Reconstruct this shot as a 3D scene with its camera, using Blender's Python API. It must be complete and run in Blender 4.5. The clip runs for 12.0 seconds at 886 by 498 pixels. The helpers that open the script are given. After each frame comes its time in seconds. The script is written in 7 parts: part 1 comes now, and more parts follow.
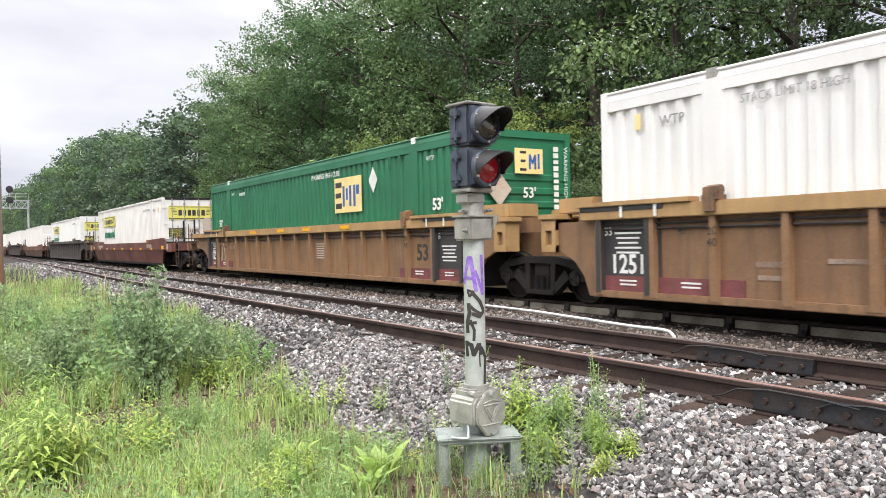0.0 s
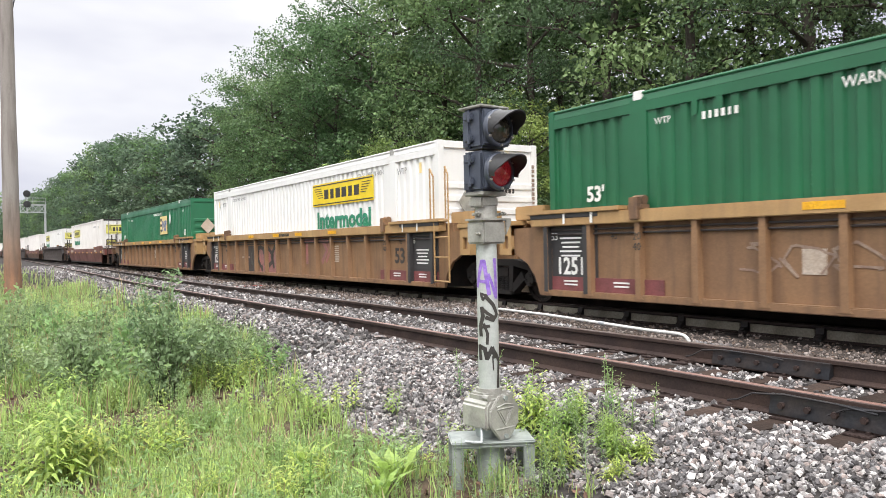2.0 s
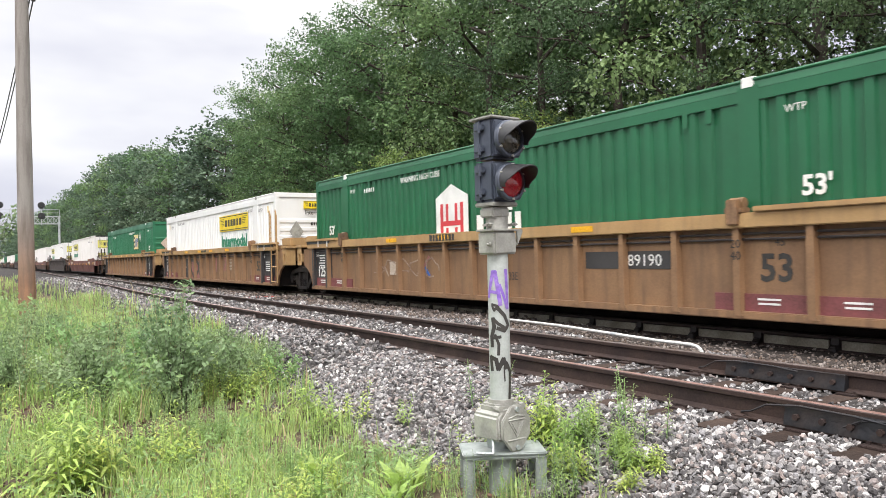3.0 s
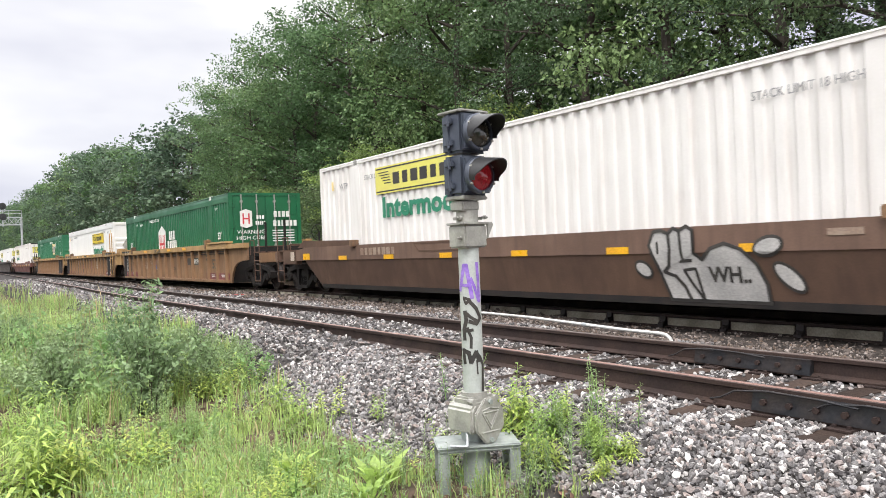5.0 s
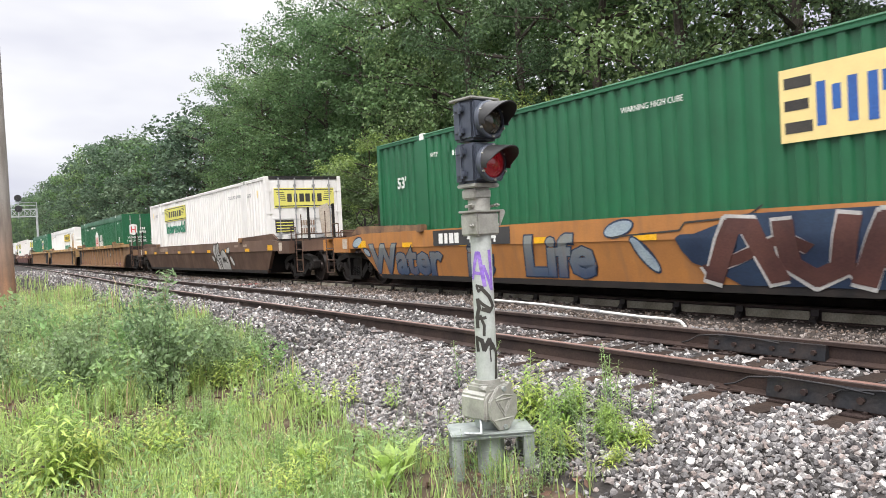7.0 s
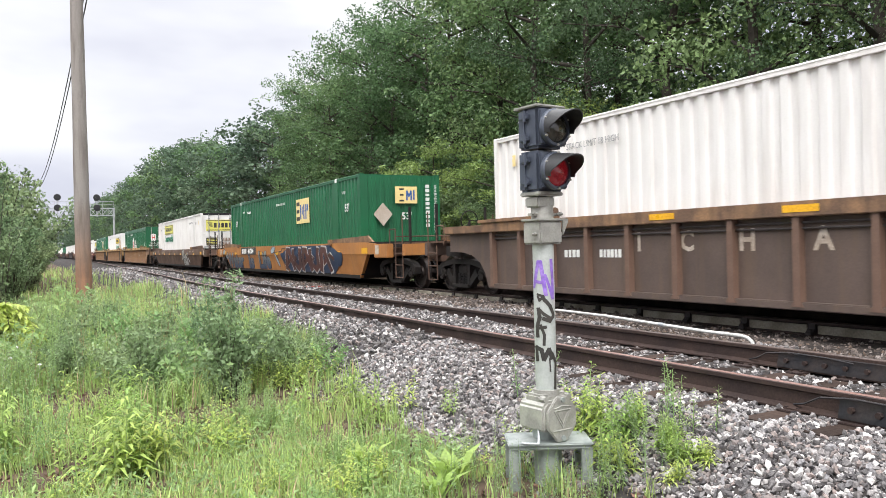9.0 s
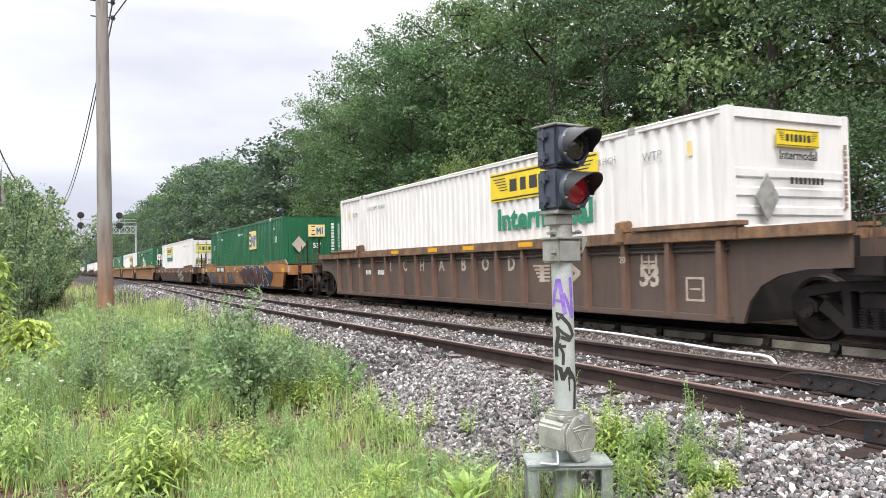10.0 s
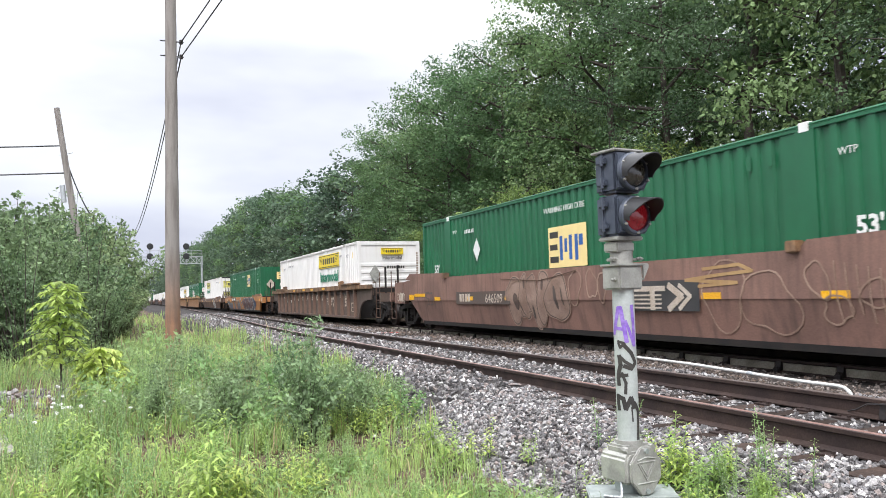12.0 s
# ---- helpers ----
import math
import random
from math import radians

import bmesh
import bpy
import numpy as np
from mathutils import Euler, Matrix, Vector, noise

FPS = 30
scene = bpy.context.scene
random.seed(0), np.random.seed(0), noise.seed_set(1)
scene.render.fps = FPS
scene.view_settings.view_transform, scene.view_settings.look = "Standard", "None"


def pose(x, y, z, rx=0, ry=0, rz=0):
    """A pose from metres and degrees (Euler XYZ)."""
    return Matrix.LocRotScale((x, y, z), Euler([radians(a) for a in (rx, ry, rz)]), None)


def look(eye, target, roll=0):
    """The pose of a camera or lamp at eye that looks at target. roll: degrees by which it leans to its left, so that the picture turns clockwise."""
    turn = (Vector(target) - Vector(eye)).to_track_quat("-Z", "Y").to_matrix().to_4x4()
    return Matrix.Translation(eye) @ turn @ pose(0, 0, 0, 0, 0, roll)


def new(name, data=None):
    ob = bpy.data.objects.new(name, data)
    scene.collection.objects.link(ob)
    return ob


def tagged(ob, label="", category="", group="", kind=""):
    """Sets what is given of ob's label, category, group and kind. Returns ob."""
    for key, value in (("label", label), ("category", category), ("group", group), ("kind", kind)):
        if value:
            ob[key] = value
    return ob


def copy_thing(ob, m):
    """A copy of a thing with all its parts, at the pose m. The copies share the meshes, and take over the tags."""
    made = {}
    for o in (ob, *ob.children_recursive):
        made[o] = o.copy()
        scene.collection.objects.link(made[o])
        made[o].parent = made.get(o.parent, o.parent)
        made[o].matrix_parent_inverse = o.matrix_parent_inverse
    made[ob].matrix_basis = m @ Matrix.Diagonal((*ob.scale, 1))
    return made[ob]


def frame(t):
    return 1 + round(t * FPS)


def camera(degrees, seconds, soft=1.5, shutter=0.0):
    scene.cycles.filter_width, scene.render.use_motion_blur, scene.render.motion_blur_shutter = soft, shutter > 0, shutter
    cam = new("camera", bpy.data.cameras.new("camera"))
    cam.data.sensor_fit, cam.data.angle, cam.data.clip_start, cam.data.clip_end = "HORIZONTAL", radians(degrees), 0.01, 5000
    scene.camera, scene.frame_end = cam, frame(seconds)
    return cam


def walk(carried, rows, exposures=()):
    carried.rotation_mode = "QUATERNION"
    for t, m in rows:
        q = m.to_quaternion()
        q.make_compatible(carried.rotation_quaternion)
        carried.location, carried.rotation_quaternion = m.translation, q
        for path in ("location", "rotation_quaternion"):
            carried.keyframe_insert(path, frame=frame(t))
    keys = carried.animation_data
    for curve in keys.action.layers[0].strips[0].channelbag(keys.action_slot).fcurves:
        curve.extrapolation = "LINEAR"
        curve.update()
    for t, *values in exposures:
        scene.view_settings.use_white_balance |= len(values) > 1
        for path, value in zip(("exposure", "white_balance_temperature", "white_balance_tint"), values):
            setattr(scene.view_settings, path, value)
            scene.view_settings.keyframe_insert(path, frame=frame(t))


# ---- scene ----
cam = camera(60.35, 12.0, soft=0.8, shutter=0.1)
CAMERA_HEIGHT = 1.10  # above the rail heads, which are z = 0; +y runs along the tracks, away
TURNS = [
    (0.0, 89.29, 1.15, -33.53), (0.5, 89.16, 1.24, -33.21), (1.0, 89.15, 1.26, -33.15),
    (1.5, 89.26, 1.31, -32.90), (2.0, 89.57, 1.20, -32.54), (2.5, 89.99, 1.12, -32.04),
    (3.0, 90.39, 1.30, -31.71), (5.0, 89.88, 2.33, -33.90), (5.5, 89.48, 2.36, -34.18),
    (6.0, 89.19, 2.50, -34.02), (6.5, 89.07, 2.72, -33.65), (7.0, 89.02, 2.82, -32.98),
    (9.0, 89.72, 1.42, -28.33), (9.5, 90.37, 1.19, -27.47), (10.0, 91.12, 1.28, -26.94),
    (10.5, 91.80, 1.50, -26.30), (11.0, 92.55, 1.66, -25.43), (11.5, 93.07, 1.83, -24.10),
    (12.0, 93.33, 1.59, -22.54),
]
walk(cam, [(t, pose(0, 0, CAMERA_HEIGHT, rx, ry, rz)) for t, rx, ry, rz in TURNS],
     exposures=[(0.0, 0.69, 6600, 10), (7.0, 0.69, 6600, 10), (9.0, 0.68, 6500, 10), (10.5, 0.67, 6400, 10), (12.0, 0.66, 6250, 10)])

# ---- light: a bright, closed, hazy sky ----
world = bpy.data.worlds.new("sky")
scene.world = world
world.use_nodes = True


def make_sky():
    nt = world.node_tree
    nt.nodes.clear()
    N = nt.nodes.new
    out, bg = N("ShaderNodeOutputWorld"), N("ShaderNodeBackground")
    sky = N("ShaderNodeTexSky")
    sky.sky_type, sky.sun_disc = "NISHITA", False
    sky.sun_elevation, sky.sun_rotation = radians(55), radians(200)
    co, mp, nz, ramp = N("ShaderNodeTexCoord"), N("ShaderNodeMapping"), N("ShaderNodeTexNoise"), N("ShaderNodeValToRGB")
    mp.inputs["Scale"].default_value = (1.0, 1.0, 3.2)
    nz.inputs["Scale"].default_value, nz.inputs["Detail"].default_value = 1.6, 5
    e = ramp.color_ramp.elements
    e[0].position, e[0].color = 0.34, (0.455, 0.46, 0.54, 1)
    e[1].position, e[1].color = 0.58, (0.715, 0.715, 0.722, 1)
    scale = N("ShaderNodeVectorMath")
    scale.operation = "SCALE"
    scale.inputs[3].default_value = 0.10
    mix = N("ShaderNodeMix")
    mix.data_type = "RGBA"
    mix.inputs[0].default_value = 0.92
    nt.links.new(co.outputs["Generated"], mp.inputs[0])
    nt.links.new(mp.outputs[0], nz.inputs["Vector"])
    # clouds thicken towards the horizon
    sep, low, add = N("ShaderNodeSeparateXYZ"), N("ShaderNodeMapRange"), N("ShaderNodeMath")
    low.inputs[1].default_value, low.inputs[2].default_value = 0.05, 0.50
    low.inputs[3].default_value, low.inputs[4].default_value = -0.24, 0.12
    nt.links.new(co.outputs["Generated"], sep.inputs[0])
    nt.links.new(sep.outputs[2], low.inputs[0])
    nt.links.new(nz.outputs[0], add.inputs[0])
    nt.links.new(low.outputs[0], add.inputs[1])
    nt.links.new(add.outputs[0], ramp.inputs[0])
    nt.links.new(sky.outputs[0], scale.inputs[0])
    nt.links.new(scale.outputs[0], mix.inputs[6])
    # a closed sky is brightest overhead
    high, lit = N("ShaderNodeMapRange"), N("ShaderNodeVectorMath")
    high.inputs[1].default_value, high.inputs[2].default_value = 0.30, 0.85
    high.inputs[3].default_value, high.inputs[4].default_value = 1.0, 3.5
    lit.operation = "SCALE"
    nt.links.new(sep.outputs[2], high.inputs[0])
    nt.links.new(ramp.outputs[0], lit.inputs[0])
    nt.links.new(high.outputs[0], lit.inputs[3])
    nt.links.new(lit.outputs[0], mix.inputs[7])
    nt.links.new(mix.outputs[2], bg.inputs[0])
    bg.inputs[1].default_value = 1.0
    nt.links.new(bg.outputs[0], out.inputs[0])


make_sky()
sun_data = bpy.data.lights.new("sun", "SUN")
sun_data.energy, sun_data.angle, sun_data.color = 1.5, radians(22), (1.0, 0.97, 0.93)
new("sun", sun_data).matrix_world = look((-16, -24, 38), (0, 0, 0))


# ---- materials ----
def mat(name, c, c2=None, scale=2.0, rough=0.6, metal=0.0, bump=0.15, bscale=40.0, streak=0.0, dirt=(0.05, 0.035, 0.025),
        grain=1.0, rand=0.0, island=0.0, thin=0.0, coat=0.0, emit=None, coords="Object", palette=(), spec=0.5, fade=None):
    """Two scales of colour, fine relief, optional runs of dirt, and variation from piece to piece."""
    m = bpy.data.materials.new(name)
    m.use_nodes = True
    nt = m.node_tree
    N, L = nt.nodes.new, nt.links.new
    p = nt.nodes["Principled BSDF"]
    co = N("ShaderNodeTexCoord").outputs[coords]
    big, fine = N("ShaderNodeTexNoise"), N("ShaderNodeTexNoise")
    big.inputs["Scale"].default_value, big.inputs["Detail"].default_value = scale, 5
    fine.inputs["Scale"].default_value, fine.inputs["Detail"].default_value = bscale, 4
    L(co, big.inputs["Vector"])
    L(co, fine.inputs["Vector"])

    def mixer(fac, a, b, kind="MIX"):
        x = N("ShaderNodeMix")
        x.data_type, x.blend_type = "RGBA", kind
        for sock, v in ((x.inputs[0], fac), (x.inputs[6], a), (x.inputs[7], b)):
            if isinstance(v, bpy.types.NodeSocket):
                L(v, sock)
            else:
                sock.default_value = v if isinstance(v, float) else (*v[:3], 1)
        return x.outputs[2]

    def ramp(src, lo, hi, a=0.0, b=1.0):
        r = N("ShaderNodeMapRange")
        r.inputs[1].default_value, r.inputs[2].default_value = lo, hi
        r.inputs[3].default_value, r.inputs[4].default_value = a, b
        L(src, r.inputs[0])
        return r.outputs[0]

    col = mixer(ramp(big.outputs[0], 0.38, 0.62), c, c2 or tuple(v * 0.72 for v in c))
    if fade:
        sep = N("ShaderNodeSeparateXYZ")
        L(co, sep.inputs[0])
        col = mixer(ramp(sep.outputs[2], fade[0], fade[1]), col, fade[2])
    if palette:
        cr = N("ShaderNodeValToRGB")
        cr.color_ramp.interpolation = "CONSTANT"
        for k, shade in enumerate(palette):
            el = cr.color_ramp.elements[0] if k == 0 else cr.color_ramp.elements.new(k / len(palette))
            el.position, el.color = k / len(palette), (*shade, 1)
        L(N("ShaderNodeNewGeometry").outputs["Random Per Island"], cr.inputs[0])
        col = mixer(0.8, col, cr.outputs[0])
    g = ramp(fine.outputs[0], 0.3, 0.7, 1 - 0.22 * grain, 1 + 0.16 * grain)
    comb = N("ShaderNodeCombineColor")
    for k in range(3):
        L(g, comb.inputs[k])
    col = mixer(1.0, col, comb.outputs[0], "MULTIPLY")
    if streak:
        mp, st = N("ShaderNodeMapping"), N("ShaderNodeTexNoise")
        mp.inputs["Scale"].default_value = (5.0, 5.0, 0.5)
        st.inputs["Scale"].default_value, st.inputs["Detail"].default_value = 1.5, 6
        L(co, mp.inputs[0])
        L(mp.outputs[0], st.inputs["Vector"])
        col = mixer(ramp(st.outputs[0], 0.48, 0.72, 0.0, streak), col, dirt)
    for amount, node, sock in ((rand, "ShaderNodeObjectInfo", "Random"), (island, "ShaderNodeNewGeometry", "Random Per Island")):
        if amount:
            v = ramp(N(node).outputs[sock], 0.0, 1.0, 1.0 - amount, 1.0 + amount)
            hsv = N("ShaderNodeHueSaturation")
            L(v, hsv.inputs["Value"])
            if thin and node == "ShaderNodeObjectInfo":
                L(ramp(N(node).outputs[sock], 0.0, 1.0, 0.525, 0.475), hsv.inputs["Hue"])
            L(col, hsv.inputs["Color"])
            col = hsv.outputs[0]
    L(col, p.inputs["Base Color"])
    p.inputs["Metallic"].default_value = metal
    p.inputs["Specular IOR Level"].default_value = spec
    p.inputs["Coat Weight"].default_value = coat
    L(ramp(big.outputs[0], 0.3, 0.7, max(0.02, rough - 0.1), min(1.0, rough + 0.1)), p.inputs["Roughness"])
    if bump:
        b = N("ShaderNodeBump")
        b.inputs["Strength"].default_value, b.inputs["Distance"].default_value = bump, 0.01
        L(fine.outputs[0], b.inputs["Height"])
        L(b.outputs[0], p.inputs["Normal"])
    if emit:
        p.inputs["Emission Color"].default_value, p.inputs["Emission Strength"].default_value = (*emit[:3], 1), emit[3]
    if thin:
        tr, ms = N("ShaderNodeBsdfTranslucent"), N("ShaderNodeMixShader")
        L(col, tr.inputs[0])
        ms.inputs[0].default_value = thin
        L(p.outputs[0], ms.inputs[1])
        L(tr.outputs[0], ms.inputs[2])
        L(ms.outputs[0], nt.nodes["Material Output"].inputs[0])
    return m


M_EARTH = mat("earth", (0.115, 0.080, 0.060), (0.07, 0.055, 0.04), 3.5, 0.95, bump=0.8, bscale=25, spec=0.12)
# near-black bed: the shade in the gaps between loose stones is painted in
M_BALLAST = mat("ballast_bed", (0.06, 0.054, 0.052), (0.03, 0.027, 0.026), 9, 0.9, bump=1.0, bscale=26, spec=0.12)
M_STONE = mat("crushed_stone", (0.26, 0.24, 0.235), (0.12, 0.11, 0.11), 22, 0.75, bump=0.6, bscale=70, grain=1.6, palette=((0.07, 0.066, 0.07), (0.33, 0.31, 0.305), (0.19, 0.18, 0.18), (0.44, 0.42, 0.41), (0.10, 0.095, 0.095), (0.30, 0.245, 0.225), (0.25, 0.243, 0.25), (0.62, 0.60, 0.585), (0.05, 0.047, 0.049), (0.16, 0.148, 0.145), (0.22, 0.185, 0.175), (0.13, 0.127, 0.13)), spec=0.25)
M_FOUL = mat("dusty_brown_stone", (0.17, 0.135, 0.115), (0.10, 0.08, 0.07), 14, 0.85, bump=0.6, bscale=70, grain=1.4, palette=((0.08, 0.066, 0.058), (0.20, 0.165, 0.145), (0.13, 0.11, 0.10), (0.33, 0.29, 0.27), (0.10, 0.085, 0.08), (0.17, 0.125, 0.10)), spec=0.15)
M_RAIL = mat("rusty_rail", (0.06, 0.040, 0.034), (0.04, 0.028, 0.026), 3, 0.6, metal=0.2, bump=0.2, bscale=60, spec=0.25)
M_RAIL_TOP = mat("worn_rail_head", (0.20, 0.17, 0.16), (0.13, 0.09, 0.075), 2, 0.4, metal=0.7, bump=0.05)
M_RAIL_RUST = mat("rust_red_rail_head", (0.31, 0.19, 0.165), (0.22, 0.12, 0.10), 2, 0.45, metal=0.45, bump=0.05)
M_TIE = mat("creosoted_wood", (0.032, 0.023, 0.02), (0.055, 0.038, 0.031), 2.5, 0.85, bump=0.7, bscale=30, rand=0.35, spec=0.12)
M_STEEL = mat("dark_joint_steel", (0.022, 0.023, 0.027), (0.04, 0.032, 0.03), 5, 0.45, metal=0.3, bump=0.2)
M_WEB = mat("dusty_rail_web", (0.33, 0.30, 0.235), (0.22, 0.195, 0.15), 4, 0.8, bump=0.2)
M_PIPE = mat("white_conduit", (0.78, 0.78, 0.76), (0.6, 0.6, 0.57), 5, 0.45, bump=0.05)
M_ORANGE = mat("mustard_car_paint", (0.26, 0.148, 0.076), (0.20, 0.112, 0.06), 1.2, 0.6, bump=0.12, streak=0.6, dirt=(0.115, 0.07, 0.045), grain=0.6)
M_ORANGE2 = mat("orange_car_paint", (0.44, 0.185, 0.05), (0.36, 0.15, 0.043), 1.2, 0.55, bump=0.1, streak=0.45, dirt=(0.2, 0.105, 0.06), grain=0.4)
M_CHORD = mat("yellow_top_chord", (0.43, 0.27, 0.12), (0.36, 0.22, 0.095), 1.5, 0.6, bump=0.1, streak=0.4, dirt=(0.22, 0.14, 0.08), grain=0.4)
M_BROWN = mat("weathered_brown_car", (0.165, 0.098, 0.07), (0.12, 0.07, 0.05), 1.0, 0.65, bump=0.15, streak=0.6, dirt=(0.09, 0.053, 0.04), grain=0.4)
# darker than the brown above; for lower sides, walkways, steps and handrails
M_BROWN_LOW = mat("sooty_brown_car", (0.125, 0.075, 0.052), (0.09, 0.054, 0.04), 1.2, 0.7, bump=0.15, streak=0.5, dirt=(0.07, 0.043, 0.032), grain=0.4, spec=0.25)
M_BROWN_EDGE = mat("rubbed_brown_edges", (0.27, 0.15, 0.075), (0.14, 0.082, 0.052), 3, 0.65, bump=0.15, streak=0.5)
M_RED = mat("oxide_red_car", (0.165, 0.055, 0.045), (0.12, 0.042, 0.036), 1.0, 0.6, bump=0.1, streak=0.4, grain=0.4)
M_GREY_CAR = mat("sooty_grey_car", (0.075, 0.062, 0.06), (0.05, 0.042, 0.04), 1.0, 0.7, bump=0.1, streak=0.5, grain=0.4)
M_BLACK = mat("black_panel", (0.035, 0.034, 0.036), (0.05, 0.047, 0.047), 2, 0.55, bump=0.05, grain=0.4)
M_TRUCK = mat("greasy_black_iron", (0.015, 0.0135, 0.0135), (0.026, 0.021, 0.019), 4, 0.65, bump=0.3, spec=0.25)
M_WHEEL = mat("wheel_steel", (0.028, 0.023, 0.022), (0.045, 0.034, 0.03), 4, 0.45, metal=0.4, bump=0.1, spec=0.25)
M_MAROON = mat("faded_maroon", (0.20, 0.06, 0.062), (0.15, 0.05, 0.05), 3, 0.65, bump=0.1)
M_WHITE = mat("white_container", (0.80, 0.80, 0.79), (0.75, 0.75, 0.74), 0.8, 0.45, bump=0.03, streak=0.10, dirt=(0.5, 0.46, 0.42), grain=0.12)
M_WHITE_OLD = mat("stained_white_container", (0.80, 0.78, 0.76), (0.74, 0.72, 0.70), 0.8, 0.5, bump=0.05, streak=0.28, dirt=(0.46, 0.40, 0.36), grain=0.12)
M_GREEN = mat("green_container", (0.022, 0.165, 0.080), (0.018, 0.135, 0.066), 0.8, 0.45, bump=0.03, streak=0.15, dirt=(0.05, 0.17, 0.1), grain=0.12)
M_GREEN2 = mat("deep_green_container", (0.016, 0.130, 0.056), (0.013, 0.105, 0.046), 0.8, 0.4, bump=0.03, streak=0.15, dirt=(0.04, 0.13, 0.07), grain=0.12)
M_YELLOW = mat("yellow_decal", (0.82, 0.62, 0.02), (0.76, 0.56, 0.02), 3, 0.4, bump=0, grain=0.12)
M_YELLOW_OLD = mat("faded_yellow_decal", (0.72, 0.68, 0.14), (0.68, 0.62, 0.16), 3, 0.5, bump=0, grain=0.12)
M_CREAM = mat("cream_decal", (0.85, 0.68, 0.30), (0.80, 0.63, 0.28), 3, 0.4, bump=0, grain=0.12)
M_INK = mat("black_lettering", (0.03, 0.028, 0.028), (0.05, 0.045, 0.04), 3, 0.5, bump=0)
M_BLUE = mat("blue_lettering", (0.03, 0.12, 0.40), (0.03, 0.10, 0.34), 3, 0.5, bump=0)
M_LETGREEN = mat("green_lettering", (0.02, 0.20, 0.11), (0.03, 0.23, 0.14), 3, 0.5, bump=0)
M_LETRED = mat("red_lettering", (0.62, 0.05, 0.06), (0.55, 0.05, 0.06), 3, 0.5, bump=0)
M_LETWHITE = mat("white_lettering", (0.80, 0.80, 0.77), (0.68, 0.68, 0.65), 3, 0.5, bump=0, grain=0.12)
M_LETFADE = mat("faded_lettering", (0.34, 0.26, 0.20), (0.24, 0.16, 0.12), 4, 0.6, bump=0)
M_LETTAN = mat("worn_white_lettering", (0.52, 0.45, 0.38), (0.42, 0.34, 0.27), 4, 0.6, bump=0)
M_REFL = mat("yellow_reflector", (0.80, 0.42, 0.02), (0.72, 0.36, 0.02), 3, 0.35, bump=0)
M_SPRAYBLUE = mat("blue_grey_spray", (0.035, 0.06, 0.12), (0.06, 0.09, 0.15), 1.5, 0.5, bump=0, streak=0.25, dirt=(0.28, 0.15, 0.07), grain=0.5, fade=(0.38, 0.95, (0.22, 0.235, 0.225)))
M_SPRAYBROWN = mat("brown_spray", (0.068, 0.028, 0.026), (0.104, 0.040, 0.032), 2.0, 0.5, bump=0)
M_SPRAYNAVY = mat("navy_spray", (0.017, 0.030, 0.066), (0.022, 0.044, 0.088), 2.0, 0.5, bump=0)
M_SPRAYPALEBLUE = mat("pale_blue_spray", (0.33, 0.40, 0.44), (0.25, 0.31, 0.36), 3, 0.5, bump=0)
M_SPRAYPALE = mat("pale_spray", (0.56, 0.54, 0.52), (0.38, 0.37, 0.36), 1.5, 0.5, bump=0)
M_SPRAYPINK = mat("worn_pink_spray", (0.34, 0.13, 0.12), (0.25, 0.13, 0.12), 2.5, 0.6, bump=0)
M_SPRAYOCHRE = mat("pale_ochre_spray", (0.36, 0.245, 0.185), (0.26, 0.165, 0.12), 2.5, 0.6, bump=0)
M_SPRAYSOOT = mat("thin_black_spray", (0.075, 0.058, 0.052), (0.11, 0.074, 0.06), 2.0, 0.6, bump=0)
M_SPRAYTHIN = mat("thin_ochre_spray", (0.315, 0.215, 0.17), (0.235, 0.15, 0.115), 2.5, 0.6, bump=0)
M_SIGNAL = mat("dark_signal_paint", (0.072, 0.086, 0.115), (0.055, 0.065, 0.09), 8, 0.42, metal=0.1, bump=0.12, bscale=90, grain=0.4)
M_HOOD = mat("black_hood", (0.022, 0.022, 0.024), (0.03, 0.03, 0.032), 8, 0.5, bump=0.1)
M_ALU = mat("weathered_aluminium", (0.43, 0.425, 0.39), (0.31, 0.305, 0.28), 9, 0.5, metal=0.35, bump=0.1, bscale=90, streak=0.35, dirt=(0.2, 0.19, 0.16), grain=0.5)
M_MAST = mat("grey_mast_paint", (0.50, 0.53, 0.51), (0.42, 0.45, 0.43), 7, 0.45, metal=0.15, bump=0.08, bscale=80, streak=0.25, dirt=(0.3, 0.3, 0.28), grain=0.4)
M_TABLE = mat("galvanised_table", (0.38, 0.41, 0.40), (0.28, 0.31, 0.30), 8, 0.5, metal=0.4, bump=0.12, grain=0.4)
M_PURPLE = mat("purple_spray", (0.23, 0.12, 0.52), (0.32, 0.20, 0.58), 12, 0.5, bump=0)
M_REDGLASS = mat("lit_red_lens", (0.13, 0.008, 0.014), (0.06, 0.006, 0.009), 22, 0.12, bump=0.3, coat=1.0, emit=(1.0, 0.03, 0.05, 0.06))
M_DARKGLASS = mat("unlit_lens", (0.075, 0.072, 0.055), (0.04, 0.038, 0.03), 14, 0.1, bump=0.3, coat=1.0)
M_POLE = mat("weathered_pole_wood", (0.32, 0.175, 0.11), (0.23, 0.13, 0.085), 1.5, 0.85, bump=0.5, bscale=45, grain=0.6, streak=0.75, dirt=(0.12, 0.10, 0.088), spec=0.2, fade=(1.1, 3.2, (0.285, 0.26, 0.243)))
M_WIRE = mat("dark_wire", (0.05, 0.05, 0.055), rough=0.6, bump=0)
M_GALV = mat("galvanised_gantry", (0.50, 0.52, 0.54), (0.42, 0.44, 0.46), 2, 0.5, metal=0.3, bump=0.05)
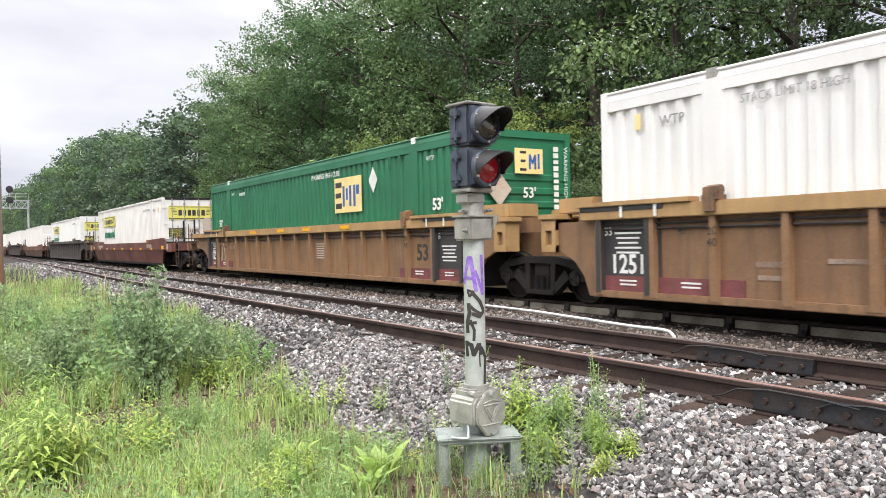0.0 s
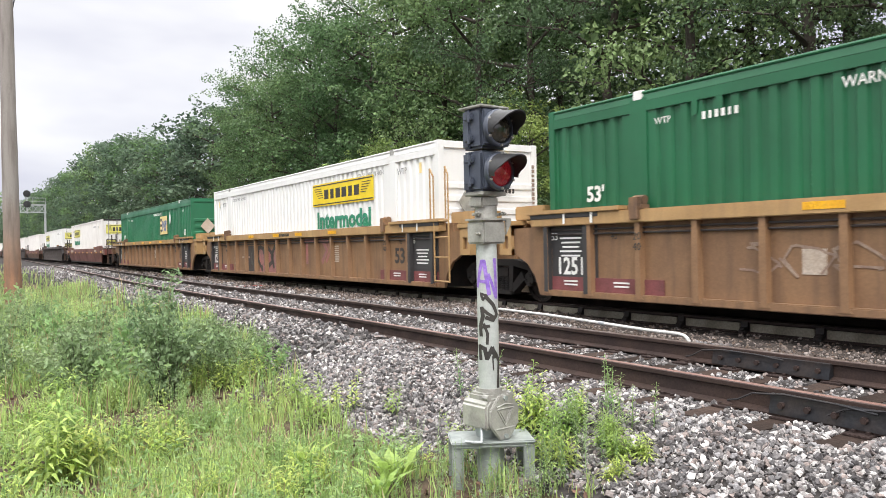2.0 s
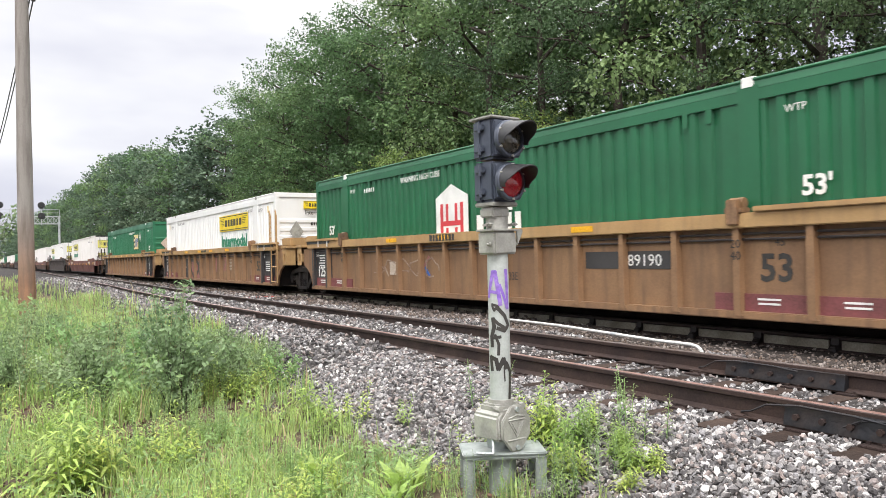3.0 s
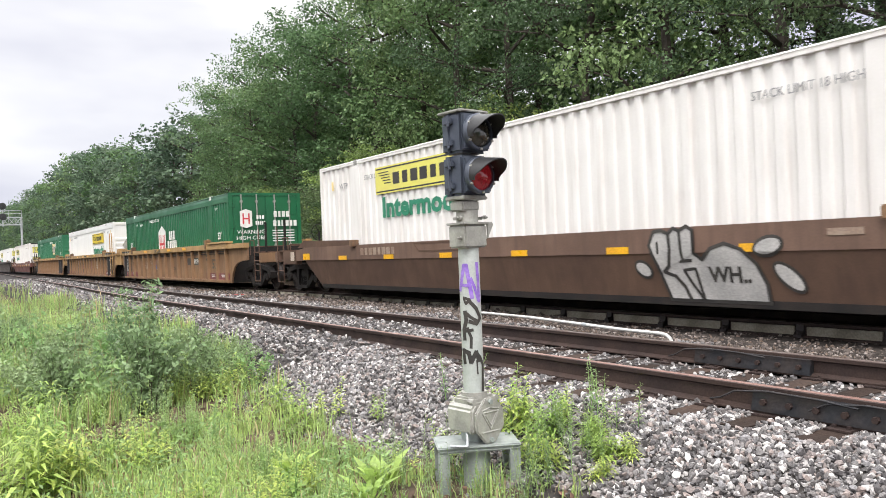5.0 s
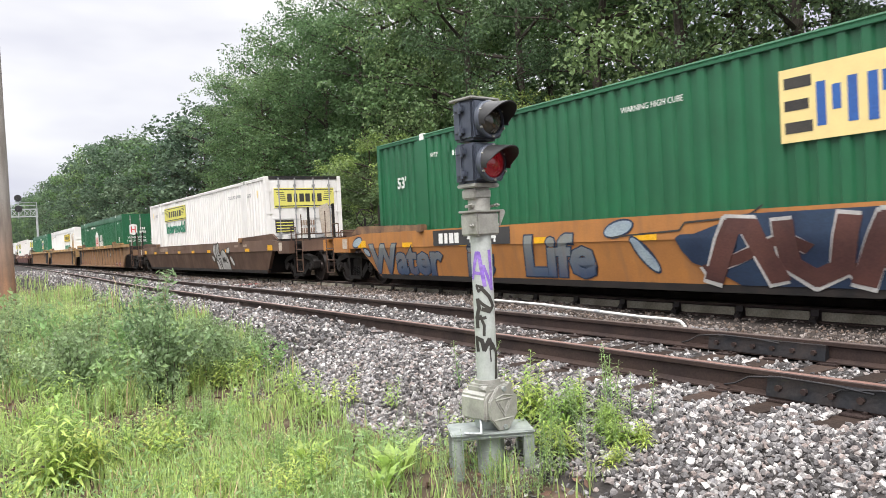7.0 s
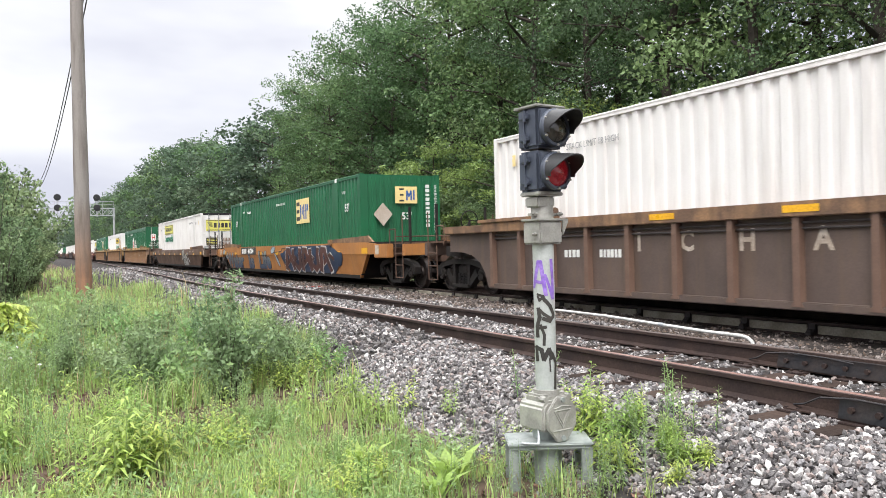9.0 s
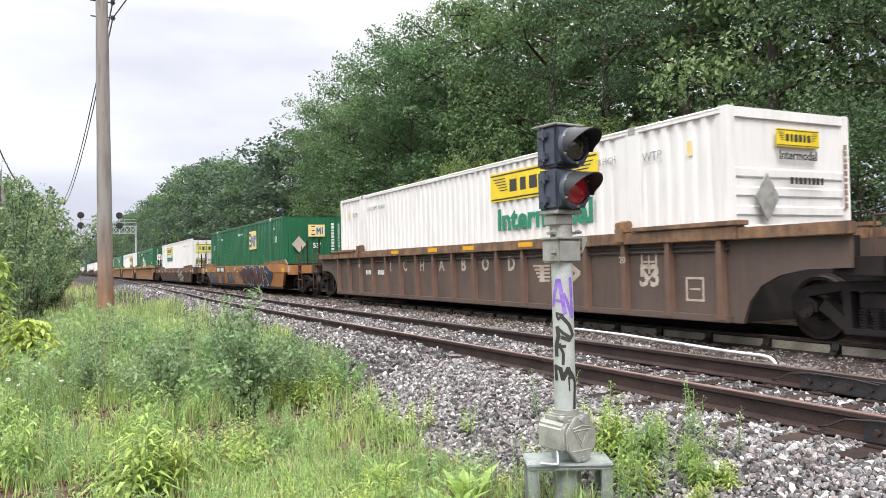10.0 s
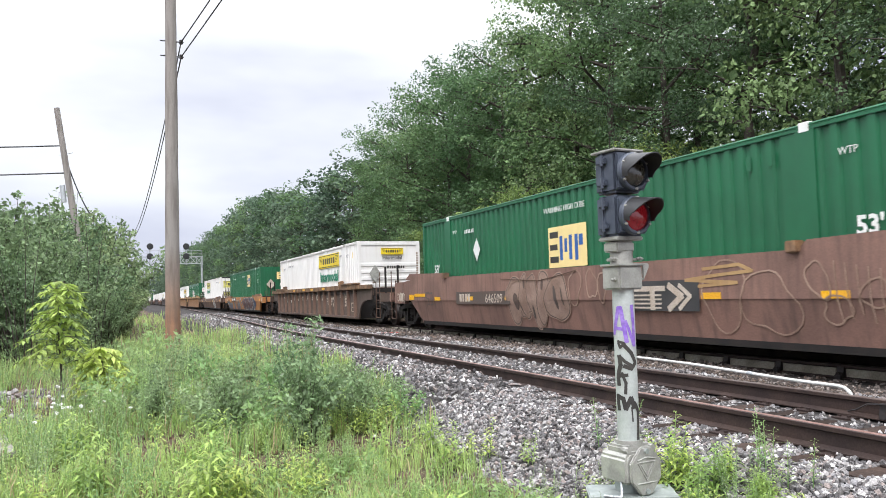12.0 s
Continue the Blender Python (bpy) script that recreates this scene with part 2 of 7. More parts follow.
M_BARK = mat("bark", (0.075, 0.06, 0.05), (0.045, 0.037, 0.03), 3, 0.95, bump=0.8, bscale=18)
M_LEAF = mat("oak_leaves", (0.178, 0.272, 0.112), (0.118, 0.195, 0.082), 0.35, 0.55, bump=0, rand=0.30, island=0.42, thin=0.38, spec=0.3)
M_LEAF_LIGHT = mat("young_leaves", (0.235, 0.335, 0.095), (0.165, 0.25, 0.072), 0.5, 0.55, bump=0, rand=0.15, island=0.38, thin=0.4)
M_MAPLE = mat("maple_leaves", (0.162, 0.238, 0.115), (0.108, 0.168, 0.084), 0.4, 0.55, bump=0, rand=0.28, island=0.45, thin=0.38, spec=0.3)
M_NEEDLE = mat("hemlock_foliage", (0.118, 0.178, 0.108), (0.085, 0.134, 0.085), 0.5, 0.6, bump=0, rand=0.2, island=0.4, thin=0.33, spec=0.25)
M_SHRUB = mat("shrub_leaves", (0.245, 0.335, 0.165), (0.145, 0.215, 0.10), 1.0, 0.55, bump=0, rand=0.25, island=0.45, thin=0.38)
M_GRASS = mat("grass", (0.44, 0.56, 0.20), (0.32, 0.45, 0.15), 0.7, 0.55, bump=0, island=0.38, thin=0.5)
M_WEED = mat("weed_leaves", (0.36, 0.49, 0.20), (0.25, 0.38, 0.15), 1.0, 0.55, bump=0, rand=0.15, island=0.3, thin=0.5)
M_SAGE = mat("grey_green_weed", (0.27, 0.365, 0.185), (0.175, 0.26, 0.12), 1.0, 0.6, bump=0, rand=0.2, island=0.42, thin=0.4)
M_LIME = mat("lime_weed_leaves", (0.40, 0.515, 0.135), (0.29, 0.41, 0.10), 1.5, 0.5, bump=0, rand=0.18, island=0.32, thin=0.45)
M_STRAW = mat("dry_stalks", (0.42, 0.34, 0.19), (0.30, 0.24, 0.13), 3, 0.8, bump=0, island=0.3)
M_LITTER = mat("dead_leaves", (0.17, 0.10, 0.07), (0.10, 0.06, 0.045), 6, 0.85, bump=0, island=0.5, spec=0.2)
M_PETAL = mat("white_petals", (0.8, 0.8, 0.78), rough=0.6, bump=0, thin=0.3)
M_SWITCH = mat("red_painted_iron", (0.36, 0.055, 0.045), (0.26, 0.06, 0.05), 8, 0.6, bump=0.1)
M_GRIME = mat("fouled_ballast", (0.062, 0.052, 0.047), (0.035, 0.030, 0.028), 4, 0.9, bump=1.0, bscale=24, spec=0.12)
# oak leaf colour darkened: the wood's shade is put into the understory leaves
M_UNDER = mat("shaded_leaves", (0.125, 0.188, 0.082), (0.085, 0.135, 0.06), 0.6, 0.55, bump=0, rand=0.25, island=0.42, thin=0.36, spec=0.25)
M_STENCIL = mat("grey_stencil", (0.26, 0.26, 0.27), (0.36, 0.36, 0.36), 6, 0.6, bump=0)
M_PLANK = mat("grey_plank", (0.30, 0.28, 0.26), (0.22, 0.20, 0.185), 3, 0.85, bump=0.5, bscale=30)
M_REDBROWN = mat("red_brown_car", (0.245, 0.135, 0.105), (0.175, 0.098, 0.077), 0.9, 0.65, bump=0.15, streak=0.65, dirt=(0.085, 0.053, 0.043), grain=0.7)
M_GREYBROWN = mat("grey_brown_car", (0.118, 0.082, 0.067), (0.085, 0.06, 0.05), 1.0, 0.65, bump=0.15, streak=0.5, dirt=(0.13, 0.085, 0.055), grain=0.5)


# ---- mesh helpers ----
def link_mesh(name, me, material, parent=None, label="", flat=False):
    me.materials.clear()
    me.materials.append(material)
    me.polygons.foreach_set("use_smooth", np.full(len(me.polygons), not flat))
    if not flat:
        me.set_sharp_from_angle(angle=radians(38))
    ob = new(name, me)
    if parent is not None:
        ob.parent = parent
    if label:
        tagged(ob, label)
    return ob


def part(name, bm, material, parent=None, label=""):
    """One mesh object from a bmesh, under a thing or a part."""
    bmesh.ops.recalc_face_normals(bm, faces=bm.faces)
    me = bpy.data.meshes.new(name)
    bm.to_mesh(me)
    bm.free()
    return link_mesh(name, me, material, parent, label)


def again(ob, parent, m=None):
    """Another object on the same mesh."""
    o = new(ob.name.split(".")[0], ob.data)
    o.parent = parent
    if m is not None:
        o.matrix_basis = m
    return o


def thing(name, x, y, z, label, category, group="", kind="", rz=0):
    ob = new(name)
    ob.matrix_basis = pose(x, y, z, 0, 0, rz)
    return tagged(ob, label, category, group, kind)


def box(bm, x0, x1, y0, y1, z0, z1, bevel=0.0):
    r = bmesh.ops.create_cube(bm, size=1.0)
    for v in r["verts"]:
        v.co = Vector(((x0 + x1) / 2 + v.co.x * (x1 - x0), (y0 + y1) / 2 + v.co.y * (y1 - y0), (z0 + z1) / 2 + v.co.z * (z1 - z0)))
    if bevel:
        es = {e for v in r["verts"] for e in v.link_edges}
        bmesh.ops.bevel(bm, geom=list(es), offset=bevel, segments=2, affect="EDGES")


def prism(bm, pts, x0, x1, axis="x"):
    """A polygon of (y, z) pushed from x0 to x1; axis y takes (x, z), axis z takes (x, y)."""
    put = {"x": lambda a, p, q: (a, p, q), "y": lambda a, p, q: (p, a, q), "z": lambda a, p, q: (p, q, a)}[axis]
    a = [bm.verts.new(put(x0, p, q)) for p, q in pts]
    b = [bm.verts.new(put(x1, p, q)) for p, q in pts]
    n = len(pts)
    bm.faces.new(a)
    bm.faces.new(b[::-1])
    for i in range(n):
        bm.faces.new((a[i], a[(i + 1) % n], b[(i + 1) % n], b[i]))


def rod(bm, p0, p1, r0, r1=None, n=8, caps=True):
    p0, p1 = Vector(p0), Vector(p1)
    r1 = r0 if r1 is None else r1
    q = (p1 - p0).to_track_quat("Z", "Y")
    ring = [[bm.verts.new(p + q @ Vector((math.cos(a) * r, math.sin(a) * r, 0))) for a in [2 * math.pi * k / n for k in range(n)]]
            for p, r in ((p0, r0), (p1, r1))]
    for k in range(n):
        bm.faces.new((ring[0][k], ring[0][(k + 1) % n], ring[1][(k + 1) % n], ring[1][k]))
    if caps:
        bm.faces.new(ring[0][::-1])
        bm.faces.new(ring[1])


def pipe_run(bm, pts, r, n=8):
    for a, b in zip(pts, pts[1:]):
        rod(bm, a, b, r, n=n)


def lathe(bm, prof, n=24, axis="x", at=(0, 0, 0)):
    """A profile of (along, radius) spun round an axis."""
    rings = []
    for s, r in prof:
        ring = []
        for k in range(n):
            a = 2 * math.pi * k / n
            c, d = r * math.cos(a), r * math.sin(a)
            p = {"x": (s, c, d), "y": (c, s, d), "z": (c, d, s)}[axis]
            ring.append(bm.verts.new(Vector(at) + Vector(p)))
        rings.append(ring)
    for A, B in zip(rings, rings[1:]):
        for k in range(n):
            bm.faces.new((A[k], A[(k + 1) % n], B[(k + 1) % n], B[k]))
    bm.faces.new(rings[0][::-1])
    bm.faces.new(rings[-1])


def mesh_np(name, verts, quads=None, tris=None):
    me = bpy.data.meshes.new(name)
    loops, starts, k = [], [], 0
    for f in (quads, tris):
        if f is not None and len(f):
            f = np.asarray(f)
            loops.append(f.ravel())
            starts.append(k + np.arange(len(f)) * f.shape[1])
            k += f.size
    loops, starts = np.concatenate(loops), np.concatenate(starts)
    me.vertices.add(len(verts))
    me.vertices.foreach_set("co", np.asarray(verts, dtype=np.float32).ravel())
    me.loops.add(len(loops))
    me.loops.foreach_set("vertex_index", loops.astype(np.int32))
    me.polygons.add(len(starts))
    me.polygons.foreach_set("loop_start", starts.astype(np.int32))
    me.update(calc_edges=True)
    me.validate()
    return me


SIDE = Matrix(((0, 0, -1, 0), (-1, 0, 0, 0), (0, 1, 0, 0), (0, 0, 0, 1)))   # writing on the side that faces -x
END = Matrix(((1, 0, 0, 0), (0, 0, -1, 0), (0, 1, 0, 0), (0, 0, 0, 1)))     # writing on the end that faces -y


def lettering(text, cap, parent, material, at, facing=SIDE, name="lettering", wide=1.0, heavy=0.0, deep=0.002, slant=0.0, label=""):
    """Letters of that cap height, centred on a place of the parent."""
    cu = bpy.data.curves.new(name, "FONT")
    cu.body, cu.size, cu.extrude, cu.offset, cu.shear = text, cap / 0.7, deep, heavy, slant
    cu.align_x, cu.resolution_u = "CENTER", 2
    tmp = bpy.data.objects.new(name, cu)
    me = bpy.data.meshes.new_from_object(tmp)
    bpy.data.objects.remove(tmp)
    bpy.data.curves.remove(cu)
    me.transform(Matrix.Translation(at) @ facing @ Matrix.Diagonal((wide, 1, 1, 1)) @ Matrix.Translation((0, -cap / 2, 0)))
    return link_mesh(name, me, material, parent, label, flat=True)


def decal(name, polys, parent, material, at, facing=SIDE, thick=0.004, label=""):
    """Flat painted shapes, given as polygons of (across, up); bars are parts of their own."""
    if name in ("emblem_bars", "name_bars", "mark_bars", "notice_lines", "number_bars", "tick_marks", "stencil_lines") and len(polys) > 1:
        return [decal(name[:-1], [p], parent, material, at, facing, thick + 0.0004 * k, label) for k, p in enumerate(polys)][0]
    bm = bmesh.new()
    for k, pts in enumerate(polys):
        lift = thick + 0.00015 * (k % 24)
        vs = [bm.verts.new((p, q, 0.0)) for p, q in pts]
        top = [bm.verts.new((p, q, lift)) for p, q in pts]
        bm.faces.new(top)
        for i in range(len(pts)):
            j = (i + 1) % len(pts)
            bm.faces.new((vs[i], vs[j], top[j], top[i]))
    bm.transform(Matrix.Translation(at) @ facing)
    return part(name, bm, material, parent, label)


def rect(x, y, w, h):
    return [(x - w / 2, y - h / 2), (x + w / 2, y - h / 2), (x + w / 2, y + h / 2), (x - w / 2, y + h / 2)]


def oval(x, y, rx, ry, lean=0.0, n=18, floor=-9.0):
    """An ellipse, leaning by degrees, cut off below floor."""
    c, d = math.cos(radians(lean)), math.sin(radians(lean))
    out = []
    for k in range(n):
        a = 2 * math.pi * k / n
        u, v = rx * math.cos(a), ry * math.sin(a)
        out.append((x + u * c - v * d, max(floor, y + u * d + v * c)))
    return out


def stroke(pts, w):
    """A band of that width along a line of points."""
    out = []
    for (a, b), (c, d) in zip(pts, pts[1:]):
        l = math.hypot(c - a, d - b) or 1
        nx, ny = -(d - b) / l * w / 2, (c - a) / l * w / 2
        ex, ey = (c - a) / l * w * 0.3, (d - b) / l * w * 0.3
        out.append([(a + nx - ex, b + ny - ey), (a - nx - ex, b - ny - ey), (c - nx + ex, d - ny + ey), (c + nx + ex, d + ny + ey)])
    return out


# ---- ground ----
def bed_rise(y):
    """The stone lies higher against the rails further along."""
    u = min(1.0, max(0.0, (y - 7.0) / 4.5))
    return 0.085 * u * u * (3 - 2 * u)


def ground_z(x, y):
    """Level strip on the camera's side, a shoulder up to the tracks, a flat bed, a low bank behind."""
    if x < 2.9:
        z = -0.60
    elif x < 4.35:
        u = (x - 2.9) / 1.45
        z = -0.60 + (0.39 + bed_rise(y)) * u * u * (3 - 2 * u)
    elif x < 11.4:
        z = -0.21 + (bed_rise(y) if x < 8.7 else 0.0)
    elif x < 13.4:
        z = -0.23 - 0.35 * (x - 11.4) / 2
    else:
        z = -0.58 + min(1.2, 0.05 * (x - 13.4))
    return z


def soft_z(x, y):
    return ground_z(x, y) + (0.05 * noise.noise(Vector((x * 0.6, y * 0.6, 3))) if x < 3 or x > 13 else 0.0)


def near_shift(y):
    """How far the nearer track has drawn towards the main one, where they run together."""
    return 0.0 if y < 22 else min(3.89, 0.028 * (y - 22) * min(1.0, (y - 22) / 14))


def make_ground():
    xs = [-1500, -400, -120, -60, -30, -18, -12] + [-9 + 0.45 * i for i in range(52)] + [15, 17, 20, 24, 30, 45, 80, 200, 600, 1500]
    ys = [-1200, -300, -80, -30, -12, -5] + [0.5 * i for i in range(1, 70)] + [36, 38, 41, 45, 50, 60, 75, 95, 120, 160, 220, 300, 450, 800, 2500]
    v = np.array([(x, y, soft_z(x, y) - (0.06 if 3.3 < x < 11.5 else 0)) for x in xs for y in ys])
    n = len(ys)
    q = [(i * n + j, i * n + n + j, i * n + n + j + 1, i * n + j + 1) for i in range(len(xs) - 1) for j in range(n - 1)]
    me = mesh_np("ground", v, quads=q)
    tagged(link_mesh("ground", me, M_EARTH), "bare earth and thin turf along the railway", "ground", kind="structure")
    xs = [2.95 + 0.3 * i for i in range(29)] + [11.7, 12.2]
    ys = [-60, -20, -5] + [0.5 * i for i in range(0, 60)] + [32, 36, 40, 50, 60, 80, 110, 150, 220, 330, 500]
    v = []
    for x in xs:
        for y in ys:
            z = ground_z(x, y) + 0.012 * noise.noise(Vector((x * 3, y * 3, 0)))
            if x == xs[0] or x == xs[-1]:
                z -= 0.2
            v.append((x + (0.25 * noise.noise(Vector((0, y * 0.7, 9))) if x < 3.2 else 0), y, z))
    n = len(ys)
    q = [(i * n + j, i * n + n + j, i * n + n + j + 1, i * n + j + 1) for i in range(len(xs) - 1) for j in range(n - 1)]
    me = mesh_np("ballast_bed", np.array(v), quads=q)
    tagged(link_mesh("ballast_bed", me, M_BALLAST), "bed of crushed stone under the tracks, shade between stones painted dark", "ballast", kind="structure")
    xs = [7.75 + 0.25 * i for i in range(15)]
    ys = [-60, -20, -5] + [0.5 * i for i in range(0, 60)] + [32, 36, 40, 50, 60, 80, 110, 150, 220, 330, 500]
    v = [(x + (0.3 * noise.noise(Vector((0, y * 0.8, 2))) if x == xs[0] else 0), y, ground_z(x, y) + 0.018 + 0.012 * noise.noise(Vector((x * 3, y * 3, 5))) - (0.04 if x == xs[0] else 0)) for x in xs for y in ys]
    n = len(ys)
    q = [(i * n + j, i * n + n + j, i * n + n + j + 1, i * n + j + 1) for i in range(len(xs) - 1) for j in range(n - 1)]
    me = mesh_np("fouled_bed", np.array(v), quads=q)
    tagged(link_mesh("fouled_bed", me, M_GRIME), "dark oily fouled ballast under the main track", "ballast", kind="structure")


make_ground()


# ---- tracks ----
RAIL_PROFILE = [(-0.076, -0.186), (0.076, -0.186), (0.076, -0.174), (0.012, -0.15), (0.009, -0.05), (0.036, -0.038), (0.036, -0.006), (0.028, 0.0),
                (-0.028, 0.0), (-0.036, -0.006), (-0.036, -0.038), (-0.009, -0.05), (-0.012, -0.15), (-0.076, -0.174)]


def rail(name, parent, path, material, head):
    """A steel rail along points (x, y), with a separate worn strip on its head."""
    bm = bmesh.new()
    rows = [[bm.verts.new((x + p, y, q)) for p, q in RAIL_PROFILE] for x, y in path]
    n = len(RAIL_PROFILE)
    for a, b in zip(rows, rows[1:]):
        for k in range(n):
            bm.faces.new((a[k], a[(k + 1) % n], b[(k + 1) % n], b[k]))
    ob = part(name, bm, material, parent)
    bm = bmesh.new()
    rows = [[bm.verts.new((x + p, y, q)) for p, q in ((-0.026, -0.001), (-0.022, 0.003), (0.022, 0.003), (0.026, -0.001))] for x, y in path]
    for a, b in zip(rows, rows[1:]):
        for k in range(3):
            bm.faces.new((a[k], a[k + 1], b[k + 1], b[k]))
    part("running_surface", bm, head, ob)
    return ob


MAIN_X, NEAR_X, GAUGE = 9.648, 5.755, 1.505
LINE = [-60, -10, 0, 4, 8, 12, 16, 20, 22, 25, 28, 32, 36, 42, 50, 60, 75, 95, 120, 150, 200, 300, 500]


def joint_bar(parent, x, y0, y1, side):
    bm = bmesh.new()
    s = side
    prism(bm, [(x + s * 0.012, -0.17), (x + s * 0.085, -0.172), (x + s * 0.08, -0.13), (x + s * 0.062, -0.07), (x + s * 0.066, -0.035), (x + s * 0.03, -0.03), (x + s * 0.012, -0.045)], y0, y1, axis="y")
    bar = part("joint_bar", bm, M_STEEL, parent, "bolted black joint bar")
    n = 6
    for k in range(n):
        bm = bmesh.new()
        y = y0 + (y1 - y0) * (k + 0.5) / n
        rod(bm, (x + s * 0.055, y, -0.105), (x + s * 0.10, y, -0.105), 0.024, n=6)
        part("bolt", bm, M_RAIL, bar)


def make_tracks():
    near = tagged(new("near_track"), "little-used rusty track on dark wooden sleepers", "railway track", kind="structure")
    a = rail("rail", near, [(NEAR_X - GAUGE / 2 + near_shift(y), y) for y in LINE], M_RAIL, M_RAIL_RUST)
    b = rail("rail", near, [(NEAR_X + GAUGE / 2 + near_shift(y), y) for y in LINE], M_RAIL, M_RAIL_TOP)
    joint_bar(a, NEAR_X - GAUGE / 2, 2.2, 3.38, -1)
    joint_bar(b, NEAR_X + GAUGE / 2, 3.82, 5.05, -1)
    main = tagged(new("main_track"), "main running track under the train, dusty rail webs", "railway track", kind="structure")
    rail("rail", main, [(MAIN_X - GAUGE / 2, y) for y in LINE], M_RAIL, M_RAIL_TOP)
    rail("rail", main, [(MAIN_X + GAUGE / 2, y) for y in LINE], M_RAIL, M_RAIL_TOP)
    rng = random.Random(4)
    bm = bmesh.new()
    box(bm, -1.3, 1.3, -0.115, 0.115, -0.18, 0.0, 0.012)
    tie = part("sleeper", bm, M_TIE, near)
    bm = bmesh.new()
    for s in (-1, 1):
        box(bm, s * GAUGE / 2 - 0.17, s * GAUGE / 2 + 0.17, -0.09, 0.09, 0.0, 0.016, 0.004)
        for u in (-0.1, 0.1):
            for w in (-0.05, 0.05):
                box(bm, s * GAUGE / 2 + u - 0.014, s * GAUGE / 2 + u + 0.014, w - 0.012, w + 0.012, 0.016, 0.035)
    plate = part("tie_plate", bm, M_RAIL, tie)
    first = True
    for track, x0 in ((near, NEAR_X), (main, MAIN_X)):
        y = -1.0
        while y < 62:
            x = x0 + (near_shift(y) if track is near else 0) + rng.uniform(-0.05, 0.05)
            m = pose(x, y + rng.uniform(-0.03, 0.03), -0.203 + rng.uniform(-0.006, 0.004), 0, 0, rng.uniform(-1.5, 1.5))
            t = tie if first else again(tie, track, m)
            tie.matrix_basis = m if first else tie.matrix_basis
            if not first:
                again(plate, t)
            first = False
            y += 0.53
    # the main track's near rail: pale dusty web between dark rail braces
    bm = bmesh.new()
    box(bm, -0.045, -0.011, -0.45, 0.45, -0.165, -0.052, 0.006)
    web = part("web_panel", bm, M_WEB, main, "pale dusty rail web")
    bm = bmesh.new()
    prism(bm, [(-0.12, -0.186), (-0.02, -0.186), (-0.02, -0.03), (-0.045, -0.03), (-0.06, -0.10), (-0.12, -0.15)], -0.05, 0.05, axis="y")
    box(bm, -0.105, -0.08, -0.025, 0.025, -0.15, -0.11)
    brace = part("rail_brace", bm, M_STEEL, main, "black rail brace")
    k = 0
    y = -1.0
    while y < 26:
        x = MAIN_X - GAUGE / 2
        if k == 0:
            web.matrix_basis, brace.matrix_basis = pose(x, y + 0.53, 0), pose(x, y, 0)
        else:
            again(web, main, pose(x, y + 0.53, 0))
            again(brace, main, pose(x, y, 0))
        k += 1
        y += 1.06
    # white conduit lying between the tracks, bent down at its end
    bm = bmesh.new()
    pts = [(8.06, 11.2, -0.09), (7.98, 10.56, -0.07), (7.82, 9.2, -0.06), (7.63, 7.84, -0.07), (7.5, 6.95, -0.075), (7.38, 6.3, -0.06), (7.35, 6.17, -0.07), (7.33, 6.09, -0.11), (7.32, 6.06, -0.22)]
    pipe_run(bm, pts, 0.021, 10)
    pipe = part("conduit", bm, M_PIPE)
    tagged(pipe, "white plastic conduit lying between the tracks", "pipe")
    bm = bmesh.new()
    rod(bm, (7.64, 7.90, -0.069), (7.62, 7.78, -0.071), 0.027, n=10)
    part("coupling", bm, M_GALV, pipe, "grey coupling")
    # bond wires at the rail joints
    for x, y in ((NEAR_X - GAUGE / 2, 3.45), (NEAR_X - GAUGE / 2, 2.75), (NEAR_X + GAUGE / 2, 5.1)):
        bm = bmesh.new()
        pipe_run(bm, [(x - 0.03, y + 0.32, -0.15), (x - 0.07, y + 0.2, -0.12), (x - 0.09, y + 0.06, -0.05), (x - 0.095, y - 0.2, -0.02), (x - 0.10, y - 0.6, -0.025), (x - 0.09, y - 0.85, -0.05)], 0.008, 6)
        part("bond_wire", bm, M_STEEL, near, "thin bond wire at a rail joint")
    # red switch machine plates by the junction
    sw = thing("switch_rod", 7.55, 23.1, -0.22, "small red painted switch gear between the tracks", "switch gear")
    bm = bmesh.new()
    box(bm, -0.5, 0.5, -0.1, 0.1, 0.0, 0.13, 0.02)
    part("housing", bm, M_SWITCH, sw)
    bm = bmesh.new()
    for u in (-0.35, 0.0, 0.35):
        rod(bm, (u, -0.5, 0.06), (u, 0.6, 0.06), 0.03)
    part("rods", bm, M_SWITCH, sw)


make_tracks()


# ---- the train ----
SPEED = 10.552  # metres a second along +y
HALF = 8.077    # half a container's length
moving, wheels = [], []


def corrugated(bm, x, s, y0, y1, z0, z1, pitch=0.27, deep=0.042, flats=()):
    """A wall of upright ribs at x, whose outer faces look towards s; flats are smooth bands (y from, y to)."""
    n = max(1, round((y1 - y0) / pitch))
    p = (y1 - y0) / n
    line = []
    for k in range(n):
        a = y0 + k * p
        mid = a + p / 2
        if any(f0 <= mid <= f1 for f0, f1 in flats):
            line += [(a, 0), (a + p * 0.98, 0)]
        else:
            line += [(a, 0), (a + p * 0.40, 0), (a + p * 0.50, deep), (a + p * 0.90, deep)]
    line.append((y1, 0))
    lo = [bm.verts.new((x - s * d, y, z0)) for y, d in line]
    hi = [bm.verts.new((x - s * d, y, z1)) for y, d in line]
    for k in range(len(line) - 1):
        bm.faces.new((lo[k], lo[k + 1], hi[k + 1], hi[k]))


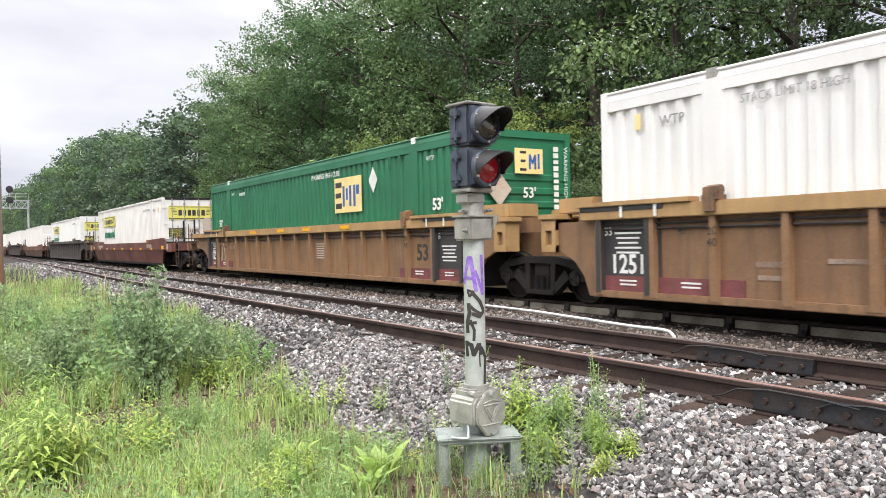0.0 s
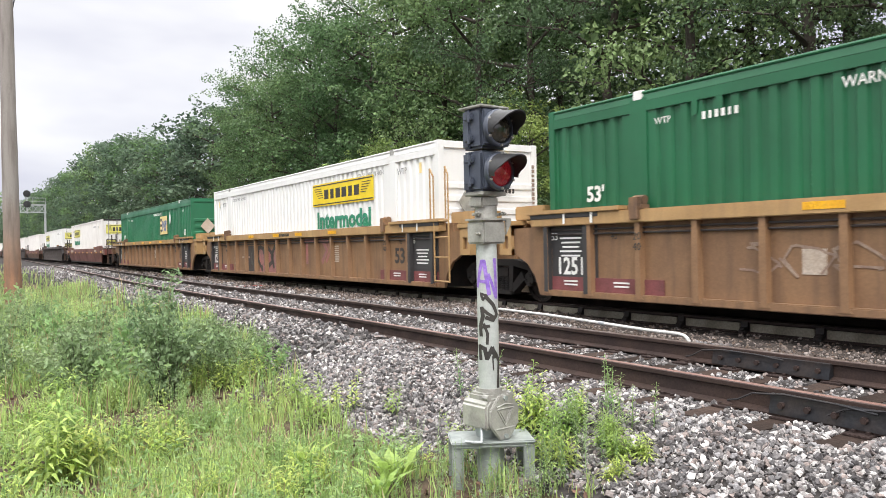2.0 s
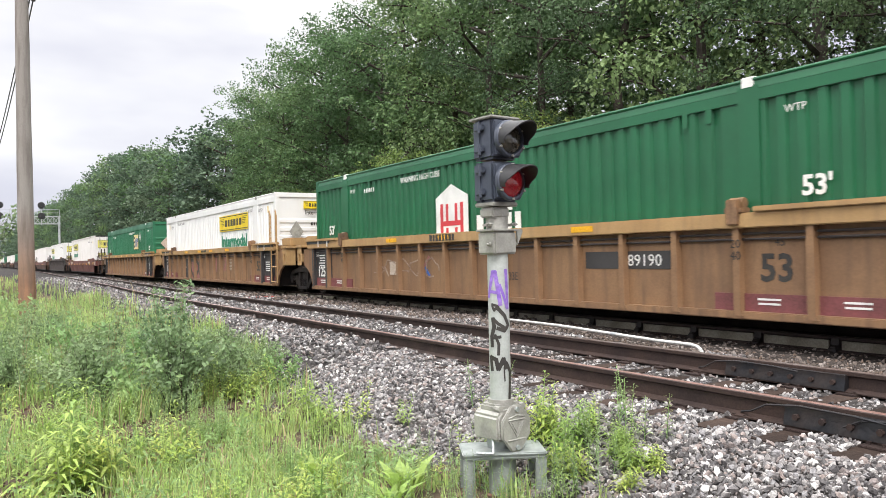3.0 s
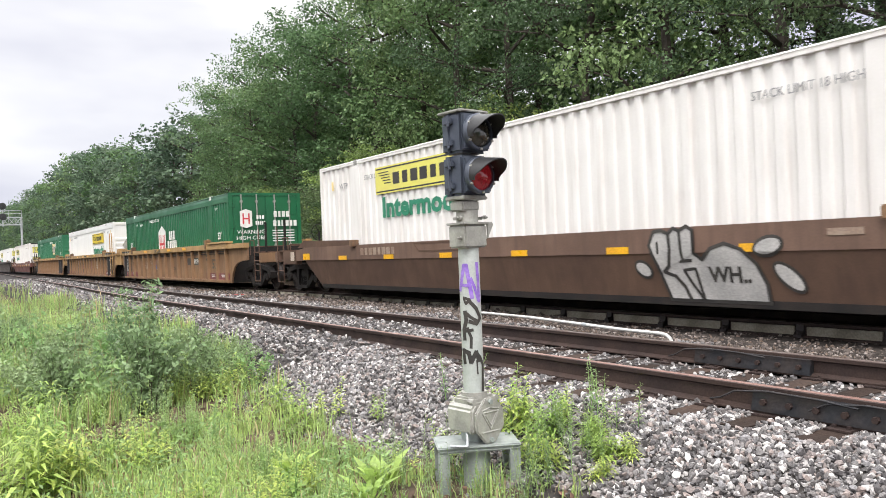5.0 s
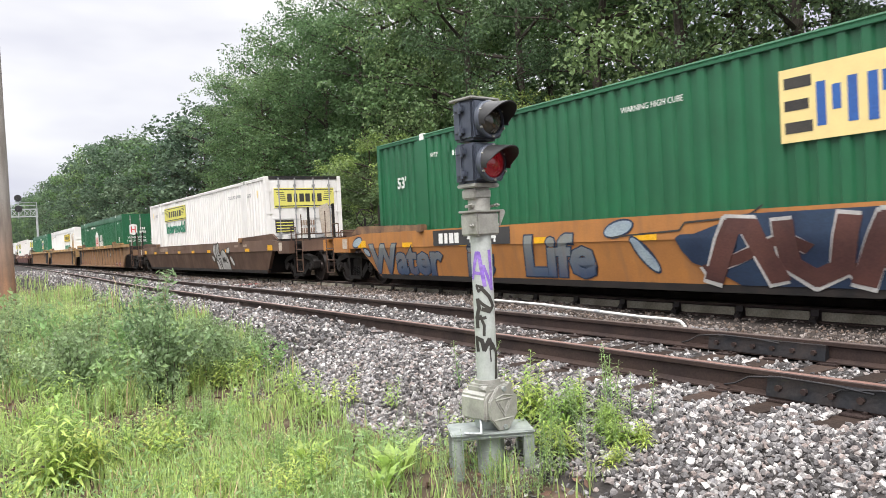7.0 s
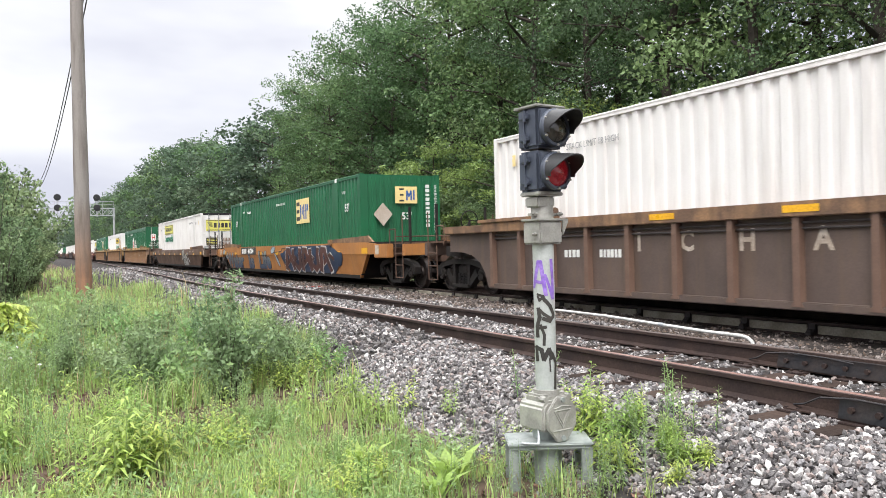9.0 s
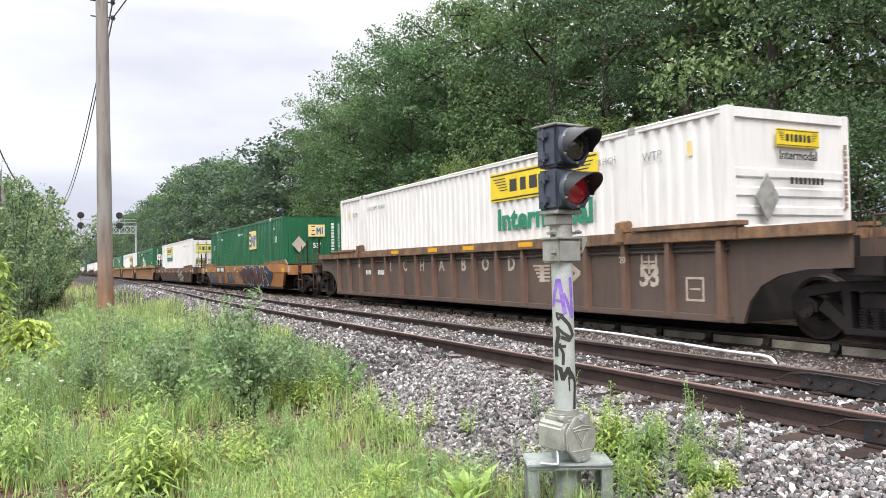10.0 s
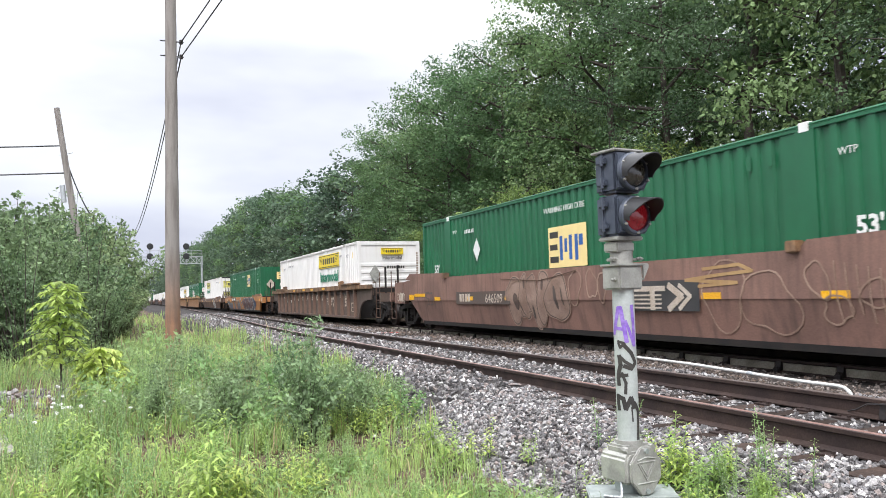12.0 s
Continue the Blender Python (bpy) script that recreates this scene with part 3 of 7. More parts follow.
def container(name, y, paint, label, end, tall_rail=True, marks=None):
    """A 53-foot container, its base on the well floor; end: 'panel' or 'doors' on the trailing end."""
    z0, z1, w = 0.33, 3.235, 1.295
    c = thing(name, MAIN_X, y, 0.0, label, "container", "containers of the train")
    moving.append((c, MAIN_X, y))
    band = 0.30 if tall_rail else 0.10
    flats = [(s * 6.1 - 0.2, s * 6.1 + 0.2) for s in (-1, 1)]
    for s in (-1, 1):
        bm = bmesh.new()
        corrugated(bm, s * (w - 0.02), s, -HALF + 0.14, HALF - 0.14, z0 + 0.14, z1 - band, flats=flats)
        part("side_wall", bm, paint, c)
        bm = bmesh.new()
        box(bm, *sorted((s * (w - 0.06), s * w)), -HALF + 0.1, HALF - 0.1, z1 - band, z1 - band * 0.5, 0.006)
        prism(bm, [(s * w, z1 - band * 0.5), (s * (w - 0.02), z1 - 0.02), (s * (w - 0.07), z1 - 0.02), (s * (w - 0.07), z1 - band * 0.5)], -HALF + 0.1, HALF - 0.1, axis="y")
        rod(bm, (s * (w - 0.02), -HALF + 0.1, z1 - 0.03), (s * (w - 0.02), HALF - 0.1, z1 - 0.03), 0.025, n=8)
        part("top_rail", bm, paint, c)
        bm = bmesh.new()
        box(bm, *sorted((s * (w - 0.06), s * w)), -HALF + 0.1, HALF - 0.1, z0, z0 + 0.14, 0.006)
        part("bottom_rail", bm, paint, c)
        for e in (-1, 1):
            bm = bmesh.new()
            box(bm, *sorted((s * w - s * 0.14, s * w + s * 0.004)), *sorted((e * (HALF - 0.15), e * HALF)), z0, z1, 0.012)
            part("corner_post", bm, paint, c)
            bm = bmesh.new()
            box(bm, *sorted((s * w - s * 0.16, s * w + s * 0.006)), e * 6.1 - 0.09, e * 6.1 + 0.09, z1 - 0.13, z1 + 0.012, 0.01)
            part("lifting_casting", bm, M_ALU if paint in (M_WHITE, M_WHITE_OLD) else M_LETWHITE, c, "pale steel lifting casting")
            bm = bmesh.new()
            box(bm, *sorted((s * w - s * 0.05, s * w + s * 0.002)), e * 6.1 - 0.16, e * 6.1 + 0.16, z0 + 0.14, z1 - 0.1, 0.004)
            part("lifting_post", bm, paint, c)
    bm = bmesh.new()
    box(bm, -w + 0.07, w - 0.07, -HALF + 0.05, HALF - 0.05, z1 - 0.05, z1 - 0.022)
    part("roof", bm, paint, c)
    bm = bmesh.new()
    box(bm, -w + 0.05, w - 0.05, -HALF + 0.05, HALF - 0.05, z0, z0 + 0.12)
    part("floor", bm, M_TRUCK, c)
    for e in (-1, 1):
        kind = end if e < 0 else "panel"
        bm = bmesh.new()
        yo = e * (HALF - 0.05)
        box(bm, -w + 0.13, w - 0.13, min(yo, yo - e * 0.04), max(yo, yo - e * 0.04), z0 + 0.1, z1 - 0.02)
        if kind == "panel":
            bm.free()
            bm = bmesh.new()
            prof = [(yo - e * 0.04, z0 + 0.1), (yo, z0 + 0.1)]
            for k in range(7):
                zz = z0 + 0.35 + k * 0.27
                prof += [(yo, zz - 0.08), (yo + e * 0.03, zz - 0.05), (yo + e * 0.03, zz + 0.05), (yo, zz + 0.08)]
            prof += [(yo, z1 - 0.16), (yo + e * 0.04, z1 - 0.15), (yo + e * 0.04, z1 - 0.01), (yo - e * 0.04, z1 - 0.01)]
            prism(bm, prof, -w + 0.13, w - 0.13)
            part("end_wall", bm, paint, c, "end wall with pressed cross ribs")
        elif kind == "ribbed":
            part("end_wall", bm, paint, c)
            bm = bmesh.new()
            wall = []
            n = 9
            p = (2 * w - 0.28) / n
            for k in range(n):
                a = -w + 0.14 + k * p
                wall += [(a, 0), (a + p * 0.4, 0), (a + p * 0.5, 0.035), (a + p * 0.9, 0.035)]
            lo = [bm.verts.new((x, yo + e * (0.03 - d), z0 + 0.1)) for x, d in wall]
            hi = [bm.verts.new((x, yo + e * (0.03 - d), z1 - 0.1)) for x, d in wall]
            for k in range(len(wall) - 1):
                bm.faces.new((lo[k], lo[k + 1], hi[k + 1], hi[k]))
            part("end_ribs", bm, paint, c)
        else:
            part("door_frame", bm, paint, c)
            for s in (-1, 1):
                bm = bmesh.new()
                xa, xb = sorted((s * 0.02, s * (w - 0.15)))
                box(bm, xa, xb, yo - 0.03, yo + 0.0, z0 + 0.14, z1 - 0.1, 0.01)
                for k in range(4):
                    zz = z0 + 0.5 + k * 0.62
                    box(bm, xa + 0.06, xb - 0.06, yo - 0.045, yo - 0.03, zz - 0.2, zz + 0.2, 0.008)
                door = part("door", bm, paint, c)
                for u in (0.32, 0.86):
                    bm = bmesh.new()
                    rod(bm, (s * u, yo - 0.075, z0 + 0.05), (s * u, yo - 0.075, z1 - 0.05), 0.022, n=8)
                    for zz in (z0 + 0.3, z0 + 1.1, z0 + 1.9, z1 - 0.3):
                        box(bm, s * u - 0.045, s * u + 0.045, yo - 0.1, yo - 0.03, zz - 0.035, zz + 0.035, 0.006)
                    box(bm, s * u - 0.02, s * u + s * 0.3, yo - 0.1, yo - 0.085, z0 + 1.0, z0 + 1.04) if s > 0 else box(bm, s * u - 0.3, s * u + 0.02, yo - 0.1, yo - 0.085, z0 + 1.0, z0 + 1.04)
                    part("lock_rod", bm, M_STENCIL if paint in (M_WHITE_OLD,) else M_ALU, door, "steel lock rod")
                for zz in (z0 + 0.35, z0 + 1.0, z0 + 1.75, z1 - 0.45):
                    bm = bmesh.new()
                    box(bm, s * (w - 0.2), s * (w + 0.0), yo - 0.06, yo - 0.028, zz - 0.04, zz + 0.04, 0.005) if s > 0 else box(bm, s * w, s * (w - 0.2), yo - 0.06, yo - 0.028, zz - 0.04, zz + 0.04, 0.005)
                    part("hinge", bm, paint, door)
            bm = bmesh.new()
            box(bm, -w + 0.13, w - 0.13, yo - 0.05, yo, z1 - 0.1, z1, 0.006)
            part("door_header", bm, M_STEEL if paint is M_WHITE_OLD else paint, c)
    if marks:
        marks(c)
    return c


XS = -1.292   # plane of the marks on a container's side
YE = -HALF - 0.012


def block_word(n, w, h, gap=0.25):
    """n upright bars of letter size, for a name that is not lettered."""
    p = w / n
    out = []
    for k in range(n):
        x = -w / 2 + p * (k + 0.5)
        ww = p * (1 - gap)
        out.append(rect(x, 0, ww * (0.75 if k % 3 == 1 else 1.0), h))
    return out


def carrier_panel(c, y, z, w, h, paint, facing=SIDE, x=XS):
    at = (lambda d: (x - d, y, z)) if facing is SIDE else (lambda d: (y, YE - d, z))
    decal("name_panel", [rect(0, 0, w, h)], c, paint, at(0.0), facing, label="yellow name panel with a dark frame")
    t = h * 0.05
    decal("name_frame", [rect(0, h / 2 - t * 1.6, w * 0.98, t), rect(0, -h / 2 + t * 1.6, w * 0.98, t)], c, M_INK, at(0.004), facing, 0.003)
    decal("name_bars", block_word(6, w * 0.6, h * 0.42), c, M_INK, at(0.004), facing, 0.003, label="dark bars in place of a company name")
    lines = []
    for s in (-1, 1):
        for k in range(5):
            lines.append(rect(s * w * (0.40 - 0.012 * k), h * (0.28 - 0.1 * k), w * (0.13 - 0.012 * k), h * 0.035))
    decal("name_wings", lines, c, M_INK, at(0.004), facing, 0.003)


def white_marks(old=False, jb_y=0.0, side_z=2.42, drop=0.68):
    paint = M_YELLOW_OLD if old else M_YELLOW

    def marks(c):
        carrier_panel(c, jb_y, side_z, 3.65, 0.60, paint)
        lettering("Intermodal", 0.42, c, M_LETGREEN, (XS - 0.002, jb_y - 0.05, side_z - drop), wide=1.22, heavy=0.022, label="green painted word")
        lettering("STACK LIMIT 18 HIGH", 0.11, c, M_STENCIL, (XS - 0.002, -5.0, 2.78), wide=0.9)
        lettering("WTP", 0.14, c, M_STENCIL, (XS - 0.002, -6.55, 2.72))
        lettering("STACK LIMIT 18 HIGH", 0.11, c, M_STENCIL, (XS - 0.002, 5.0, 2.78), wide=0.9)
        lettering("WTP", 0.14, c, M_STENCIL, (XS - 0.002, 6.75, 2.68))
        decal("latch_plate", [rect(0, 0, 0.1, 0.22)], c, M_CREAM, (XS - 0.002, -7.35, 2.72))
        decal("latch_plate", [rect(0, 0, 0.1, 0.22)], c, M_CREAM, (XS - 0.002, 7.35, 2.72))
        if old:
            carrier_panel(c, 0.0, 2.55, 2.05, 0.62, paint, END)
            decal("notice", [rect(0, 0, 0.62, 0.40)], c, M_INK, (-0.72, YE - 0.02, 1.65), END, label="black notice with yellow lines")
            decal("notice_lines", [rect(0, 0.12 - 0.09 * k, 0.55, 0.03) for k in range(4)], c, M_YELLOW_OLD, (-0.72, YE - 0.026, 1.65), END)
            decal("number_bars", block_word(6, 0.5, 0.16) + [[(p, q - 0.25) for p, q in r] for r in block_word(6, 0.5, 0.16)], c, M_LETFADE, (0.05, YE - 0.02, 1.75), END)
            decal("rust_stain", [[(-0.3, 0.5), (0.02, 0.62), (0.2, 0.1), (0.3, -0.45), (0.0, -0.6), (-0.22, -0.35)]], c, M_LETTAN, (0.75, YE - 0.018, 1.75), END)
        else:
            carrier_panel(c, 0.12, 2.83, 0.92, 0.26, paint, END)
            lettering("Intermodal", 0.13, c, M_INK, (0.12, YE - 0.002, 2.58), END, heavy=0.004)
            decal("number_bars", block_word(8, 0.75, 0.1), c, M_INK, (0.25, YE - 0.035, 2.2), END)
            decal("placard_holder", [[(-0.24, 0), (0, -0.34), (0.24, 0), (0, 0.34)]], c, M_ALU, (-0.62, YE - 0.04, 1.95), END, 0.02, label="diamond placard holder of bare metal")
            decal("number_bars", block_word(10, 1.0, 0.07), c, M_LETFADE, (1.16, YE - 0.01, 2.3), END @ Matrix.Rotation(radians(90), 4, "Z"))
    return marks


def green_marks(brand="square", y=0.0, end="panel", z=2.3, diamond=None, foot=1.82, warn=(1.3, 0.13)):
    def marks(c):
        lettering("WARNING HIGH CUBE", warn[1], c, M_LETWHITE, (XS - 0.002, y + warn[0], 2.80), wide=0.9)
        for s in (-1, 1):
            lettering("53'", 0.23, c, M_LETWHITE, (XS - 0.002, s * 7.0, foot), heavy=0.01)
            lettering("WTP", 0.095, c, M_LETWHITE, (XS - 0.002, -6.75 if s < 0 else 5.65, 2.76))
            if s > 0:
                decal("number_bars", block_word(6, 0.6, 0.1, 0.45), c, M_LETWHITE, (XS - 0.002, 4.7, 2.72))
            decal("ladder_plate", [rect(0, 0, 0.09, 0.2), rect(0.4, 0.0, 0.09, 0.2)], c, M_GREEN2, (XS - 0.002, s * 5.1, 2.85))
        if brand == "square":
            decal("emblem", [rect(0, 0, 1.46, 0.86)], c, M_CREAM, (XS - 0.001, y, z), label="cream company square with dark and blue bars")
            decal("emblem_bars", [rect(-0.5, 0.26, 0.34, 0.13), rect(-0.52, 0.0, 0.3, 0.12), rect(-0.5, -0.26, 0.34, 0.13)], c, M_INK, (XS - 0.005, y, z), thick=0.003)
            decal("emblem_bars", [rect(-0.22, -0.03, 0.11, 0.5), rect(-0.04, 0.02, 0.1, 0.28), rect(0.14, -0.03, 0.11, 0.5), rect(0.36, -0.04, 0.11, 0.52), rect(0.53, 0.1, 0.14, 0.22)], c, M_BLUE, (XS - 0.005, y, z), thick=0.003)
            if diamond:
                decal("placard", [[(-0.21, 0), (0, -0.3), (0.21, 0), (0, 0.3)]], c, M_LETWHITE, (XS - 0.004, *diamond), label="white diamond placard")
        else:
            hexa = [(-0.61, -1.0), (0.61, -1.0), (0.61, 0.12), (0.0, 0.38), (-0.61, 0.12)]
            decal("emblem", [hexa], c, M_LETWHITE, (XS - 0.001, y, 2.15), label="white house-shaped company sign with red bars")
            decal("emblem_bars", [rect(-0.38, -0.4, 0.11, 0.78), rect(0.38, -0.4, 0.11, 0.78), rect(-0.17, -0.2, 0.09, 0.36), rect(0.17, -0.2, 0.09, 0.36), rect(0, -0.42, 0.66, 0.1), rect(-0.17, -0.66, 0.09, 0.3), rect(0.17, -0.66, 0.09, 0.3)], c, M_LETRED, (XS - 0.005, y, 2.15), thick=0.003)
            decal("name_bars", block_word(3, 0.95, 0.36), c, M_LETWHITE, (XS - 0.003, y - 1.62, 2.06), label="white bars in place of a company name")
            decal("name_bars", block_word(5, 1.5, 0.36), c, M_LETWHITE, (XS - 0.003, y - 1.62, 1.66))
        if end == "doors":
            for p, q, w, h in ((-0.72, 2.35, 0.42, 0.5),):
                decal("emblem", [[(-w / 2, -h / 2), (0, -h * 0.65), (w / 2, -h / 2), (w / 2, h / 2), (0, h * 0.65), (-w / 2, h / 2)]], c, M_LETWHITE, (p, YE - 0.035, q), END)
                decal("emblem_bars", [rect(-0.1, 0, 0.05, 0.36), rect(0.1, 0, 0.05, 0.36), rect(0, 0, 0.2, 0.05)], c, M_LETRED, (p, YE - 0.04, q), END, 0.003)
            decal("name_bars", block_word(3, 0.3, 0.13) + [[(p, q - 0.2) for p, q in r] for r in block_word(5, 0.36, 0.13)], c, M_LETWHITE, (-0.22, YE - 0.04, 2.4), END)
            decal("number_bars", block_word(4, 0.6, 0.2) + [[(p + 0.12, q - 0.32) for p, q in r] for r in block_word(6, 0.9, 0.2)], c, M_LETWHITE, (0.55, YE - 0.04, 2.5), END)
            lettering("WARNING", 0.13, c, M_LETWHITE, (-0.55, YE - 0.04, 1.9), END, wide=1.1)
            lettering("HIGH CUBE", 0.13, c, M_LETWHITE, (-0.55, YE - 0.04, 1.7), END, wide=1.1)
            decal("small_print", [rect(0, 0.18 - 0.09 * k, 0.8, 0.035) for k in range(5)], c, M_LETWHITE, (0.6, YE - 0.04, 1.75), END)
        else:
            decal("emblem", [rect(0, 0, 0.72, 0.5)], c, M_CREAM, (0.15, YE - 0.03, 2.62), END)
            decal("emblem_bars", [rect(-0.15, 0.17, 0.16, 0.05), rect(-0.15, 0, 0.12, 0.05), rect(-0.15, -0.17, 0.16, 0.05)], c, M_INK, (0.15, YE - 0.035, 2.62), END, 0.003)
            decal("emblem_bars", [rect(0.02, -0.02, 0.05, 0.28), rect(0.16, -0.02, 0.05, 0.28), rect(0.25, 0, 0.05, 0.3)] + stroke([(0.02, 0.12), (0.09, -0.04), (0.16, 0.12)], 0.045), c, M_BLUE, (0.15, YE - 0.035, 2.62), END, 0.003)
            lettering("53'", 0.2, c, M_LETWHITE, (0.15, YE - 0.04, 2.0), END, heavy=0.006)
            decal("placard_holder", [[(-0.3, 0), (0, -0.34), (0.3, 0), (0, 0.34)]], c, M_LETTAN, (-0.62, YE - 0.04, 2.05), END, 0.02, label="worn diamond placard holder")
            decal("number_bars", block_word(10, 1.3, 0.13), c, M_LETWHITE, (0.85, YE - 0.04, 2.3), END @ Matrix.Rotation(radians(90), 4, "Z"))
            lettering("WARNING HIGH CUBE", 0.1, c, M_LETWHITE, (1.12, YE - 0.04, 2.2), END @ Matrix.Rotation(radians(-90), 4, "Z"))
    return marks


# -- trucks: built once, then shared --
proto = {}


def truck(car, y, keyed=True):
    """A two-axle truck under a car: side frames, springs, bolster and two wheelsets."""
    if not proto:
        bm = bmesh.new()
        prism(bm, [(-1.12, 0.56), (-0.92, 0.70), (-0.42, 0.78), (0.42, 0.78), (0.92, 0.70), (1.12, 0.56), (1.08, 0.38), (0.74, 0.38), (0.74, 0.50), (0.86, 0.58),
                   (0.40, 0.66), (-0.40, 0.66), (-0.86, 0.58), (-0.74, 0.50), (-0.74, 0.38), (-1.08, 0.38)], -0.09, 0.09)
        for s in (-1, 1):
            prism(bm, [(s * 0.72, 0.42), (s * 0.34, 0.14), (s * 0.26, 0.24), (s * 0.62, 0.56)], -0.08, 0.08)
            prism(bm, [(s * 0.40, 0.72), (s * 0.28, 0.72), (s * 0.26, 0.16), (s * 0.36, 0.16)], -0.085, 0.085)
        box(bm, -0.12, 0.12, -0.36, 0.36, 0.13, 0.21, 0.01)
        proto["side"] = bm, M_TRUCK
        bm = bmesh.new()
        for k in range(7):
            for u in (-0.15, 0.0, 0.15):
                rod(bm, (0, u, 0.215 + k * 0.034), (0, u, 0.235 + k * 0.034), 0.07, n=10)
        for u in (-0.15, 0, 0.15):
            rod(bm, (0, u, 0.2), (0, u, 0.45), 0.045, n=8)
        proto["spring"] = bm, M_TRUCK
        bm = bmesh.new()
        box(bm, -1.02, 1.02, -0.2, 0.2, 0.44, 0.64, 0.02)
        proto["bolster"] = bm, M_TRUCK
        bm = bmesh.new()
        lathe(bm, [(-0.02, 0.06), (-0.02, 0.115), (0.06, 0.115), (0.06, 0.06)], 16, "x")
        for k in range(3):
            a = 2.1 * k
            rod(bm, (-0.045, math.cos(a) * 0.07, math.sin(a) * 0.07), (-0.02, math.cos(a) * 0.07, math.sin(a) * 0.07), 0.015, n=6)
        proto["cap"] = bm, M_TRUCK
        bm = bmesh.new()
        for s in (-1, 1):
            prof = [(0.69, 0.10), (0.69, 0.16), (0.715, 0.17), (0.715, 0.35), (0.69, 0.37), (0.69, 0.45), (0.715, 0.45), (0.73, 0.42), (0.82, 0.413), (0.82, 0.365), (0.775, 0.35), (0.765, 0.17), (0.82, 0.15), (0.82, 0.09)]
            lathe(bm, [(s * a, b) for a, b in prof], 20, "x")
        rod(bm, (-1.0, 0, 0), (1.0, 0, 0), 0.08, n=12)
        for s in (-1, 1):
            for k in range(4):
                a = math.pi / 2 * k
                rod(bm, (s * 0.83, math.cos(a) * 0.11, math.sin(a) * 0.11), (s * 0.845, math.cos(a) * 0.11, math.sin(a) * 0.11), 0.02, n=6)
        proto["wheelset"] = bm, M_WHEEL
        for k, (bm, m) in list(proto.items()):
            ob = part(k, bm, m)
            proto[k] = ob.data
            bpy.data.objects.remove(ob)
    def put(name, key, parent, m):
        o = new(name, proto[key])
        o.parent = parent
        o.matrix_basis = m
        return o
    tk = put("truck", "bolster", car, pose(0, y, 0))
    for s in (-1, 1):
        put("side_frame", "side", tk, pose(s * 0.98, 0, 0))
        put("spring_nest", "spring", tk, pose(s * 0.98, 0, 0))
        for e in (-0.89, 0.89):
            put("bearing_cap", "cap", tk, pose(s * 1.08, e, 0.42, 0, 0, 0 if s < 0 else 180))
    for e in (-0.89, 0.89):
        w = put("wheelset", "wheelset", tk, pose(0, e, 0.42))
        if keyed:
            wheels.append((w, e))
    return tk


def tubes(name, runs, r, material, parent, label=""):
    bm = bmesh.new()
    for pts in runs:
        pipe_run(bm, pts, r, 6)
    return part(name, bm, material, parent, label)


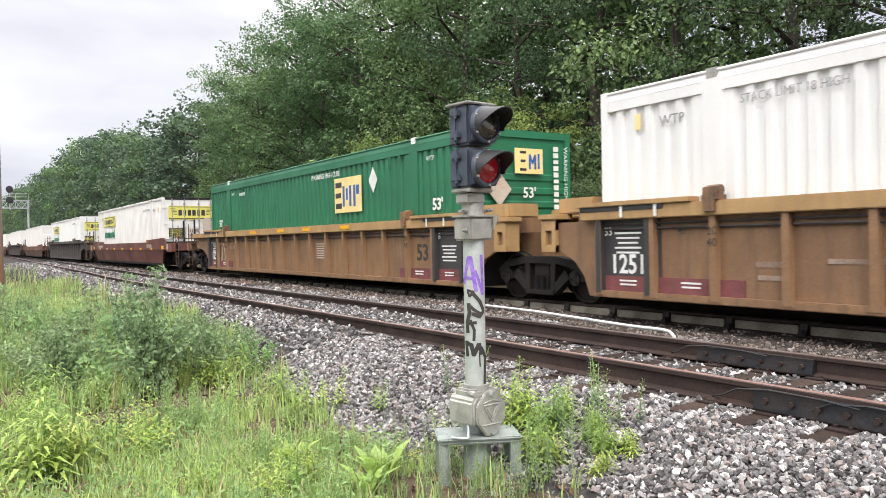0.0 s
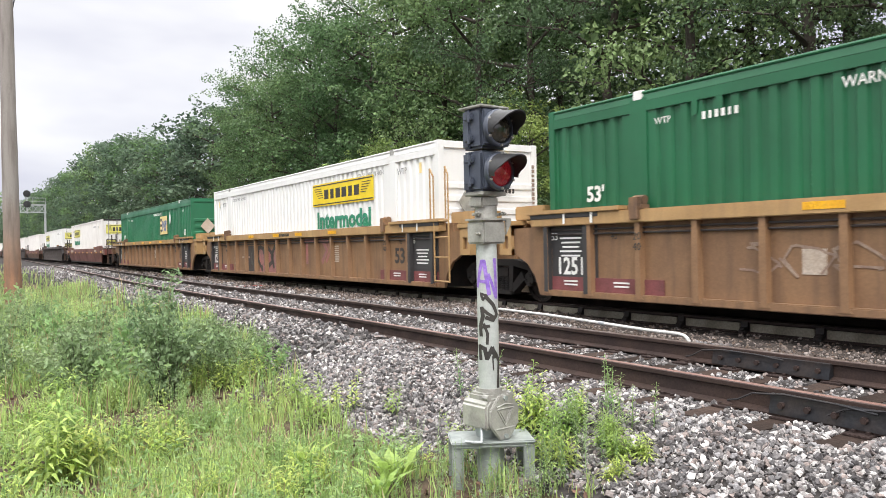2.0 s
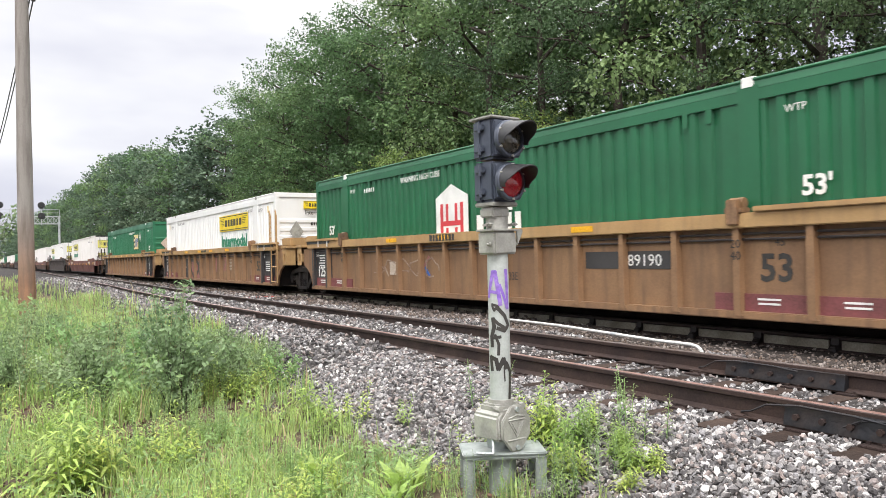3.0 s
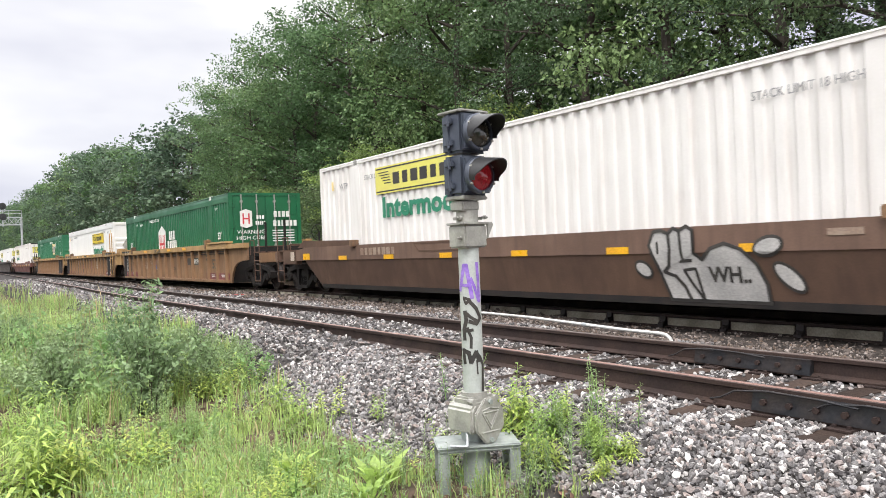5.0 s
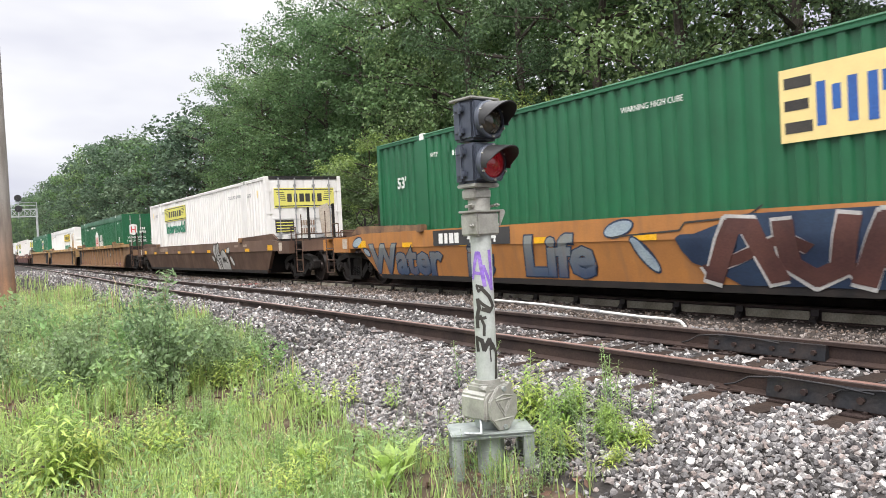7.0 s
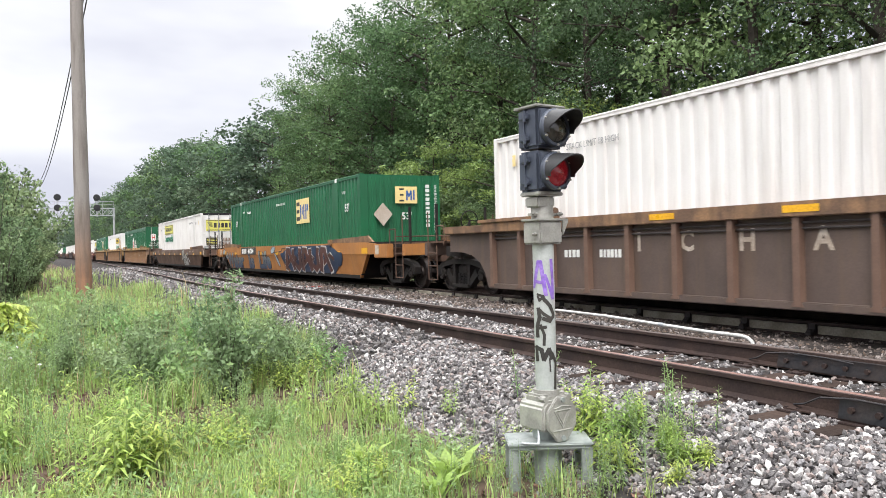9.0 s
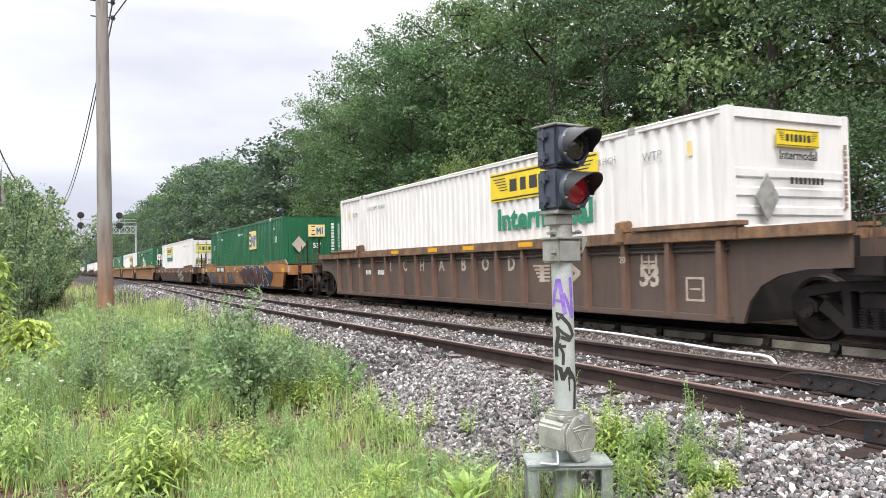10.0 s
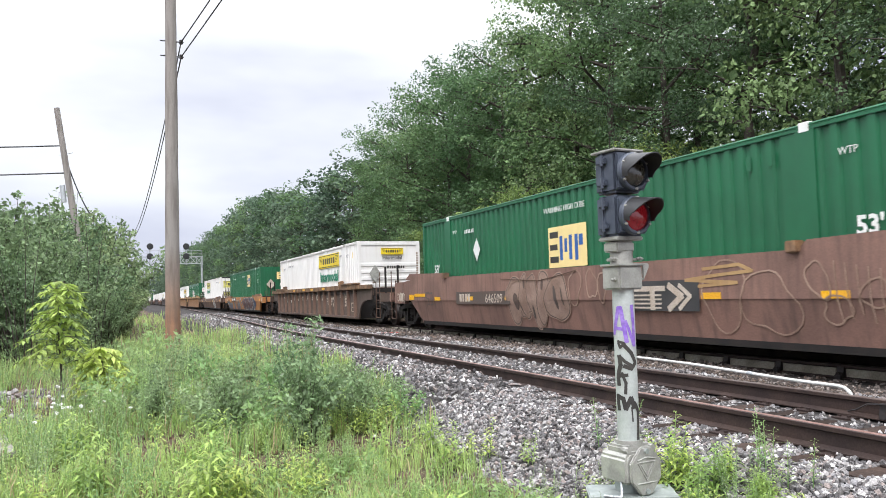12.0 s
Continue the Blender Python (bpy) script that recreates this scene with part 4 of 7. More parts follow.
def coupler_end(car, e, paint, far=False):
    """The platform, sills, steps and coupler beyond a well's end."""
    bm = bmesh.new()
    box(bm, -0.33, 0.33, *sorted((e * 8.9, e * 11.15)), 0.68, 1.02, 0.015)
    box(bm, -1.28, 1.28, *sorted((e * 9.62, e * 10.25)), 0.84, 1.08, 0.015)
    part("centre_sill", bm, M_TRUCK if paint is not M_ORANGE2 else M_BROWN_LOW, car)
    bm = bmesh.new()
    box(bm, -1.38, 1.38, *sorted((e * 11.0, e * 11.14)), 0.86, 1.16, 0.012)
    part("end_sill", bm, paint, car)
    bm = bmesh.new()
    for k in range(7):
        yy = 10.32 + k * 0.1
        box(bm, -1.3, 1.3, *sorted((e * yy, e * (yy + 0.06))), 1.16, 1.2)
    part("walkway", bm, M_BROWN_LOW, car, "slatted steel end walkway")
    bm = bmesh.new()
    box(bm, -0.1, 0.1, *sorted((e * 11.1, e * 11.55)), 0.72, 0.9, 0.02)
    prism(bm, [(-0.18, 0.62), (0.14, 0.62), (0.2, 0.8), (0.14, 1.0), (-0.18, 1.0)], e * 11.5, e * 11.82, axis="y")
    part("coupler", bm, M_WHEEL, car)
    for s in (-1, 1):
        x = s * 1.36
        tubes("step_ladder", [[(x, e * 10.55, 1.16), (x, e * 10.55, 0.30), (x, e * 10.98, 0.30), (x, e * 10.98, 1.9)],
                              [(x, e * 10.55, 0.62), (x, e * 10.98, 0.62)], [(x, e * 10.55, 0.92), (x, e * 10.98, 0.92)],
                              [(x, e * 10.55, 1.1), (x, e * 10.55, 1.55), (x, e * 10.2, 1.55), (x, e * 10.2, 1.1)]], 0.016, M_BROWN_LOW, car, "thin steel steps and grab irons")
        bm = bmesh.new()
        box(bm, s * 1.1, s * 1.16, *sorted((e * 10.93, e * 11.0)), 1.16, 2.1, 0.01) if s > 0 else box(bm, s * 1.16, s * 1.1, *sorted((e * 10.93, e * 11.0)), 1.16, 2.1, 0.01)
        part("stanchion", bm, M_TRUCK, car)
    tubes("handrail", [[(-1.25, e * 10.3, 1.2), (-1.25, e * 10.3, 1.36), (1.25, e * 10.3, 1.36), (1.25, e * 10.3, 1.2)]], 0.018, M_BROWN_LOW, car)
    tubes("brake_pipe", [[(-0.3, e * 10.6, 0.75), (-0.55, e * 11.2, 0.6), (-0.35, e * 11.7, 0.45)]], 0.022, M_TRUCK, car)
    if e < 0:
        bm = bmesh.new()
        for k in range(16):
            a, b = 2 * math.pi * k / 16, 2 * math.pi * (k + 1) / 16
            rod(bm, (0.7 + 0.26 * math.cos(a), e * 10.85, 1.75 + 0.26 * math.sin(a)), (0.7 + 0.26 * math.cos(b), e * 10.85, 1.75 + 0.26 * math.sin(b)), 0.015, n=6)
        for k in range(3):
            a = 2.09 * k
            rod(bm, (0.7, e * 10.85, 1.75), (0.7 + 0.26 * math.cos(a), e * 10.85, 1.75 + 0.26 * math.sin(a)), 0.012, n=6)
        rod(bm, (0.7, e * 10.85, 1.1), (0.7, e * 10.85, 1.75), 0.035)
        part("brake_wheel", bm, M_TRUCK, car)
    truck(car, e * 9.95, keyed=not far)


FENDER = [(8.15, 0.20), (8.30, 0.20), (8.42, 0.50), (8.62, 0.72), (8.92, 0.86), (9.30, 0.93), (9.30, 1.33), (8.15, 1.33)]


def articulated_end(car, e, paint, carries, with_ladder):
    """The shared joint between two units: fenders, cast posts with slots, and the span bolster."""
    for s in (-1, 1):
        bm = bmesh.new()
        prism(bm, [(e * p, q) for p, q in FENDER], s * 1.36, s * 1.30)
        part("fender", bm, paint, car)
        bm = bmesh.new()
        y0, y1 = sorted((e * 8.98, e * 9.34))
        x0, x1 = sorted((s * 1.42, s * 1.12))
        for a, b, c, d in ((y0, y0 + 0.11, 0.86, 1.38), (y1 - 0.11, y1, 0.86, 1.38), (y0, y1, 0.86, 0.98), (y0, y1, 1.2, 1.38)):
            box(bm, x0, x1, a, b, c, d, 0.01)
        box(bm, x0 - 0.03, x1 + 0.03, y0 - 0.05, y1 + 0.05, 1.38, 1.47, 0.015)
        part("cast_post", bm, M_CHORD if paint is M_ORANGE else paint, car, "cast end post with a slot")
    bm = bmesh.new()
    box(bm, -1.3, 1.3, *sorted((e * 8.2, e * 8.6)), 1.0, 1.5, 0.02)
    box(bm, -0.5, 0.5, *sorted((e * 8.5, e * 9.6)), 0.68, 1.2, 0.02)
    part("end_bulkhead", bm, paint, car)
    bm = bmesh.new()
    box(bm, -1.2, -0.5, *sorted((e * 8.35, e * 9.15)), 1.47, 1.72, 0.02)
    part("deck_box", bm, M_CHORD, car)
    bm = bmesh.new()
    box(bm, 0.5, 1.2, *sorted((e * 8.35, e * 9.15)), 1.47, 1.64, 0.02)
    part("deck_box", bm, M_CHORD, car)
    if with_ladder:
        x = -1.5
        tubes("ladder", [[(x, e * 8.18, 0.32), (x, e * 8.18, 2.45), (x, e * 8.05, 2.62), (x, e * 8.05, 1.6)], [(x, e * 8.72, 0.32), (x, e * 8.72, 2.45), (x, e * 8.62, 2.62), (x, e * 8.62, 1.6)],
                         [(x, e * 8.18, 0.34), (x, e * 8.72, 0.34)], [(x, e * 8.18, 0.82), (x, e * 8.72, 0.82)], [(x, e * 8.18, 1.22), (x, e * 8.72, 1.22)], [(x, e * 8.18, 1.55), (x, e * 8.72, 1.55)]], 0.019, M_CHORD, car, "bent tube ladder")
    if carries:
        truck(car, e * 9.80)


def post_car(name, y, paint, chord, label, ends, black=False, marks=None, group="well cars of the train", far=False):
    """A well car with upright posts on its sides."""
    car = thing(name, MAIN_X, y, 0.0, label, "railway wagon", group)
    moving.append((car, MAIN_X, y))
    bm = bmesh.new()
    prism(bm, [(-0.09, 0.24), (0.09, 0.24), (0.05, 0.30), (0.045, 1.34), (-0.045, 1.34), (-0.05, 0.30)], -0.11, 0.0)
    post = None
    for s in (-1, 1):
        b2 = bmesh.new()
        box(b2, *sorted((s * 1.32, s * 1.36)), -8.15, 8.15, 0.22, 1.34)
        box(b2, *sorted((s * 1.30, s * 1.46)), -8.15, 8.15, 0.20, 0.30, 0.012)
        part("side", b2, paint, car)
        b2 = bmesh.new()
        box(b2, *sorted((s * 1.31, s * 1.50)), -8.35, 8.35, 1.34, 1.53, 0.012)
        part("top_chord", b2, chord, car, "rubbed top chord")
        b2 = bmesh.new()
        for zz in (1.20, 1.27):
            rod(b2, (s * 1.385, -8.1, zz), (s * 1.385, 8.1, zz), 0.018, n=6)
        part("brake_rod", b2, M_GREY_CAR, car)
        for k in range(17):
            yy = -8.0 + k
            m = pose(s * 1.36, yy, 0, 0, 0, 0 if s < 0 else 180)
            if post is None:
                post = part("post", bm, paint if chord is not M_BROWN_EDGE else M_BROWN, car)
                post.matrix_basis = m
            else:
                again(post, car, m)
        for e in (-1, 1):
            b2 = bmesh.new()
            yy = e * 6.0
            box(b2, *sorted((s * 1.33, s * 1.52)), yy - 0.13, yy + 0.13, 1.53, 1.60, 0.01)
            rod(b2, (s * 1.40, yy - 0.1, 1.66), (s * 1.40, yy + 0.1, 1.66), 0.07, n=8)
            box(b2, *sorted((s * 1.44, s * 1.54)), yy - 0.09, yy + 0.09, 1.38, 1.7, 0.012)
            part("container_guide", b2, M_BROWN_EDGE, car, "rusty hinged container guide")
            b2 = bmesh.new()
            box(b2, *sorted((s * 1.3, s * 1.54)), *sorted((e * 6.3, e * 8.4)), 1.532, 1.60, 0.01)
            part("chord_cap", b2, chord if not black else M_CHORD, car)
    bm = bmesh.new()
    box(bm, -1.32, 1.32, -8.15, 8.15, 0.20, 0.30)
    for e in (-1, 1):
        box(bm, -1.32, 1.32, *sorted((e * 8.12, e * 8.2)), 0.2, 1.4)
    part("well_floor", bm, M_TRUCK, car)
    for e, kind in zip((-1, 1), ends):
        if kind == "coupler":
            for s in (-1, 1):
                bm = bmesh.new()
                prism(bm, [(e * p, q) for p, q in FENDER[:-2]] + [(e * 9.9, 0.95), (e * 9.9, 1.34), (e * 8.15, 1.34)], s * 1.36, s * 1.30)
                part("fender", bm, paint, car)
                bm = bmesh.new()
                box(bm, *sorted((s * 1.3, s * 1.48)), *sorted((e * 8.35, e * 9.95)), 1.34, 1.5, 0.012)
                part("chord_end", bm, chord, car)
            coupler_end(car, e, paint, far)
        else:
            articulated_end(car, e, paint, kind != "joined", e < 0 and kind == "carries")
    for e in (-1, 1) if not far else ():
        x = -1.3615
        paneled = e > 0 or marks is not marks_u3
        if black:
            if paneled:
                bm = bmesh.new()
                box(bm, -1.375, -1.361, *sorted((e * 6.9, e * 8.12)), 0.30, 1.335)
                panel = part("black_panel", bm, M_BLACK, car, "black stencilled end panel")
                bm = bmesh.new()
                for yy in (7.02, 7.95):
                    box(bm, -1.475, -1.37, *sorted((e * yy, e * (yy + 0.11))), 0.26, 1.336, 0.01)
                box(bm, -1.51, -1.36, *sorted((e * 6.75, e * 8.35)), 1.46, 1.535, 0.006)
                part("black_post", bm, M_BLACK, panel)
                decal("tick_marks", [rect(0, 0, 0.05, 0.17), rect(0.62, 0, 0.05, 0.17)], car, M_LETWHITE, (-1.512, e * 7.2 + 0.3, 1.45))
            bm = bmesh.new()
            box(bm, -1.382, -1.361, *sorted((e * 5.6, e * 8.12)), 0.30, 0.52)
            part("maroon_band", bm, M_MAROON, car, "faded maroon sill band")
            decal("notice", [rect(0, 0.035, 0.32, 0.025), rect(0, -0.02, 0.3, 0.025)], car, M_LETWHITE, (-1.384, e * 7.5, 0.42))
            decal("notice", [rect(0, 0.035, 0.32, 0.025), rect(0, -0.02, 0.3, 0.025)], car, M_LETWHITE, (-1.384, e * 6.4, 0.42))
            if paneled:
                decal("stencil_lines", [rect(0, 0.14 - 0.07 * k, 0.5 - 0.06 * (k % 3), 0.028) for k in range(5)], car, M_LETWHITE, (-1.377, e * 7.5, 0.83 if e < 0 else 1.0), thick=0.003)
            if paneled:
                lettering("53" if e > 0 else "48", 0.12, car, M_LETWHITE, (-1.378, e * 7.5 + 0.38, 1.17))
            if e > 0:
                lettering("1251", 0.27, car, M_LETWHITE, (-1.378, e * 7.5, 0.70), heavy=0.008, wide=0.9)
            lettering("20", 0.11, car, M_INK, (-1.475, e * 6.0, 1.15))
            lettering("40", 0.11, car, M_INK, (-1.475, e * 6.0, 1.0))
            lettering("45", 0.1, car, M_INK, (-1.363, e * 6.55, 1.16))
        lettering("53", 0.33, car, M_INK if black else M_LETTAN, (-1.363, e * 6.5 if e < 0 else 5.5, 0.85), heavy=0.012) if e < 0 else None
        decal("reflector", [rect(0, 0, 0.5, 0.09)], car, M_REFL, (-1.502, e * 3.2, 1.44))
        decal("reflector", [rect(0, 0, 0.5, 0.09)], car, M_REFL, (-1.502, e * 0.9, 1.44))
    if marks:
        marks(car)
    return car


def smooth_car(name, y, paint, low, label, marks=None, group="well cars of the train", far=False, top=1.24):
    """A well car with plain plate sides, folded at the waist and cut up at both ends."""
    car = thing(name, MAIN_X, y, 0.0, label, "railway wagon", group)
    moving.append((car, MAIN_X, y))
    for s in (-1, 1):
        bm = bmesh.new()
        prism(bm, [(-9.4, 0.90), (9.4, 0.90), (9.4, top - 0.06), (8.7, top), (-8.7, top), (-9.4, top - 0.06)], s * 1.47, s * 1.36)
        part("upper_side", bm, paint, car)
        bm = bmesh.new()
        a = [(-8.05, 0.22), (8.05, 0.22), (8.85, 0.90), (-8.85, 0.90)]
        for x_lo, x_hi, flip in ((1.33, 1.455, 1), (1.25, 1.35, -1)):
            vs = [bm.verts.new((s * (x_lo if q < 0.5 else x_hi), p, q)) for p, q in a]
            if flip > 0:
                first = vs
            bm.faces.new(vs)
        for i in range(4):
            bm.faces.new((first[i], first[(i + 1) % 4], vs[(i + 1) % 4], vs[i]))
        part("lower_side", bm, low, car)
        for e in (-1, 1):
            bm = bmesh.new()
            prism(bm, [(e * 6.05, top), (e * 6.2, top + 0.12), (e * 8.9, top + 0.18), (e * 9.3, top)], s * 1.46, s * 1.40)
            part("end_coaming", bm, low if paint is not M_ORANGE2 else M_BROWN_EDGE, car)
            bm = bmesh.new()
            box(bm, *sorted((s * 1.38, s * 1.54)), e * 6.0 - 0.1, e * 6.0 + 0.1, top - 0.04, top + 0.12, 0.015)
            part("container_guide", bm, M_BROWN_EDGE, car)
            bm = bmesh.new()
            box(bm, *sorted((s * 1.3, s * 1.48)), *sorted((e * 9.4, e * 10.3)), 0.80, top - 0.06, 0.02)
            part("end_box", bm, low, car)
        for k in range(7):
            decal("reflector", [rect(-6.6 + 2.2 * k, 0, 0.42, 0.1)], car, M_REFL, (s * 1.471, 0, 0.95), SIDE if s < 0 else SIDE @ Matrix.Rotation(math.pi, 4, "Y"))
    bm = bmesh.new()
    box(bm, -1.35, 1.35, -8.05, 8.05, 0.20, 0.30)
    for e in (-1, 1):
        box(bm, -1.35, 1.35, *sorted((e * 8.12, e * 8.2)), 0.3, 1.25)
        box(bm, -1.3, 1.3, *sorted((e * 8.2, e * 9.6)), 1.02, 1.14)
    part("well_floor", bm, M_TRUCK, car)
    for e in (-1, 1):
        coupler_end(car, e, paint, far)
        if not far:
            decal("end_reflector", [rect(0, 0, 0.42, 0.16)], car, M_REFL, (-1.474, e * 8.72, 1.0))
            decal("white_plate", [rect(0, 0, 0.24, 0.24)], car, M_LETTAN, (-1.484, e * 9.62, 1.02))
    if marks:
        marks(car)
        for ob in list(car.children):
            if ob.name.startswith(("graffiti", "sprayed", "scratch", "size_mark")):
                lay_on_fold(ob)
    return car


def lay_on_fold(ob):
    """Bend flat paint to the plate side, which is folded in below its waist, and end it at the sill."""
    bm = bmesh.new()
    bm.from_mesh(ob.data)
    for z, cut in ((0.90, False), (0.235, True)):
        bmesh.ops.bisect_plane(bm, geom=bm.verts[:] + bm.edges[:] + bm.faces[:], plane_co=(0, 0, z), plane_no=(0, 0, 1), clear_inner=cut)
    for v in bm.verts:
        if v.co.z < 0.899:
            v.co.x += (0.90 - v.co.z) * 0.184 + 0.012
    bm.to_mesh(ob.data)
    bm.free()


def graffiti(car, word, cap, y, z, x, fill, edge, wide=1.0, name="graffiti"):
    lettering(word, cap, car, M_SPRAYNAVY if edge is M_INK else edge, (x, y, z), name=name, heavy=cap * 0.085, wide=wide, slant=0.12, label="sprayed fat letters with a dark outline")
    lettering(word, cap, car, fill, (x - 0.004, y, z), name=name, heavy=cap * 0.05, wide=wide, slant=0.12)


def scrawl(car, y, z, x, w, h, seed, paint, width, n=7, name="graffiti"):
    """Sprayed loops and strokes that spell nothing."""
    rng = random.Random(seed)
    runs = []
    for k in range(n):
        cx = -w / 2 + w * (k + 0.5) / n
        pts, a0 = [], rng.uniform(0, 6)
        for j in range(10):
            a = a0 + j * rng.uniform(0.45, 0.75)
            pts.append((cx + math.cos(a) * w / n * rng.uniform(0.4, 0.62), math.sin(a) * h * rng.uniform(0.3, 0.5)))
        runs += stroke(pts, width)
    return decal(name, runs, car, paint, (x, y, z), thick=0.0025, label="sprayed loops and strokes")


def marks_u1(car):
    decal("number_bars", block_word(8, 1.3, 0.11), car, M_LETFADE, (-1.363, 5.6, 0.98))
    scrawl(car, 6.6, 0.75, -1.364, 0.9, 0.8, 8, M_LETTAN, 0.03, 3)
    decal("notice", [rect(0, 0.2 - 0.06 * k, 0.5, 0.03) for k in range(7)], car, M_LETTAN, (-1.363, -1.5, 0.85))


def marks_u2(car):
    decal("faded_patch", [rect(0, 0, 0.72, 0.85)], car, M_GREY_CAR, (-1.3625, 3.55, 0.72), thick=0.002)
    decal("faded_patch", [rect(0, 0, 1.7, 0.75)], car, M_SPRAYPINK, (-1.3625, 1.95, 0.66), thick=0.002)
    scrawl(car, 2.3, 0.78, -1.366, 2.6, 0.85, 3, M_INK, 0.13, 4)
    decal("faded_mark", [rect(-0.2, 0.27, 1.35, 0.13), rect(-0.55, -0.08, 0.15, 0.6), rect(0.15, -0.08, 0.15, 0.6)] + stroke([(0.5, 0.3), (0.82, 0.0), (0.5, -0.3)], 0.14) + stroke([(0.75, 0.3), (1.05, 0.0), (0.75, -0.3)], 0.08), car, M_SPRAYPINK, (-1.363, -1.75, 0.98), label="faded red bars of a painted mark")
    decal("notice", [rect(0, 0.2 - 0.055 * k, 0.42, 0.03) for k in range(8)], car, M_LETTAN, (-1.363, -3.1, 0.88))
    decal("number_bars", block_word(8, 0.8, 0.08), car, M_INK, (-1.502, 0.2, 1.44))
    decal("small_print", [rect(-0.3, 0, 0.5, 0.07), rect(-0.3, -0.16, 0.45, 0.06), rect(0.75, 0.05, 0.8, 0.06)], car, M_LETFADE, (-1.363, 4.9, 0.72))


def marks_u3(car):
    decal("number_bars", block_word(8, 1.0, 0.13), car, M_INK, (-1.502, 1.0, 1.44))
    decal("number_board", [rect(0, 0, 1.75, 0.26)], car, M_BLACK, (-1.3625, -4.0, 0.95))
    lettering("789190", 0.17, car, M_LETWHITE, (-1.367, -4.3, 0.95), wide=1.1)
    scrawl(car, 2.9, 0.82, -1.364, 3.0, 0.45, 5, M_LETFADE, 0.03, 5)
    decal("cross_mark", stroke([(-0.2, 0.2), (0.2, -0.2)], 0.07), car, M_BLUE, (-1.364, 1.95, 0.85))
    decal("cross_mark", stroke([(-0.2, -0.2), (0.2, 0.2)], 0.07), car, M_SPRAYPINK, (-1.3645, 1.95, 0.85))
    lettering("NW633E", 0.14, car, M_INK, (-1.363, -1.0, 0.68), wide=0.9)
    decal("notice", [rect(0, 0, 0.3, 0.3)], car, M_LETTAN, (-1.363, 3.4, 0.8))


def marks_ichabod(car):
    for k, ch in zip((3.83, 2.85, 1.8, 0.7, -0.4, -1.4, -2.45), "ICHABOD"):
        lettering(ch, 0.28, car, M_LETTAN, (-1.363, k, 1.08), heavy=0.012, wide=0.95)
    decal("number_bars", block_word(6, 0.55, 0.13), car, M_LETWHITE, (-1.364, 4.5, 0.9))
    decal("number_bars", block_word(4, 0.45, 0.13), car, M_LETWHITE, (-1.364, 5.5, 0.9))
    decal("faded_mark", [rect(-0.1, 0.14 - 0.07 * k, 1.1 - 0.1 * k, 0.04) for k in range(5)] + [rect(-0.35, -0.02, 0.14, 0.3), rect(0.1, -0.02, 0.14, 0.3)] + stroke([(0.5, 0.17), (0.8, 0.0), (0.5, -0.17)], 0.1), car, M_LETTAN, (-1.363, -3.9, 0.88), label="worn white bars of a painted mark")
    decal("shield_mark", stroke([(-0.16, 0.2), (0.16, 0.2), (0.16, -0.05), (0, -0.2), (-0.16, -0.05), (-0.16, 0.2)], 0.035) + [rect(0, 0.02, 0.03, 0.3), rect(0, 0.06, 0.25, 0.03)], car, M_LETTAN, (-1.363, -6.5, 1.0))
    decal("square_mark", stroke([(-0.16, 0.16), (0.16, 0.16), (0.16, -0.16), (-0.16, -0.16), (-0.16, 0.16)], 0.035) + [rect(0, 0, 0.2, 0.03)], car, M_LETTAN, (-1.363, -7.45, 0.65))
    lettering("20", 0.11, car, M_LETTAN, (-1.475, -6.0, 1.1))
    lettering("40", 0.11, car, M_LETTAN, (-1.475, 6.0, 1.1))


